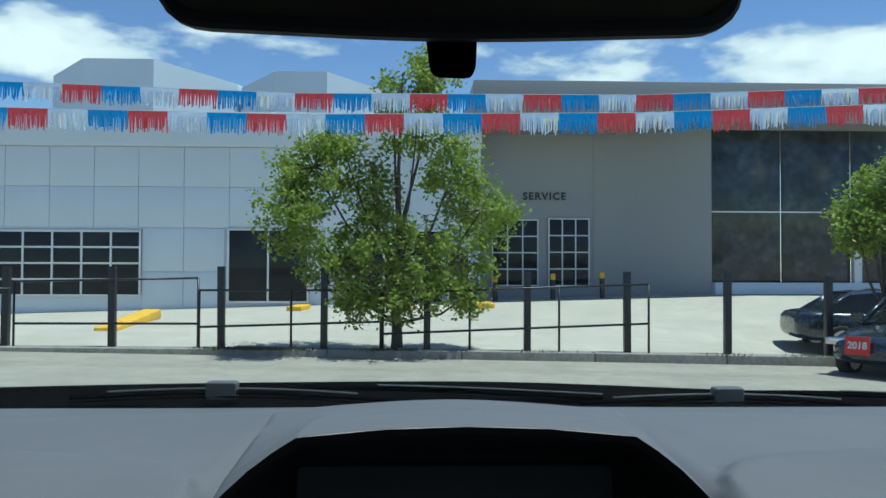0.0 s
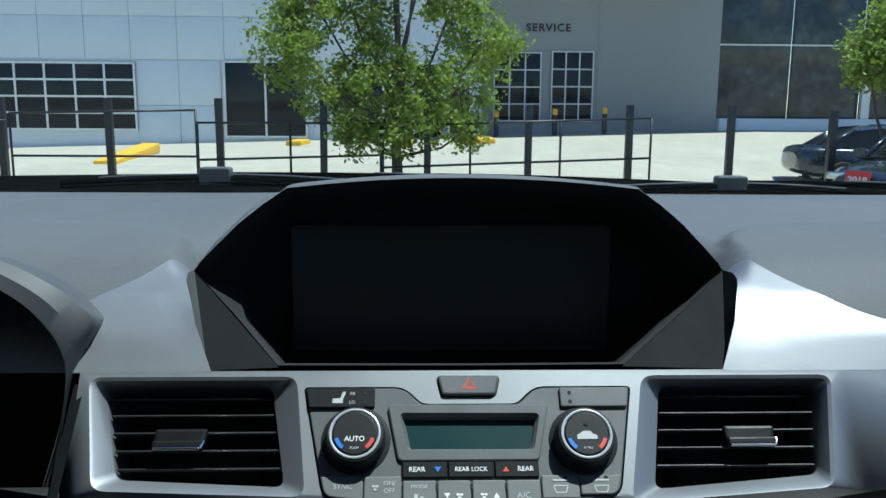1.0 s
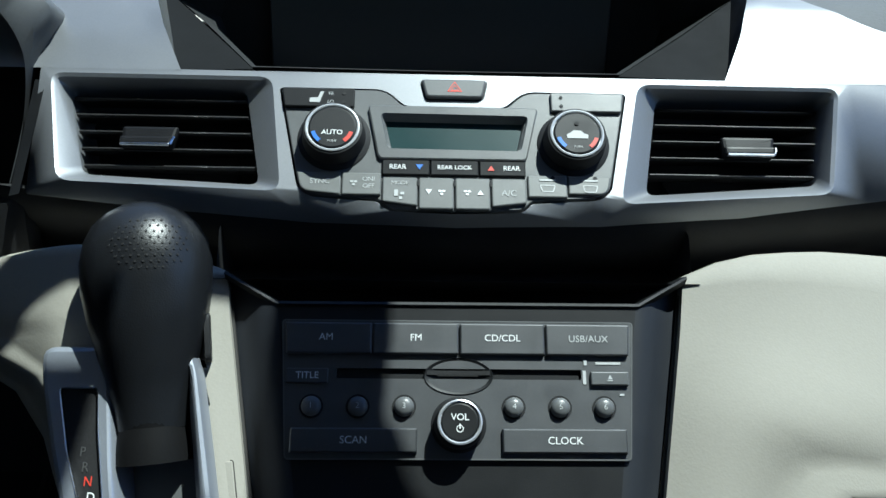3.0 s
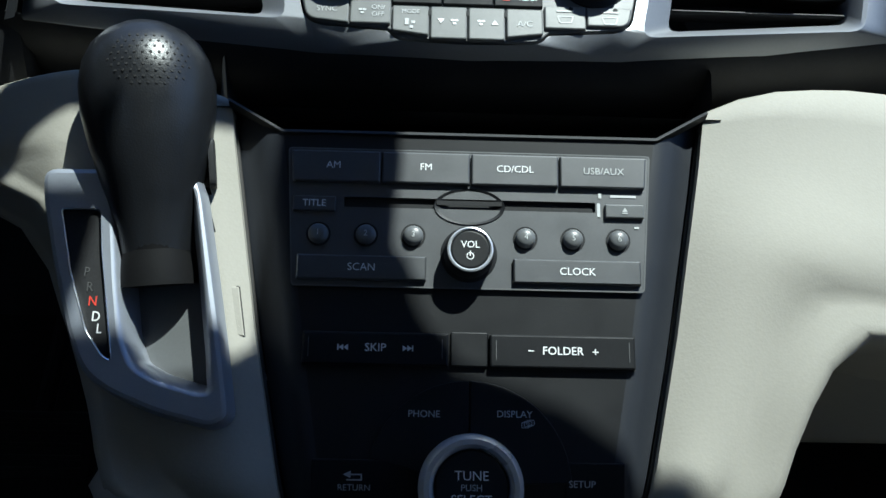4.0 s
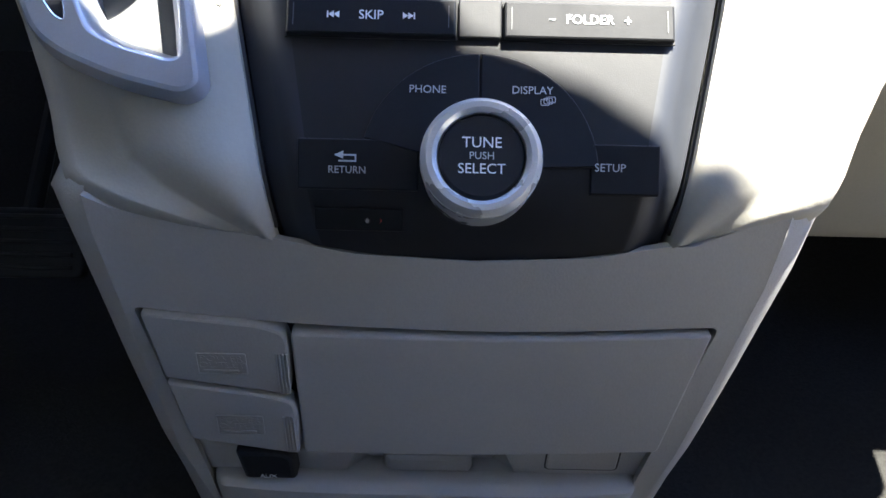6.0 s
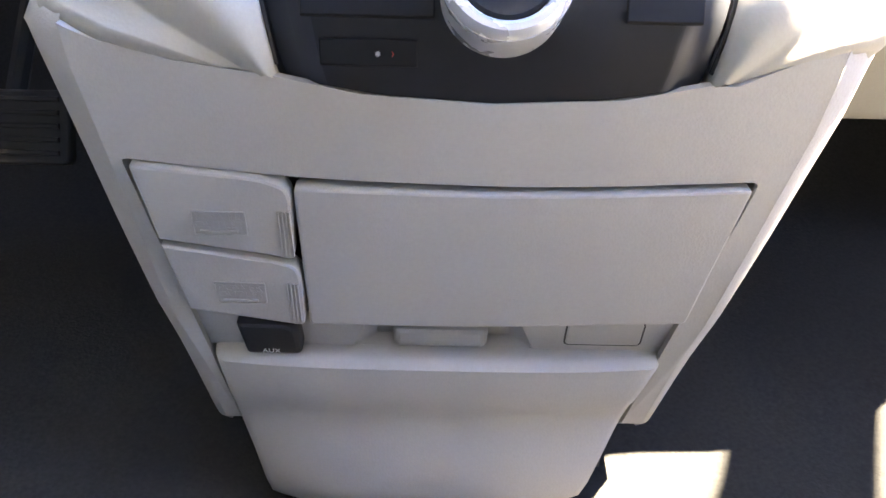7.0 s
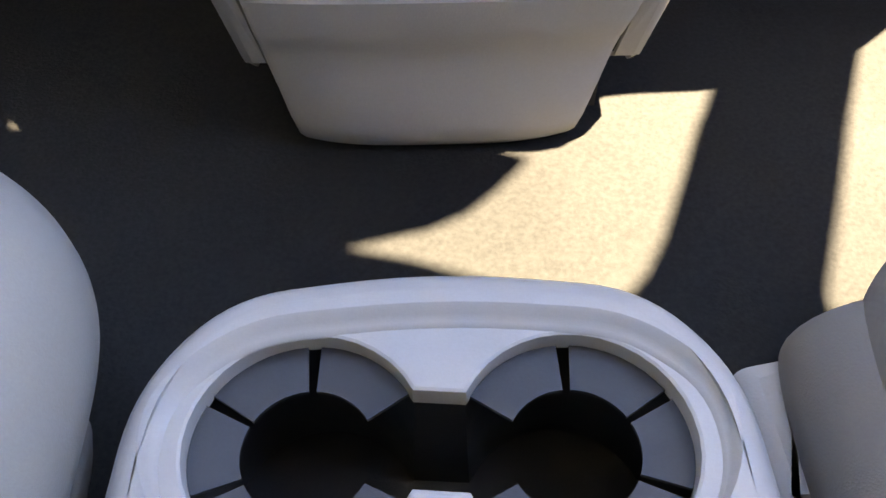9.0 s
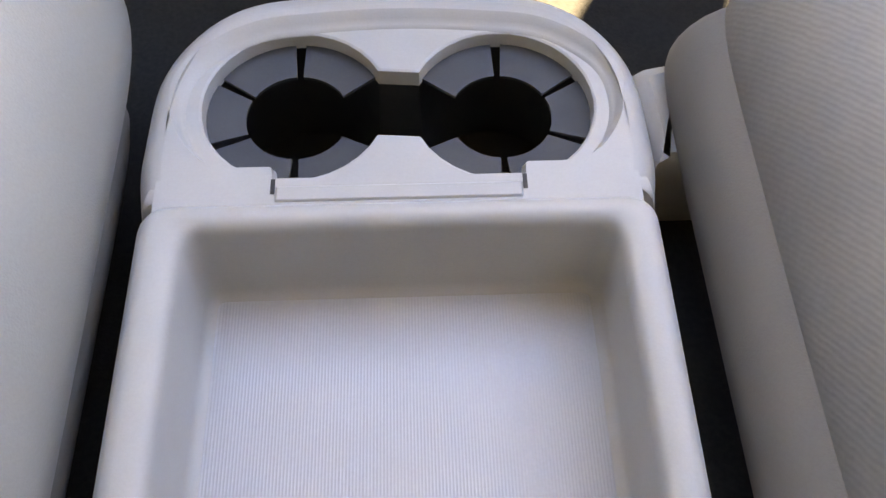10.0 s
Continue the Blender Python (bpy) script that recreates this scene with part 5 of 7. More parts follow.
def side_x(z):
    return lerp_table([(0.44, -0.1290, 0.0905), (0.470, -0.1365, 0.0985), (0.5475, -0.1520, 0.1175), (0.593, -0.1605, 0.1285), (0.653, -0.1705, 0.1420), (0.676, -0.1745, 0.1450), (0.70, -0.1770, 0.1480), (0.715, -0.1790, 0.1510)], z)


def roll(z):
    """How wide the side rounds off."""
    return 0.006 + 0.05 * max(0.0, z - 0.47)


def face_y(z):
    return lerp_table([(0.46, -0.034), (0.515, -0.0395), (0.55, -0.0465), (0.63, -0.053), (0.678, -0.0575), (0.71, -0.058)], z)[0]


def bent(bm):
    """Lay a flat panel, drawn at y = -0.047, on the console's curved face."""
    for v in bm.verts:
        v.co.y += face_y(v.co.z) + 0.047
    return bm


def lower_console():
    root = thing("lower_console", "warm light grey lower console with drawer and socket lids", "console", (CX, 0.05, 0.47))
    zs = [0.676, 0.653, 0.62, 0.593, 0.57, 0.5475, 0.52, 0.50, 0.470]
    left = [(side_x(z)[0] + roll(z), z) for z in zs]
    right = [(side_x(z)[1] - roll(z), z) for z in zs]
    top = [(0.0915, 0.6735), (0.081, 0.6735), (0.05, 0.6665), (0.0, 0.6635), (-0.05, 0.6665), (-0.083, 0.6735), (-0.12, 0.6790), (-0.148, 0.6865), (-0.1565, 0.6905)]
    outer = [(side_x(0.692)[0] + roll(0.692), 0.692)] + left + right[::-1] + [(side_x(0.692)[1] - roll(0.692), 0.692), (0.112, 0.6835)] + top
    hole = rounded([(-0.1485, 0.6355), (-0.1225, 0.470), (0.0815, 0.470), (0.1120, 0.6305), (0.02, 0.6245), (-0.08, 0.6275)], [0.003, 0.001, 0.001, 0.004, 0.05, 0.03])
    part("front_panel", bent(plate(outer, [hole], -0.004, 0.0, LC)), TRIM, root, sharp=0.7)
    # rolled sides
    for s in (0, 1):
        sg = -1 if s == 0 else 1
        rows = []
        for z in [0.698, 0.690, 0.676, 0.653, 0.62, 0.593, 0.57, 0.5475, 0.52, 0.50, 0.470, 0.464]:
            x, y = side_x(z)[s], face_y(z)
            k = 0.004 if z < 0.467 else 0.010 if z == 0.698 else 0.0
            w, low = roll(z), (0.012 if z == 0.698 else 0.006 if z > 0.680 else 0.0)
            rows.append([(x - sg * (w + 0.0003), y - 0.0002 + k, z), (x - sg * w * 0.58, y + 0.18 * w + k, z), (x - sg * w * 0.18, y + 0.62 * w + k, z), (x + sg * w * 0.25, y + 1.25 * w, z - low), (x + sg * w * 0.32, y + 0.02 + w * 0.5, z - 1.6 * low), (x - sg * 0.001, y + 0.10, z - 2 * low), (x - sg * 0.008, y + 0.28, z - 2 * low)])
        x, y = side_x(0.464)[s], face_y(0.464)
        rows.append([(x - sg * 0.0065, y + 0.012, 0.461), (x - sg * 0.005, y + 0.012, 0.461), (x - sg * 0.003, y + 0.012, 0.461), (x - sg * 0.002, y + 0.014, 0.461), (x, y + 0.02, 0.461), (x + sg * 0.006, y + 0.10, 0.461), (x + sg * 0.01, y + 0.28, 0.461)])
        part("side_panel", loft(rows, closed=False, cap_last=False), TRIM, root, sharp=0.9)
    part("inner_shell", box(-0.120, 0.078, -0.022, 0.20, 0.42, 0.66), BLACK, root)
    g = 0.0011
    lid_a = rounded([(-0.1468 + g, 0.6340), (-0.1414 + g, 0.5942 + g), (-0.0905, 0.5862 + g), (-0.0815 - g, 0.5835 + g), (-0.0800 - g, 0.6185), (-0.0815 - g, 0.6240), (-0.093, 0.6285)], [0.003, 0.001, 0.004, 0.004, 0.004, 0.004, 0.006], 3)
    lid_b = rounded([(-0.1412 + g, 0.5925), (-0.1352 + g, 0.5545), (-0.0905, 0.5465), (-0.0800 - g, 0.5445), (-0.0790 - g, 0.5740), (-0.0805 - g, 0.5815), (-0.0905, 0.5850)], [0.001, 0.002, 0.004, 0.004, 0.004, 0.004, 0.004], 3)
    for lid, z0, z1 in ((lid_a, 0.588, 0.612), (lid_b, 0.549, 0.572)):
        ob = part("socket_lid", bent(block(lid, -0.006, 0.0030, LC, 0.0016)), TRIM, root, "grey power socket lid with a ribbed edge")
        for i in range(4):
            x = -0.0880 + 0.0016 * i + 0.0004
            part("grip_rib", bent(block(rect(x, x + 0.0007, z0, z1), 0.002, 0.0040, LC, 0.0002)), TRIM, ob)
        cx, cz = -0.1125 + (0.0 if z0 > 0.57 else 0.004), (z0 + z1) / 2 + 0.004
        for text, dz in (("POWER", 0.0046), ("OUTLET", 0.0006)):
            raised = words(text, 0.0050, LC, cx, cz + dz, 0.0036, TRIM, ob, "embossed_word", sx=1.15)
            for v in raised.data.vertices:
                v.co.y += face_y(v.co.z) + 0.047
        bm = bmesh.new()
        box(cx - 0.0085, cx + 0.0075, cz - 0.0034, cz - 0.0022, 0.0031, 0.0039, 0, bm)
        rr = rect(cx - 0.0115, cx + 0.0115, cz - 0.0050, cz + 0.0078, 0.001)
        loft([at(rr, 0.0031), at(rr, 0.0038), at(grown(rr, -0.0006), 0.0038), at(grown(rr, -0.0006), 0.0031)], FLAT, False, False, bm)
        bmesh.ops.transform(bm, matrix=LC, verts=bm.verts)
        part("embossed_marking", bent(bm), TRIM, ob)
    drawer = rounded([(-0.0812 + g, 0.6235), (-0.0800 + g, 0.5450), (0.0, 0.5448), (0.0985 - g, 0.5505), (0.1106 - g, 0.6275), (0.02, 0.6215)], [0.003, 0.002, 0.04, 0.003, 0.003, 0.06], 5)
    part("drawer_front", bent(block(drawer, -0.006, 0.0022, LC, 0.0014)), TRIM, root, "plain drawer front")
    # recessed band
    band = plate([(-0.1400, 0.558), (-0.1335, 0.5215), (0.0985, 0.5215), (0.1055, 0.554), (0.0, 0.546), (-0.08, 0.547)], [rounded([(-0.052, 0.5445), (-0.0605, 0.5215 + 0.0008), (0.029, 0.5215 + 0.0008), (0.020, 0.5445)], 0.003)], -0.012, -0.006, LC)
    part("recessed_band", bent(band), TRIM, root, "recessed grey band with sockets")
    part("finger_recess", bent(loft([at(rounded([(-0.052, 0.5445), (-0.0605, 0.5223), (0.029, 0.5223), (0.020, 0.5445)], 0.003), -0.007), at(rounded([(-0.045, 0.5440), (-0.0500, 0.5225), (0.0185, 0.5225), (0.013, 0.5440)], 0.003), -0.016)], LC)), TRIM, root)
    part("latch", bent(block(rect(-0.0405, 0.0060, 0.5222, 0.5372, 0.0035), -0.018, -0.0040, LC, 0.0035)), TRIM, root, "grey push latch")
    aux = part("aux_socket", bent(block(rounded([(-0.1140, 0.5470), (-0.1115, 0.5235), (-0.0845, 0.5235), (-0.0850, 0.5420), (-0.090, 0.5460)], 0.003), -0.010, 0.0040, LC, 0.0025)), BLACK, root, "black auxiliary socket cover")
    ax = words("AUX", 0.0042, LC, -0.0990, 0.5270, 0.0042, WHITEINK, aux)
    for v in ax.data.vertices:
        v.co.y += face_y(v.co.z) + 0.047
    blank = rect(0.0445, 0.0815, 0.5265, 0.5432, 0.0025)
    bl = part("blank_cover", bent(block(blank, -0.010, -0.0050, LC, 0.0008)), TRIM, root)
    part("cover_gap", bent(loft([at(grown(blank, 0.0008), -0.0065), at(grown(blank, 0.0008), -0.0057)], LC, True, True)), SEAM, bl)
    # bin below
    rows = []
    for z, xl, xr, y in ((0.5220, -0.1285, 0.0925, -0.0385), (0.5210, -0.1290, 0.0930, -0.0415), (0.5185, -0.1288, 0.0928, -0.0450), (0.505, -0.1268, 0.0885, -0.0450), (0.494, -0.1252, 0.0845, -0.0445), (0.489, -0.1246, 0.0832, -0.0425), (0.479, -0.1232, 0.0808, -0.0412), (0.470, -0.1215, 0.0785, -0.0415), (0.455, -0.1175, 0.0742, -0.0440), (0.435, -0.1128, 0.0680, -0.0475), (0.424, -0.1100, 0.0642, -0.0475), (0.4165, -0.1080, 0.0615, -0.043)):
        bow = lerp_table([(0.415, 0.0080), (0.435, 0.0075), (0.47, 0.006), (0.50, 0.004), (0.53, 0.004)], z)[0]
        n = 16
        row = [(xl + 0.002, y + 0.25, z), (xl, y + 0.03, z), (xl, y + 0.006, z), (xl + 0.002, y + 0.0015, z)]
        row += [(xl + 0.006 + (xr - xl - 0.012) * i / n, y - bow * (1 - abs(2 * i / n - 1) ** 3.5), z) for i in range(n + 1)]
        row += [(xr - 0.002, y + 0.0015, z), (xr, y + 0.006, z), (xr, y + 0.03, z), (xr - 0.002, y + 0.25, z)]
        rows.append(row)
    cap = [(p[0], p[1] + (0.012 if -0.2 < p[1] < 0.1 else 0), p[2] + 0.0002) for p in rows[0]]
    part("bin_front", loft([cap] + rows + [[(p[0], 0.15, 0.4162) for p in rows[-1]]], closed=False, cap_last=False), TRIM, root, "bowed pull-out bin front", sharp=0.9)


lower_console()


# ---- centre console between the seats ----
def seat_console():
    root = thing("centre_console", "pale grey plastic floor console with cup holders and tray", "console", (-0.025, -0.40, 0.42))
    c0 = -0.0245
    ZT, ZD = 0.503, 0.4975
    out = rounded([(c0 + 0.118, -0.350), (c0 + 0.1225, -0.325), (c0 + 0.121, -0.262), (c0 + 0.088, -0.2185), (c0, -0.2070), (c0 - 0.088, -0.2185), (c0 - 0.121, -0.262), (c0 - 0.1225, -0.325), (c0 - 0.118, -0.350)], [0.002, 0.01, 0.06, 0.05, 0.12, 0.05, 0.06, 0.01, 0.002], 7)
    wall = rounded([(c0 + 0.058, -0.3265), (c0 + 0.090, -0.3265), (c0 + 0.1065, -0.300), (c0 + 0.1065, -0.268), (c0 + 0.076, -0.240), (c0, -0.2325), (c0 - 0.076, -0.240), (c0 - 0.1065, -0.268), (c0 - 0.1065, -0.300), (c0 - 0.090, -0.3265), (c0 - 0.058, -0.3265), (c0 - 0.0565, -0.339), (c0 + 0.0565, -0.339)], [0.002, 0.02, 0.02, 0.04, 0.04, 0.1, 0.04, 0.04, 0.02, 0.02, 0.002, 0.002, 0.002], 5)
    body = loft([at(grown(out, -0.002), 0.416), at(grown(out, 0.0005), 0.470), at(out, 0.486), at(grown(out, -0.0008), 0.4925), at(grown(out, -0.0030), 0.4975), at(grown(out, -0.0060), 0.5005), at(grown(out, -0.0095), 0.5021), at(grown(out, -0.0130), 0.5025)], FLAT, False, False)
    part("shell", body, CONSOLE, root, sharp=0.9)
    def opened(d):
        """The inner wall line moved out by d, but for its straight rear part."""
        return [(p[0] + (q[0] - p[0]) * k, p[1] + (q[1] - p[1]) * k) for p, q in zip(wall, grown(wall, d)) for k in [0.15 + 0.85 * smoothstep(-0.335, -0.262, p[1])]]
    part("rim", plate(grown(out, -0.0130), [opened(0.0050)], 0.49, 0.5025), CONSOLE, root, "smooth raised rim", smooth=False)
    part("rim_edge", loft([at(opened(0.0050), 0.5025), at(opened(0.0034), 0.5018), at(opened(0.0010), 0.4998), at(opened(-0.0018), 0.4980), at(opened(-0.0046), ZD + 0.0001), at(opened(-0.0050), ZD - 0.0008)], FLAT, False, False), CONSOLE, root, sharp=1.2)
    cl, cr, cy, R = (-0.0752, -0.2863), (0.0262, -0.2880), -0.2872, 0.0448
    a0 = math.asin(0.0195 / R)
    n = 30
    hole = []
    for i in range(n + 1):
        a = a0 + (2 * math.pi - 2 * a0) * i / n
        hole.append((cl[0] + R * math.cos(a), cl[1] + R * math.sin(a)))
    for i in range(n + 1):
        a = math.pi + a0 + (2 * math.pi - 2 * a0) * i / n
        hole.append((cr[0] + R * math.cos(a), cr[1] + R * math.sin(a)))
    part("deck", plate(grown(wall, -0.0004), [grown(hole, 0.0016)], ZD - 0.004, ZD), CONSOLE, root, "pale grey deck between the cup holders")
    part("cup_edge", loft([at(grown(hole, 0.0016), ZD), at(grown(hole, 0.0004), ZD - 0.0006), at(hole, ZD - 0.002), at(hole, ZD - 0.010)], FLAT, False, False), CONSOLE, root)
    for cx0 in (cl, cr):
        flip = cx0 is cr
        for a, b in ((30, 86.5), (93.5, 149), (155, 203), (209, 266.5), (273.5, 330)):
            aa = [radians(a + (b - a) * i / 8) for i in range(9)]
            if flip:
                aa = [math.pi - x for x in aa]
            pts = [(cx0[0] + (R - 0.0002) * math.cos(x), cx0[1] + (R - 0.0002) * math.sin(x)) for x in aa] + [(cx0[0] + 0.0258 * math.cos(x), cx0[1] + 0.0258 * math.sin(x)) for x in aa[::-1]]
            bm = bmesh.new()
            top = [(p[0], p[1], ZD - 0.008 - 0.16 * max(0.0, R - math.hypot(p[0] - cx0[0], p[1] - cx0[1]))) for p in pts]
            loft([[(x, y, z - 0.002) for x, y, z in top], top], FLAT, True, True, bm)
            part("grip_flap", bm, FLAP, root)
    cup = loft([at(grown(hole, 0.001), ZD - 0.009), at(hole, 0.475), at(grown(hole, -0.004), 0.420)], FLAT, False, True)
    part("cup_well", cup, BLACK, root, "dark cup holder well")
    part("divider", block(rounded([(c0 - 0.008, -0.306), (c0 + 0.008, -0.306), (c0 + 0.006, -0.300), (c0 - 0.006, -0.300)], 0.002), 0.43, 0.470, FLAT, 0.002), FLAP, root)
    # hinge line and tray
    for s in (-1, 1):
        part("hinge_slot", box(c0 + s * 0.0572 - 0.001, c0 + s * 0.0572 + 0.001, -0.3425, -0.3345, 0.499, 0.5029), SEAM, root)
    part("rear_ledge", box(c0 - 0.1100, c0 + 0.1100, -0.354, -0.3340, 0.485, 0.5026), CONSOLE, root)
    part("hinge_cover", block(rounded([(c0 - 0.0560, -0.3470), (c0 + 0.0560, -0.3470), (c0 + 0.0560, -0.3385), (c0 - 0.0560, -0.3385)], 0.001), 0.48, 0.5036, FLAT, 0.0012), CONSOLE, root)
    o = rect(c0 - 0.1160, c0 + 0.1160, -0.70, -0.3470, 0.016, 8)
    i_ = rect(c0 - 0.0945, c0 + 0.0965, -0.685, -0.3625, 0.010, 8)
    f = rect(c0 - 0.0915, c0 + 0.0930, -0.675, -0.3700, 0.008, 8)
    tray = loft([at(grown(o, -0.003), 0.416), at(grown(o, -0.0005), 0.490), at(o, 0.4985), at(grown(o, -0.0012), 0.5025), at(grown(o, -0.0045), 0.5055), at(grown(o, -0.0085), 0.5062), at(grown(i_, 0.0045), 0.5055), at(grown(i_, 0.0015), 0.5035), at(i_, 0.4995), at(grown(f, 0.003), 0.461), at(grown(f, 0.001), 0.4570), at(grown(f, -0.003), 0.4555)], FLAT, False, False)
    part("tray", tray, CONSOLE, root, "deep rectangular tray", sharp=0.9)
    part("tray_mat", loft([at(grown(f, -0.0028), 0.4550), at(grown(f, -0.0028), 0.4556)], FLAT, True, True), MATRIB, root, "finely ribbed grey tray floor")


def ribbed():
    m = mat("finely ribbed grey plastic", (0.34, 0.34, 0.35), 0.5, 0.0, 0.0, 0.001, 0.04, 0.06)
    nt = m.node_tree
    w = nt.nodes.new("ShaderNodeTexWave")
    w.bands_direction = "X"
    w.inputs["Scale"].default_value = 210.0
    w.inputs["Distortion"].default_value = 0.15
    co = nt.nodes.new("ShaderNodeTexCoord")
    b = nt.nodes.new("ShaderNodeBump")
    b.inputs["Strength"].default_value, b.inputs["Distance"].default_value = 0.25, 0.0005
    nt.links.new(co.outputs["Object"], w.inputs["Vector"])
    nt.links.new(w.outputs["Fac"], b.inputs["Height"])
    nt.links.new(b.outputs["Normal"], nt.nodes["Principled BSDF"].inputs["Normal"])
    return m


MATRIB = ribbed()
seat_console()


# ---- front seats ----
def seat(side, xin):
    root = thing("front_seat", "light grey front seat with vinyl bolster beside the console" if side < 0 else "light grey front seat with woven fabric and stitched bolster", "car seat", (side * (xin + 0.27), -0.5, 0.42), group="front seats")
    # cushion: rows from front to back, section from inner to outer edge
    ys = [-0.160, -0.166, -0.178, -0.197, -0.210, -0.227, -0.244, -0.27, -0.33, -0.42, -0.55, -0.72, -0.80]
    pulls = [0.135, 0.11, 0.082, 0.052, 0.035, 0.017, 0.006, 0.0, 0.0, 0.0, 0.002, 0.004, 0.004]
    tops = [0.515, 0.538, 0.555, 0.570, 0.576, 0.581, 0.584, 0.587, 0.588, 0.588, 0.586, 0.582, 0.58]
    if side < 0:
        pulls = [0.085, 0.062, 0.042, 0.028, 0.018, 0.009, 0.003] + pulls[7:]
        tops = [0.528, 0.552, 0.568, 0.579, 0.583, 0.586, 0.588] + tops[7:]
    rows = []
    for y, zt, pull in zip(ys, tops, pulls):
        row = []
        for sx, dz in ((0.024, None), (0.010, -0.100), (0.002, -0.078), (0.004, -0.056), (0.013, -0.036), (0.030, -0.017), (0.055, -0.004), (0.080, -0.001), (0.105, -0.010), (0.15, -0.017), (0.27, -0.016), (0.40, -0.018), (0.46, 0.0), (0.51, -0.01), (0.54, -0.07)):
            z = 0.465 if dz is None else max(zt + dz, 0.467 + 0.002 * abs(dz))
            row.append((side * (xin + pull * max(0.0, 1 - sx / 0.3) + sx), y, z))
        rows.append(row)
    bm = loft(rows, closed=False, cap_last=False)
    for f in bm.faces:
        c = f.calc_center_median()
        if (0.062 if side < 0 else 0.0) < side * c.x - xin < 0.45 and c.y < -0.19:
            f.material_index = 1
    ob = part("cushion", bm, [VINYL, FABRIC], root, "soft padded cushion", sharp=2.0)
    sub = ob.modifiers.new("soft", "SUBSURF")
    sub.levels = sub.render_levels = 2
    # seam between bolster and insert
    sm = [(side * (xin + 0.050 + 0.022 * smoothstep(-0.45, -0.26, y)), y, lerp_table([(-yy, t) for yy, t in zip(ys, tops)], -y)[0] - 0.003) for y in [-0.23 - 0.03 * i for i in range(18)]]
    part("seam", tube(sm, 0.0012, 6), SEAM, root)
    # padded side panel that hangs below the cushion; its shade is put into the grey
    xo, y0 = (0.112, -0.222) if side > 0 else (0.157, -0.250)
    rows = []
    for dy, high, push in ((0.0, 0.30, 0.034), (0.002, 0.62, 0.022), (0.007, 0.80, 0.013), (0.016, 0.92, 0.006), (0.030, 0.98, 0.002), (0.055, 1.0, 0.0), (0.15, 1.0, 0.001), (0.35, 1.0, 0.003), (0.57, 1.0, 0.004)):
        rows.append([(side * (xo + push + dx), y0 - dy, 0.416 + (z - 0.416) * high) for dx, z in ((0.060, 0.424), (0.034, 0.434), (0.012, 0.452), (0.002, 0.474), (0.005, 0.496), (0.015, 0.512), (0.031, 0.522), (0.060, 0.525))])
    flank = part("side_panel", loft(rows, closed=False, cap_last=False), FLANKSHADE, root, "soft vinyl side panel", sharp=2.0)
    sub = flank.modifiers.new("soft", "SUBSURF")
    sub.levels = sub.render_levels = 1
    if side > 0:
        lobe = rounded([(0.104, -0.31), (0.150, -0.31), (0.132, -0.234), (0.100, -0.240)], [0.004, 0.004, 0.004, 0.012], 6)
        part("hinge_cover", loft([at(lobe, 0.416), at(lobe, 0.452), at(grown(lobe, -0.0015), 0.461), at(grown(lobe, -0.005), 0.467), at(grown(lobe, -0.011), 0.469)]), TRIM, root, "rounded plastic hinge cover", sharp=2.0)
    back = [(side * (xin + 0.27), -0.80, 0.60), (side * (xin + 0.27), -0.88, 0.80), (side * (xin + 0.27), -0.98, 1.20)]
    bb = bmesh.new()
    loft([rounded3(back[0], 0.25, 0.06), rounded3(back[1], 0.26, 0.065), rounded3(back[2], 0.22, 0.05)], FLAT, True, True, bb)
    part("backrest", bb, VINYL, root)


def rounded3(c, hx, hy):
    return [(c[0] + x, c[1] + y, c[2]) for x, y in rect(-hx, hx, -hy, hy, 0.05, 5)]


seat(-1, 0.150)
seat(1, 0.131)


# ---- outside ----
CONCRETE = mat("sunlit pale concrete", (0.42, 0.385, 0.315), 0.9, 0.0, 0.5, 0.02, 0.07, 1.6, stain=0.15)
ASPHALT = mat("pale worn asphalt", (0.29, 0.265, 0.215), 0.92, 0.0, 0.7, 0.012, 0.10, 1.1, stain=0.18)
KERB = mat("weathered kerb concrete", (0.27, 0.255, 0.215), 0.9, 0.0, 0.6, 0.02, 0.14, 0.3, stain=0.3)
FENCE = mat("black fence paint", (0.012, 0.012, 0.014), 0.4, 0.0, 0.1, 0.004, 0.1, 0.2)
CLAD = mat("pale blue-grey metal cladding", (0.58, 0.635, 0.69), 0.5, 0.05, 0.05, 0.02, 0.03, 2.0)
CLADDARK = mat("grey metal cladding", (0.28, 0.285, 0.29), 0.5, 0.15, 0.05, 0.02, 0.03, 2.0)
WHITEFR = mat("white painted frame", (0.66, 0.68, 0.68), 0.5, vary=0.03)
DARKGLASS = mat("dark shop glass", (0.012, 0.015, 0.018), 0.03, vary=0.3, vsize=0.8, spec=0.22, rvar=0.01)
# colour mottling stands in for dark reflections and the dim interior
SHOWGLASS = mat("tinted reflecting showroom glass", (0.040, 0.050, 0.056), 0.10, 0.0, 0.0, 0.3, 0.55, 1.3, spec=0.45, rvar=0.05, stain=0.5)
YELLOW = mat("yellow safety paint", (0.72, 0.42, 0.02), 0.6, 0.0, 0.3, 0.01, 0.12, 0.2, stain=0.2)
BARK = mat("grey-brown bark", (0.085, 0.07, 0.055), 0.9, 0.0, 0.9, 0.02, 0.2, 0.1)
LEAF = mat("fresh green leaf", (0.110, 0.158, 0.027), 0.55, 0.0, 0.0, 0.02, 0.35, 0.5)
GRASS = mat("dry kerb grass", (0.07, 0.075, 0.03), 0.9, 0.0, 0.0, 0.02, 0.3, 0.1)
FOILRED = mat("red foil", (0.78, 0.06, 0.07), 0.3, 0.0)
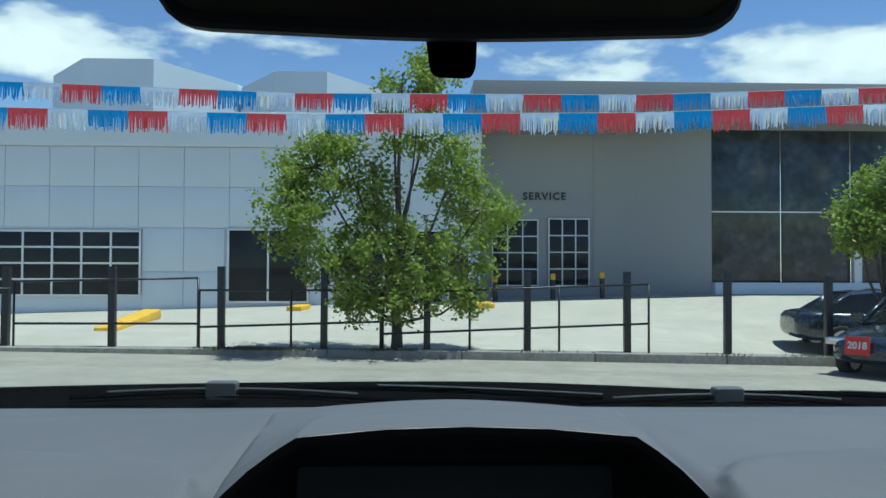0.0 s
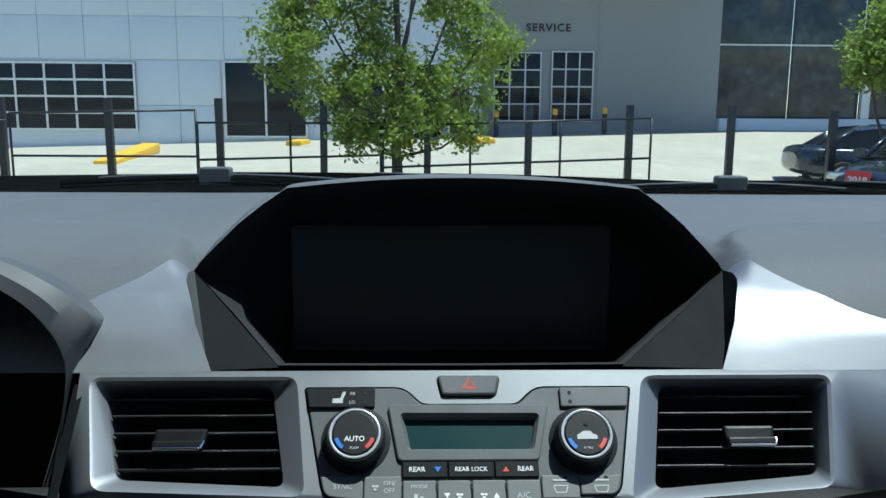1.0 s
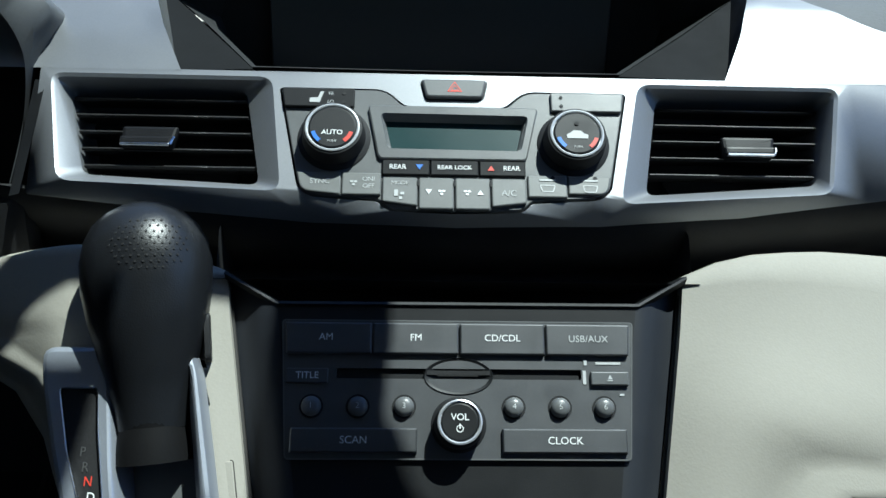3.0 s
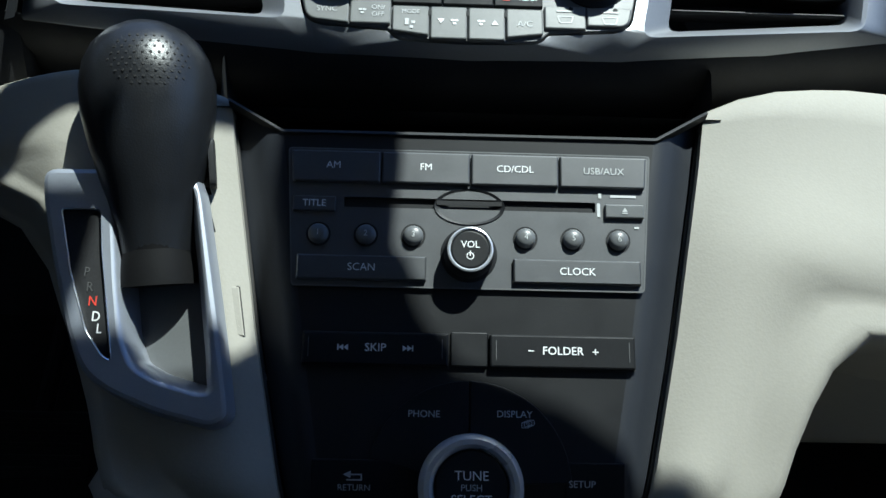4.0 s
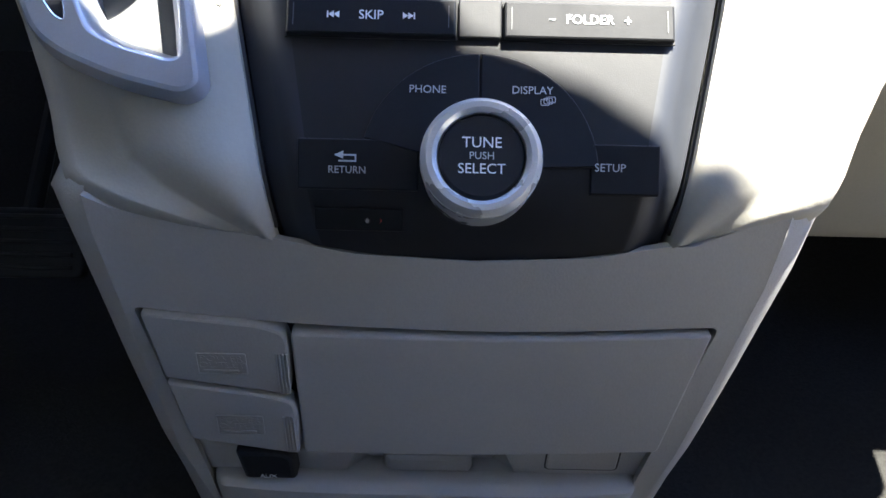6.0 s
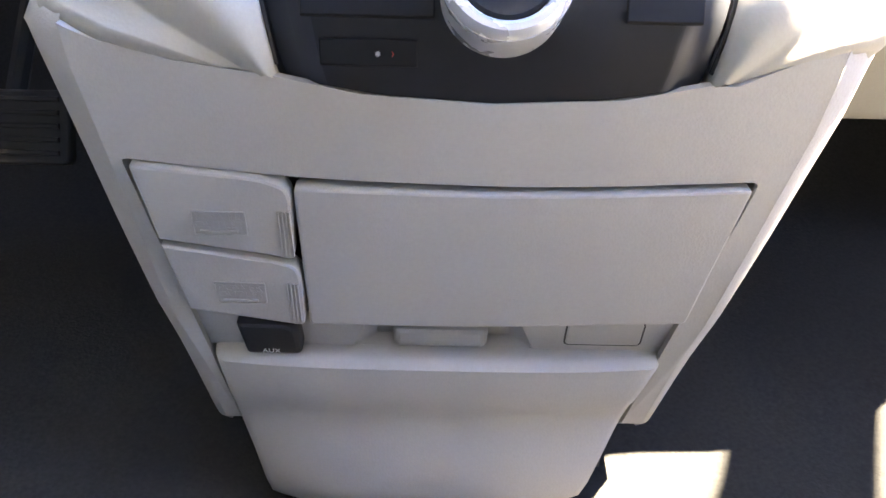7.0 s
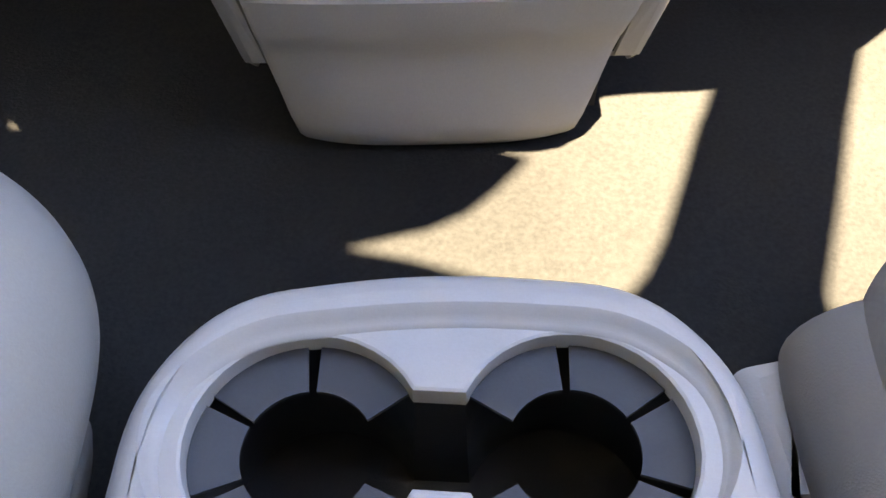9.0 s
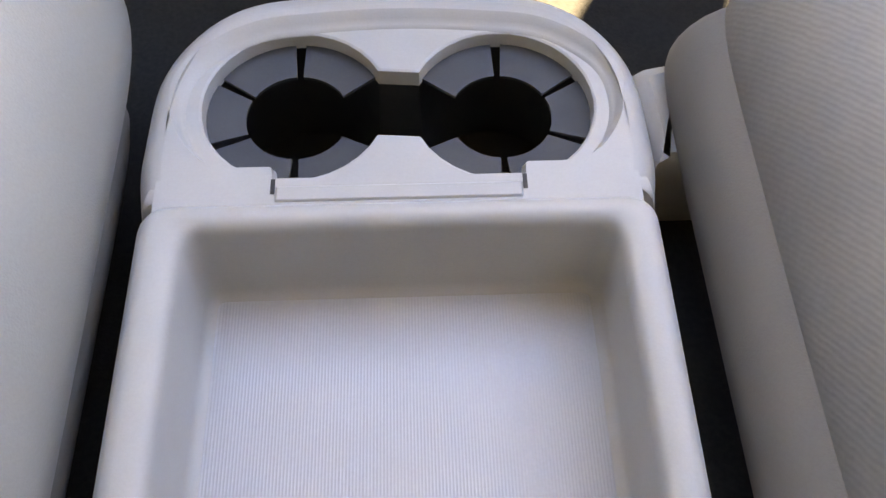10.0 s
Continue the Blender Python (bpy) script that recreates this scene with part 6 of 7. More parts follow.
FOILBLUE = mat("blue foil", (0.02, 0.33, 0.78), 0.3, 0.0)
FOILSILVER = mat("silver foil", (0.85, 0.86, 0.88), 0.18, 0.6)
CARBLUE = mat("dark blue-grey car paint", (0.022, 0.030, 0.042), 0.25, 0.4, coat=0.8)
TYRE = mat("black tyre rubber", (0.014, 0.014, 0.014), 0.8)
SIGNRED = mat("red windscreen card", (0.6, 0.04, 0.03), 0.6)


def ground_z(x, y):
    base = lerp_table([(-20, -0.02), (2, -0.05), (11, -0.42), (14.0, -0.45), (14.2, -0.45), (16, -0.30), (30, -0.05), (60, 0.4)], y)[0]
    tilt = -0.018 * max(-8, min(x, 12)) * smoothstep(2, 12, y) * (1 - smoothstep(16, 24, y)) + 0.03 * max(-15, min(x, 12)) * smoothstep(18, 30, y) * (1 - smoothstep(45, 80, y))
    dip = -0.45 * math.exp(-(((x - 10) / 3.2) ** 2 + ((y - 18.6) / 2.2) ** 2))
    return base + tilt + dip


def ground():
    xs = [-400, -150, -60] + [-30 + 1.5 * i for i in range(41)] + [60, 150, 400]
    ys = [-60, -20, -8, -3, 0] + [1 + 0.8 * i for i in range(60)] + [60, 100, 200, 450]
    bm = grid(xs, ys, lambda x, y: Vector((x, y, ground_z(x, y))))
    for f in bm.faces:
        c = f.calc_center_median()
        f.material_index = 1 if c.y > 14.6 else 0
    solo("ground", bm, [ASPHALT, CONCRETE], "pale worn road and concrete forecourt", "ground", kind="structure")
    root = thing("kerb", "weathered concrete kerb along the fence", "kerb", (0, 14.45, -0.4), kind="structure")
    x = -16.0
    while x < 8.2:
        ln = 2.4
        z0 = kerb_z(x + ln / 2)
        sl = math.atan((kerb_z(x + ln) - kerb_z(x)) / ln)
        m = Matrix.Translation((x + ln / 2, 14.5, z0)) @ Euler((0, -sl, 0)).to_matrix().to_4x4()
        part("kerb_stone", box(-ln / 2 + 0.006, ln / 2 - 0.006, -0.12, 0.32, -0.5, 0.0, 0.025, None, m), KERB, root)
        x += ln
    random.seed(4)
    for cx, n in ((-3.3, 60), (-2.9, 80), (-2.3, 60), (-0.6, 50), (2.2, 15), (5.6, 20), (7.2, 40)):
        bm = bmesh.new()
        for _ in range(n * 3):
            p = Vector((cx + random.gauss(0, 0.28), 14.42 + random.gauss(0, 0.06), kerb_z(cx) - 0.01))
            h = random.uniform(0.03, 0.09)
            d = Vector((random.gauss(0, 0.03), random.gauss(0, 0.03), h))
            s = Vector((0.008, 0.004, 0))
            bm.faces.new([bm.verts.new(p - s), bm.verts.new(p + s), bm.verts.new(p + d)])
        solo("grass_tuft", bm, GRASS, "dry weeds growing along the kerb", "grass", kind="stuff")


def kerb_z(x):
    return lerp_table([(-16, -0.18), (-7.3, -0.22), (0.5, -0.285), (7.8, -0.40), (12, -0.46)], x)[0]


ground()


def fence():
    root = thing("fence", "black metal post and rail fence along the kerb", "fence", (0, 14.7, -0.25), kind="structure")
    random.seed(2)
    posts = [-9.25, -7.38, -5.49, -3.54, -1.69, 0.18, 2.015, 3.86, 5.73, 7.625]
    tops = [1.18, 1.18, 1.19, 1.20, 1.17, 1.14, 1.12, 1.13, 1.14, 1.06]
    for x, t in zip(posts, tops):
        m = Matrix.Translation((x, 14.7, 0)) @ Euler((0, radians(random.uniform(-0.5, 0.5)), 0)).to_matrix().to_4x4()
        p = part("post", box(-0.062, 0.062, -0.062, 0.062, -0.6, t, 0.008, None, m), FENCE, root)
        part("cap", box(-0.066, 0.066, -0.066, 0.066, t, t + 0.012, 0.004, None, m), FENCE, p)
    def rail(x0, z0, x1, z1):
        part("rail", tube([(x0, 14.62, z0), (x1, 14.62, z1)], 0.021, 8), FENCE, root)
    def stick(x, z0, z1):
        part("upright", tube([(x, 14.62, z0), (x, 14.62, z1)], 0.022, 8), FENCE, root)
    for x0, x1, zt0, zt1, zb0, zb1 in ((-7.2, -3.94, 0.93, 1.0, 0.18, 0.18), (-3.92, -0.66, 0.78, 0.79, 0.12, 0.22), (-0.62, 4.24, 0.74, 0.91, 0.0, 0.19)):
        rail(x0, zt0, x1, zt1)
        rail(x0, zb0, x1, zb1)
        stick(x0, -0.5, zt0)
        stick(x1, -0.5, zt1)
    stick(-2.275, -0.5, 0.79)
    stick(0.955, -0.5, 0.79)
    stick(2.59, -0.5, 0.85)
    rail(-9.25, 0.78, -7.2, 0.80)


fence()


def glazing(root, x0, x1, z0, z1, y, cols, rows, fw=0.05, name="window_panel", dark=None):
    w = part(name, box(x0, x1, y - 0.02, y + 0.02, z0, z1, 0.004), DARKGLASS, root, "dark reflecting glass")
    for i in range(cols + 1):
        x = x0 + (x1 - x0) * i / cols
        part("mullion", box(x - fw / 2, x + fw / 2, y - 0.06, y + 0.0, z0 - fw / 2, z1 + fw / 2, 0.006), WHITEFR, w)
    for j in range(rows + 1):
        z = z0 + (z1 - z0) * j / rows
        part("transom", box(x0 - fw / 2, x1 + fw / 2, y - 0.052, y + 0.0, z - fw / 2, z + fw / 2, 0.006), WHITEFR, w)
    return w


def dealership():
    root = thing("service_building", "pale metal-clad car service building with glazed doors", "building", (0, 33, 0))
    part("wall", box(-30, 2.35, 30.06, 44, -1.5, 5.95), CLAD, root, "pale cladding wall")
    part("parapet", box(-30, 2.4, 29.85, 30.4, 5.62, 6.9, 0.03), CLAD, root, "pale parapet band")
    # shade of the recess is put into this wall's darker grey
    part("recess_wall", box(2.3, 8.0, 31.6, 44, -1.0, 6.5), CLADDARK, root, "grey recess wall with shade in its colour")
    part("side_wall", box(2.2, 2.36, 30.0, 31.7, -1.0, 6.2), CLAD, root)
    # wall that curves out to the showroom
    pts = [(6.9, 31.58), (7.6, 31.5), (8.4, 31.2), (9.3, 30.7), (10.2, 30.2), (10.95, 29.85)]
    bm = loft([[(x, y, -1.0) for x, y in pts], [(x, y, 6.6) for x, y in pts]], closed=False, cap_last=False)
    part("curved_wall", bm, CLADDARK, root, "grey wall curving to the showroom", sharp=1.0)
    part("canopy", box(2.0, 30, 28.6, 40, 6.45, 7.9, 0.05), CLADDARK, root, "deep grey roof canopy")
    # showroom glass
    for i in range(6):
        x0 = 10.98 + i * 2.65
        pane = part("showroom_pane", box(x0, x0 + 2.58, 29.9, 29.94, 0.72, 6.4, 0.005), SHOWGLASS, root, "tall dark showroom glass")
        part("mullion", box(x0 - 0.05, x0 + 0.02, 29.86, 29.9, 0.72, 6.4), FENCE, pane)
    part("showroom_transom", box(10.95, 27, 29.84, 29.92, 3.32, 3.37), WHITEFR, root)
    part("showroom_plinth", box(11.0, 27, 29.6, 30.2, -1, 0.72, 0.02), CLAD, root, "pale low plinth")
    part("showroom_post", box(16.25, 16.55, 29.7, 29.88, 0.7, 2.6, 0.02), WHITEFR, root)
    part("showroom_door", box(17.6, 17.8, 29.7, 29.88, 0.7, 2.3, 0.02), WHITEFR, root)
    # cladding panels on the front
    xs = [-16.55, -14.95, -13.35, -11.75, -10.15, -8.5, -6.85, -5.2, -3.55, -1.9, -0.25, 1.2, 2.34]
    zs = [2.66, 4.15, 5.60]
    for i in range(len(xs) - 1):
        for j in range(2):
            part("cladding_panel", box(xs[i] + 0.008, xs[i + 1] - 0.008, 30.02, 30.065, zs[j] + 0.008, zs[j + 1] - 0.008, 0.006), CLAD, root)
    for x0, x1 in ((-10.0, -8.5), (-8.5, -7.0), (-3.7, -2.4)):
        for z0, z1 in ((-0.6, 1.05), (1.05, 2.64)):
            part("cladding_panel", box(x0 + 0.008, x1 - 0.008, 30.02, 30.065, z0 + 0.008, z1 - 0.008, 0.006), CLAD, root)
    glazing(root, -15.3, -10.05, 0.18, 2.52, 30.0, 5, 4, 0.07, "garage_window")
    glazing(root, -6.87, -3.97, -0.05, 2.6, 30.0, 2, 1, 0.07, "entrance_door")
    glazing(root, -2.3, 1.0, -0.1, 2.6, 30.0, 3, 1, 0.09, "entrance_door")
    glazing(root, 2.95, 4.72, 0.55, 3.1, 31.55, 3, 4, 0.05, "service_door")
    glazing(root, 5.15, 6.72, 0.55, 3.15, 31.55, 3, 4, 0.05, "service_door")
    words("SERVICE", 0.40, plane((0, 31.58, 0), (0, 0, 1)), 4.98, 4.02, 0.02, FENCE, root, bold=0.03, spacing=1.2, name="sign_letters")
    # rooftop housings
    for x0, x1, y0, y1, z in ((-13.4, -10.6, 33, 37, 9.6), (-5.9, -3.75, 34, 38, 9.4)):
        bm = bmesh.new()
        prism = [(x0 - 1.6, y0 + 1.0), (x0, y0), (x1, y0 + 0.0), (x1 + 2.9, y0 + 2.2), (x1 + 2.9, y1 + 3), (x0 - 1.6, y1 + 3)]
        loft([[(x, y, 5.8) for x, y in prism], [(x, y, z - (0.5 if k in (0, 3) else 0)) for k, (x, y) in enumerate(prism)]], FLAT, False, True, bm)
        part("roof_housing", bm, CLAD, root, "grey rooftop plant housing", sharp=0.2)
    part("roof", box(-30, 2.2, 30.4, 44, 5.9, 6.1), CLADDARK, root)
    for x, z in ((2.85, 0.85), (4.95, 0.95), (6.75, 1.0)):
        b = thing("bollard", "dark steel bollard with a yellow cap", "bollard", (x, 29.4, 0), group="service bollards")
        part("post", turned([(0.09, -0.9), (0.09, z - 0.12)], Matrix.Translation((x, 29.4, 0)), 16), FENCE, b)
        part("cap", turned([(0.1, z - 0.14), (0.1, z + 0.04), (0.07, z + 0.08)], Matrix.Translation((x, 29.4, 0)), 16), YELLOW, b, "yellow cap")
    sg = thing("notice_board", "small dark notice sign with a white frame", "sign", (1.5, 28.8, 0))
    part("board", box(1.15, 1.85, 28.78, 28.82, 0.2, 1.75, 0.01), FENCE, sg)
    part("frame", box(1.10, 1.16, 28.74, 28.83, 0.1, 1.8, 0.01), WHITEFR, sg)
    part("frame", box(1.84, 1.90, 28.74, 28.83, 0.1, 1.8, 0.01), WHITEFR, sg)
    part("frame", box(1.10, 1.90, 28.74, 28.83, 1.75, 1.81, 0.01), WHITEFR, sg)
    return root


dealership()


def yellow_kerbs():
    for x, y, rz, lx, ly in ((-7.0, 20.2, -8, 0.5, 5.6), (1.95, 26.5, 0, 1.1, 1.2), (-3.9, 27.2, 8, 0.5, 1.2), (-0.4, 26.0, 5, 0.4, 2.4)):
        z = ground_z(x, y)
        m = Matrix.Translation((x, y, z)) @ Euler((radians(1.2), 0, radians(-rz))).to_matrix().to_4x4()
        solo("yellow_kerb", box(-lx / 2, lx / 2, -ly / 2, ly / 2, -0.1, 0.16, 0.04, None, m), YELLOW, "worn yellow-painted concrete kerb island", "kerb", group="yellow kerbs")


yellow_kerbs()


# ---- trees ----
def tree(x, y, lobes, seed, label, twigs=42, per=54, trunk_r=0.10, height=5.6):
    """Lobes of the crown: across, up from the ground, half width, half height, share of leaves."""
    rnd = random.Random(seed)
    z0 = ground_z(x, y)
    root = thing("tree", label, "tree", (x, y, z0), group="street trees")
    tr = bmesh.new()
    axis = [(x, y, z0 - 0.2), (x + 0.01, y, z0 + 0.35), (x - 0.02, y, z0 + 0.9), (x + 0.05, y, z0 + height * 0.35), (x + 0.02, y + 0.05, z0 + height * 0.6), (x + 0.09, y, z0 + height * 0.93)]
    loops_r = (trunk_r * 1.25, trunk_r, trunk_r * 0.8, trunk_r * 0.55, trunk_r * 0.35, 0.008)
    for (p, q, r0, r1) in zip(axis, axis[1:], loops_r, loops_r[1:]):
        tube([p, q], r0, 12, tr, r1)
    verts, faces = [], []
    for dx, up, rx, rz, share in lobes:
        depth = rnd.uniform(-0.5, 0.5) * min(1.0, abs(dx) + 0.6)
        c = Vector((x + dx, y + depth, z0 + up))
        start = Vector((x + 0.02, y, z0 + max(0.55, up * 0.42 + rnd.uniform(-0.15, 0.15))))
        mid = start.lerp(c, 0.5) + Vector((dx * 0.10, 0, -0.10))
        tube([start, mid, c, c + Vector((dx * 0.12, 0, rz * 0.7))], 0.034, 6, tr, 0.007)
        for k in range(int(twigs * share)):
            d = Vector((rnd.gauss(0, 1), rnd.gauss(0, 1), rnd.gauss(0, 1))).normalized() * rnd.uniform(0.45, 1.12)
            tip = c + Vector((d.x * rx, d.y * (rx + 0.1), d.z * rz))
            if k % 2 == 0:
                tube([c.lerp(tip, 0.1), c.lerp(tip, 0.6) + Vector((0, 0, -0.03)), tip], 0.010, 4, tr, 0.003)
            spread = rnd.uniform(0.07, 0.15)
            for _ in range(int(per * rnd.uniform(0.5, 1.3))):
                p = tip + Vector((rnd.gauss(0, spread), rnd.gauss(0, spread), rnd.gauss(0, spread * 0.9)))
                f = Vector((rnd.gauss(0, 1), rnd.gauss(0, 1), rnd.gauss(-0.5, 0.6))).normalized()
                s = f.cross(Vector((rnd.gauss(0, 1), rnd.gauss(0, 1), rnd.gauss(0.6, 1)))).normalized()
                ln, w = rnd.uniform(0.065, 0.12), rnd.uniform(0.022, 0.038)
                b = len(verts)
                fold = f.cross(s) * 0.007
                verts += [p, p + f * ln * 0.5 + s * w + fold, p + f * ln, p + f * ln * 0.5 - s * w + fold]
                faces.append((b, b + 1, b + 2, b + 3))
    part("trunk", tr, BARK, root, "grey-brown trunk and limbs")
    me = bpy.data.meshes.new("mesh")
    me.from_pydata([tuple(v) for v in verts], [], faces)
    me.materials.append(LEAF)
    tagged(part("crown", me, LEAF, root, "uneven crown of small sunlit leaves"), kind="stuff")


def leaf_shade():
    nt = LEAF.node_tree
    bs = nt.nodes["Principled BSDF"]
    geo = nt.nodes.new("ShaderNodeNewGeometry")
    hue = nt.nodes.new("ShaderNodeValToRGB")
    hue.color_ramp.elements[0].color, hue.color_ramp.elements[1].color = (0.08, 0.13, 0.02, 1), (0.27, 0.33, 0.05, 1)
    nt.links.new(geo.outputs["Random Per Island"], hue.inputs["Fac"])
    nt.links.new(hue.outputs["Color"], bs.inputs["Base Color"])
    tr = nt.nodes.new("ShaderNodeBsdfTranslucent")
    tr.inputs["Color"].default_value = (0.30, 0.40, 0.05, 1)
    mx = nt.nodes.new("ShaderNodeMixShader")
    mx.inputs[0].default_value = 0.45
    out = nt.nodes["Material Output"]
    nt.links.new(bs.outputs[0], mx.inputs[1])
    nt.links.new(tr.outputs[0], mx.inputs[2])
    nt.links.new(mx.outputs[0], out.inputs["Surface"])


leaf_shade()
tree(-0.38, 14.95, [(-1.55, 3.45, 0.72, 0.70, 1.3), (-1.85, 2.55, 0.60, 0.62, 1.1), (-1.30, 1.65, 0.72, 0.66, 1.2), (-0.50, 3.05, 0.55, 0.62, 0.9), (0.00, 2.05, 0.85, 0.72, 1.1), (1.05, 3.40, 0.55, 0.62, 1.0), (1.62, 2.70, 0.66, 0.60, 1.2), (1.12, 1.80, 0.80, 0.66, 1.1), (0.05, 1.10, 0.75, 0.45, 0.8), (0.62, 5.15, 0.42, 0.60, 0.9), (-0.08, 4.75, 0.30, 0.50, 0.4), (0.35, 4.05, 0.55, 0.45, 0.5), (1.35, 1.10, 0.34, 0.34, 0.4), (-0.75, 1.05, 0.38, 0.40, 0.5), (-1.05, 3.9, 0.35, 0.35, 0.4)], 11, "young street tree with uneven fresh green crown")
tree(8.95, 15.2, [(-0.15, 2.75, 0.72, 0.60, 1.5), (-0.55, 2.45, 0.45, 0.42, 1.0), (0.5, 2.9, 0.7, 0.7, 1.2), (0.1, 3.5, 0.55, 0.5, 1.0), (0.9, 2.4, 0.6, 0.5, 0.9)], 5, "small roadside tree with bright green leaves", 34, 50, 0.07, 3.4)


# ---- bunting ----
def bunting():
    rnd = random.Random(8)
    strings = ((13.0, [(-7.6, 4.19), (-2.0, 4.02), (3.6, 4.05), (8.5, 4.25)], -6.96, ("B", "S", "R"), 0.62, 0.30),
               (12.7, [(-7.6, 3.70), (-2.0, 3.62), (3.6, 3.70), (8.5, 3.92)], -7.05, ("B", "R", "S"), 0.62, 0.33))
    foils = {"R": FOILRED, "B": FOILBLUE, "S": FOILSILVER}
    names = {"R": "red foil tassels", "B": "blue foil tassels", "S": "silver foil tassels"}
    for y, line, start, order, w, drop in strings:
        root = thing("bunting", "string of red, blue and silver foil fringe", "bunting", (0, y, 4), group="fringe bunting")
        pts = [(-7.6 + 0.4 * i, y, lerp_table(line, -7.6 + 0.4 * i)[0]) for i in range(41)]
        pts = [(-9.6, y, line[0][1] + 0.12)] + pts + [(10.6, y, line[-1][1] + 0.12)]
        part("cord", tube(pts, 0.006, 5), WHITEFR, root)
        for px in (-9.6, 10.6):
            pz = ground_z(px, y)
            part("pole", tube([(px, y, pz - 0.1), (px, y, line[0][1] + 0.3)], 0.04, 10), WHITEFR, root)
        x, k = start, 0
        while x < 8.2:
            key = order[k % 3]
            bm = bmesh.new()
            n = 26
            for i in range(n):
                x0 = x + w * i / n
                zt = lerp_table(line, x0)[0]
                ln = drop * rnd.uniform(0.75, 1.08)
                sw, sy = rnd.gauss(0, 0.012), rnd.gauss(0, 0.03)
                a = w / n * rnd.uniform(0.6, 0.95)
                q = [bm.verts.new(v) for v in ((x0, y, zt), (x0 + w / n, y, zt), (x0 + w / n, y, zt - ln * 0.25), (x0, y, zt - ln * 0.25))]
                bm.faces.new(q)
                e = [bm.verts.new(v) for v in ((x0 + a + sw, y + sy, zt - ln), (x0 + sw, y + sy * 0.5, zt - ln))]
                bm.faces.new((q[3], q[2], e[0], e[1]))
            part("fringe", bm, foils[key], root, names[key], smooth=False)
            x += w
            k += 1


bunting()


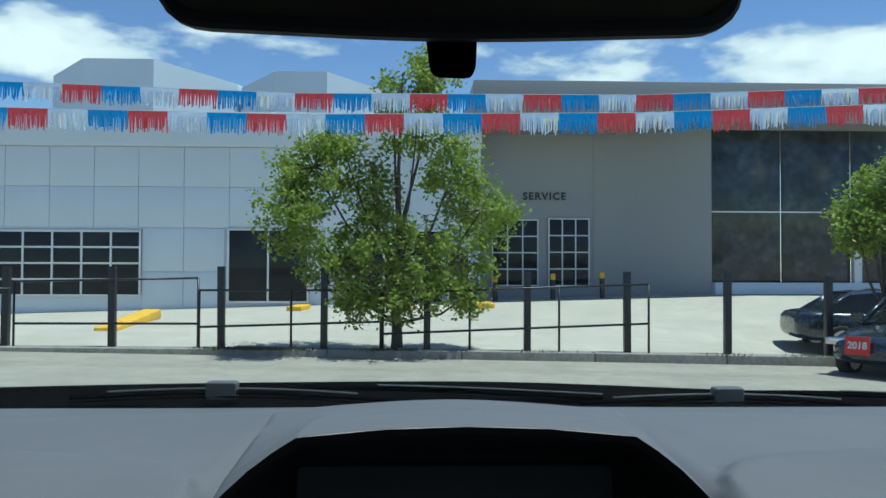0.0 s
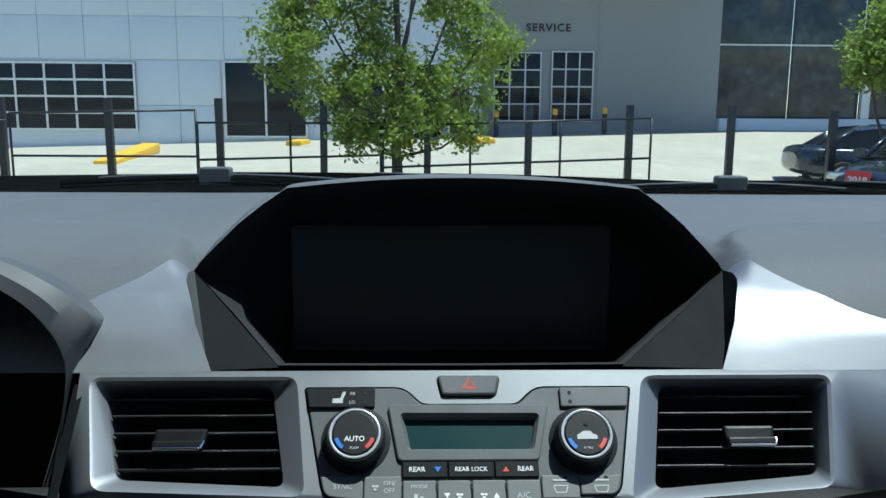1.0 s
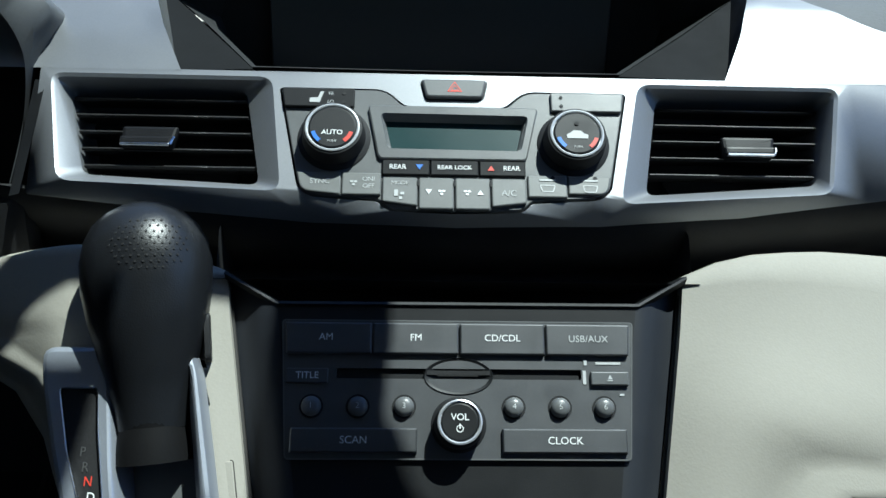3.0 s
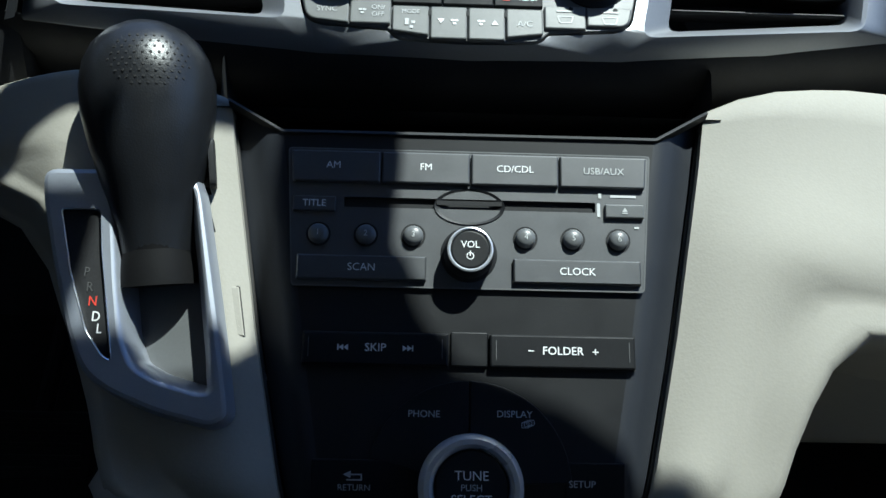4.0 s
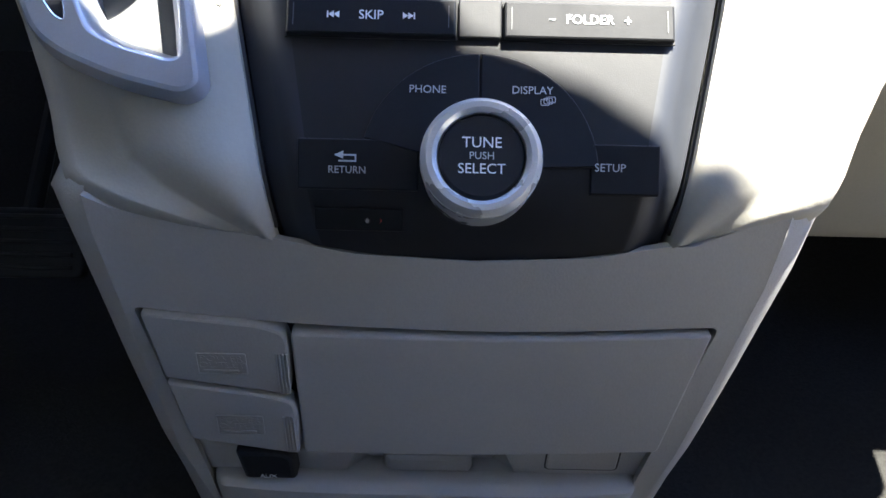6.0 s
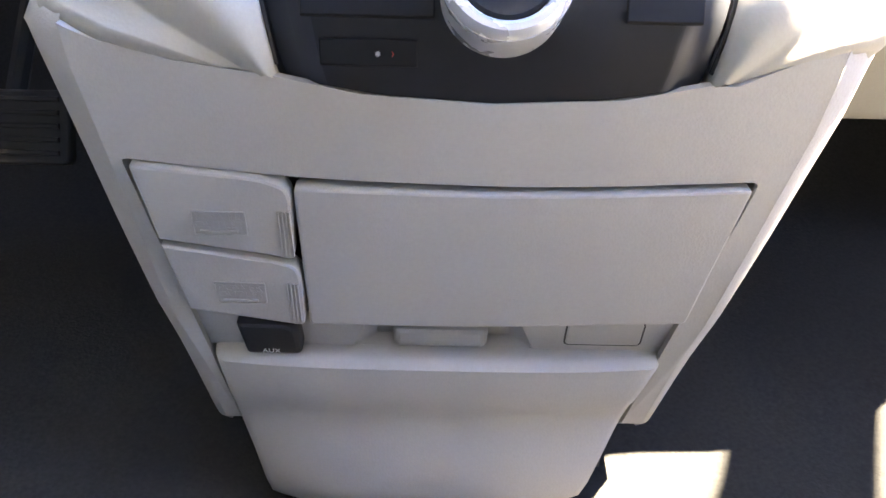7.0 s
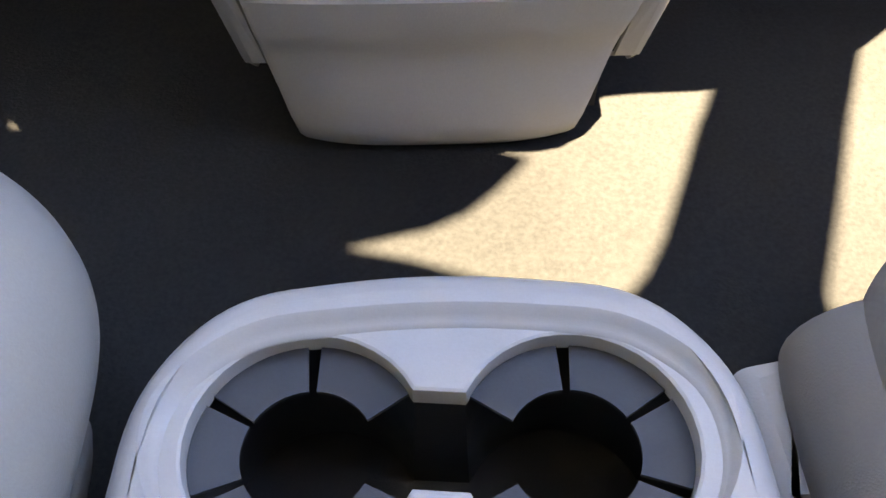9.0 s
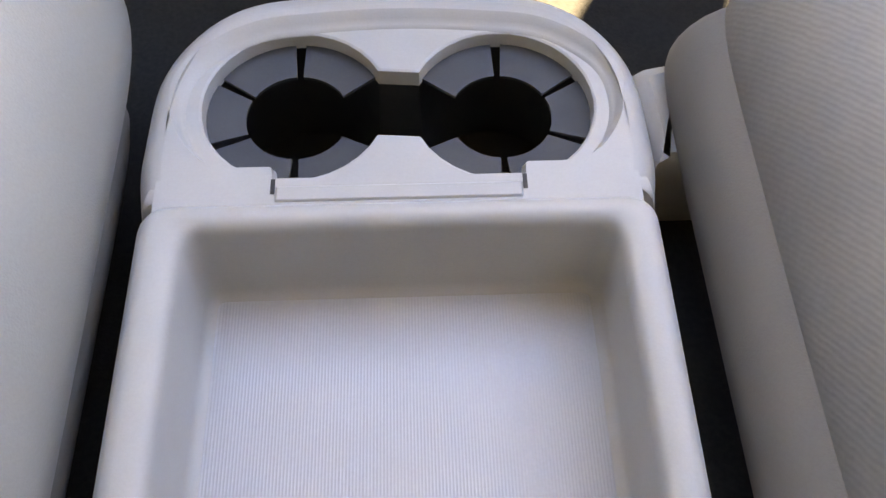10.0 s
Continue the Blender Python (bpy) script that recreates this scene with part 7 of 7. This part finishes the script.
# ---- parked cars ----
def car(x, y, z, rz, label):
    root = thing("parked_car", label, "car", (x, y, z), group="parked cars")
    m = Matrix.Translation((x, y, z)) @ Euler((0, 0, radians(rz))).to_matrix().to_4x4()
    # sections along the length (y), front at +y: y, half width, sill z, belt z
    secs = [(-2.28, 0.60, 0.45, 0.78), (-2.22, 0.76, 0.32, 0.92), (-1.9, 0.86, 0.24, 0.97), (-1.2, 0.90, 0.20, 0.95), (0.0, 0.905, 0.20, 0.91), (0.9, 0.90, 0.20, 0.90), (1.6, 0.87, 0.22, 0.84), (2.1, 0.80, 0.26, 0.74), (2.32, 0.62, 0.34, 0.62)]
    rows = []
    for yy, hw, s, b in secs:
        half = [(hw * 0.90, s), (hw * 0.985, s + 0.12), (hw, (s + b) / 2), (hw * 0.975, b - 0.10), (hw * 0.90, b - 0.02), (hw * 0.6, b + 0.02), (0, b + 0.035)]
        row = [(px, yy, pz) for px, pz in half] + [(-px, yy, pz) for px, pz in half[-2::-1]]
        rows.append(row)
    body = part("body", loft(rows, m, True, True), CARBLUE, root, "dark glossy body", sharp=1.2)
    sub = body.modifiers.new("smooth", "SUBSURF")
    sub.levels = sub.render_levels = 1
    cab = [(-1.75, 0.70, 0.95), (-1.05, 0.62, 1.38), (-0.2, 0.62, 1.45), (0.35, 0.62, 1.40), (1.15, 0.74, 0.92)]
    loops = []
    for yy, hw, zt in cab:
        bz = 0.90
        loops.append([(hw + 0.14, yy, bz), (hw, yy, zt - 0.05), (hw * 0.8, yy, zt), (-hw * 0.8, yy, zt), (-hw, yy, zt - 0.05), (-hw - 0.14, yy, bz)])
    part("glasshouse", loft(loops, m, True, True), DARKGLASS, root, "dark tinted windows", sharp=0.6)
    rf = [[(hw * 0.99, yy, zt - 0.045), (hw * 0.8, yy, zt + 0.012), (0, yy, zt + 0.022), (-hw * 0.8, yy, zt + 0.012), (-hw * 0.99, yy, zt - 0.045)] for yy, hw, zt in cab[1:4]]
    part("roof", loft(rf, m, closed=False, cap_last=False), CARBLUE, root, sharp=1.0)
    for s in (-1, 1):
        for (y0, h0, z0), (y1, h1, z1) in ((cab[0], cab[1]), (cab[3], cab[4])):
            part("pillar", tube([m @ Vector((s * (h0 + 0.01), y0, z0 - 0.02)), m @ Vector((s * (h1 + 0.01), y1, z1 - 0.02))], 0.035, 6), CARBLUE, root)
        part("pillar", tube([m @ Vector((s * 0.755, -0.25, 0.9)), m @ Vector((s * 0.63, -0.2, 1.41))], 0.03, 6), CARBLUE, root)
        part("door_mirror", block(rect(-0.11, 0.11, -0.07, 0.07, 0.04), -0.05, 0.05, m @ Matrix.Translation((s * 1.0, 0.75, 0.98)) @ Euler((radians(90), 0, 0)).to_matrix().to_4x4(), 0.03), CARBLUE, root)
        part("tail_lamp", box(s * 0.58 - 0.11, s * 0.58 + 0.11, -2.20, -2.05, 0.70, 0.83, 0.03, None, m), SIGNRED, root)
        part("headlamp", box(s * 0.68 - 0.16, s * 0.68 + 0.16, 1.95, 2.2, 0.58, 0.70, 0.02, None, m), CHROME, root)
        part("door_line", box(s * 0.912 - 0.002, s * 0.912 + 0.002, -0.22, -0.205, 0.28, 0.88, 0, None, m), TYRE, root)
        for yy in (-1.35, 1.38):
            w = m @ Matrix.Translation((s * 0.84, yy, 0.315)) @ Euler((0, radians(90), 0)).to_matrix().to_4x4()
            wh = part("wheel", turned([(0.20, -0.1), (0.30, -0.1), (0.318, -0.06), (0.318, 0.06), (0.30, 0.1), (0.215, 0.1)], w, 28), TYRE, root)
            part("rim", turned([(0.215, -0.104), (0.20, -0.09), (0.06, -0.105), (0.03, -0.112), (0.03, 0.112), (0.06, 0.105), (0.20, 0.09), (0.215, 0.104)], w, 20), ALU, wh)
    return root, m


car(11.15, 18.9, -0.725, -97, "dark blue-grey saloon parked behind the fence")
near, nm = car(9.15, 13.9, ground_z(9.15, 13.9) - 0.02, 125, "dark car parked at the kerb with a red year card")
card = nm @ Matrix.Translation((0.22, 2.36, 0.60)) @ Euler((radians(80), 0, radians(180))).to_matrix().to_4x4()
cd = part("year_card", block(rect(-0.20, 0.20, -0.15, 0.15, 0.01), -0.012, 0.0, card, 0.002), SIGNRED, near, "red card with white year")
words("2018", 0.16, card, 0, 0, 0.004, WHITEFR, cd, bold=0.03)
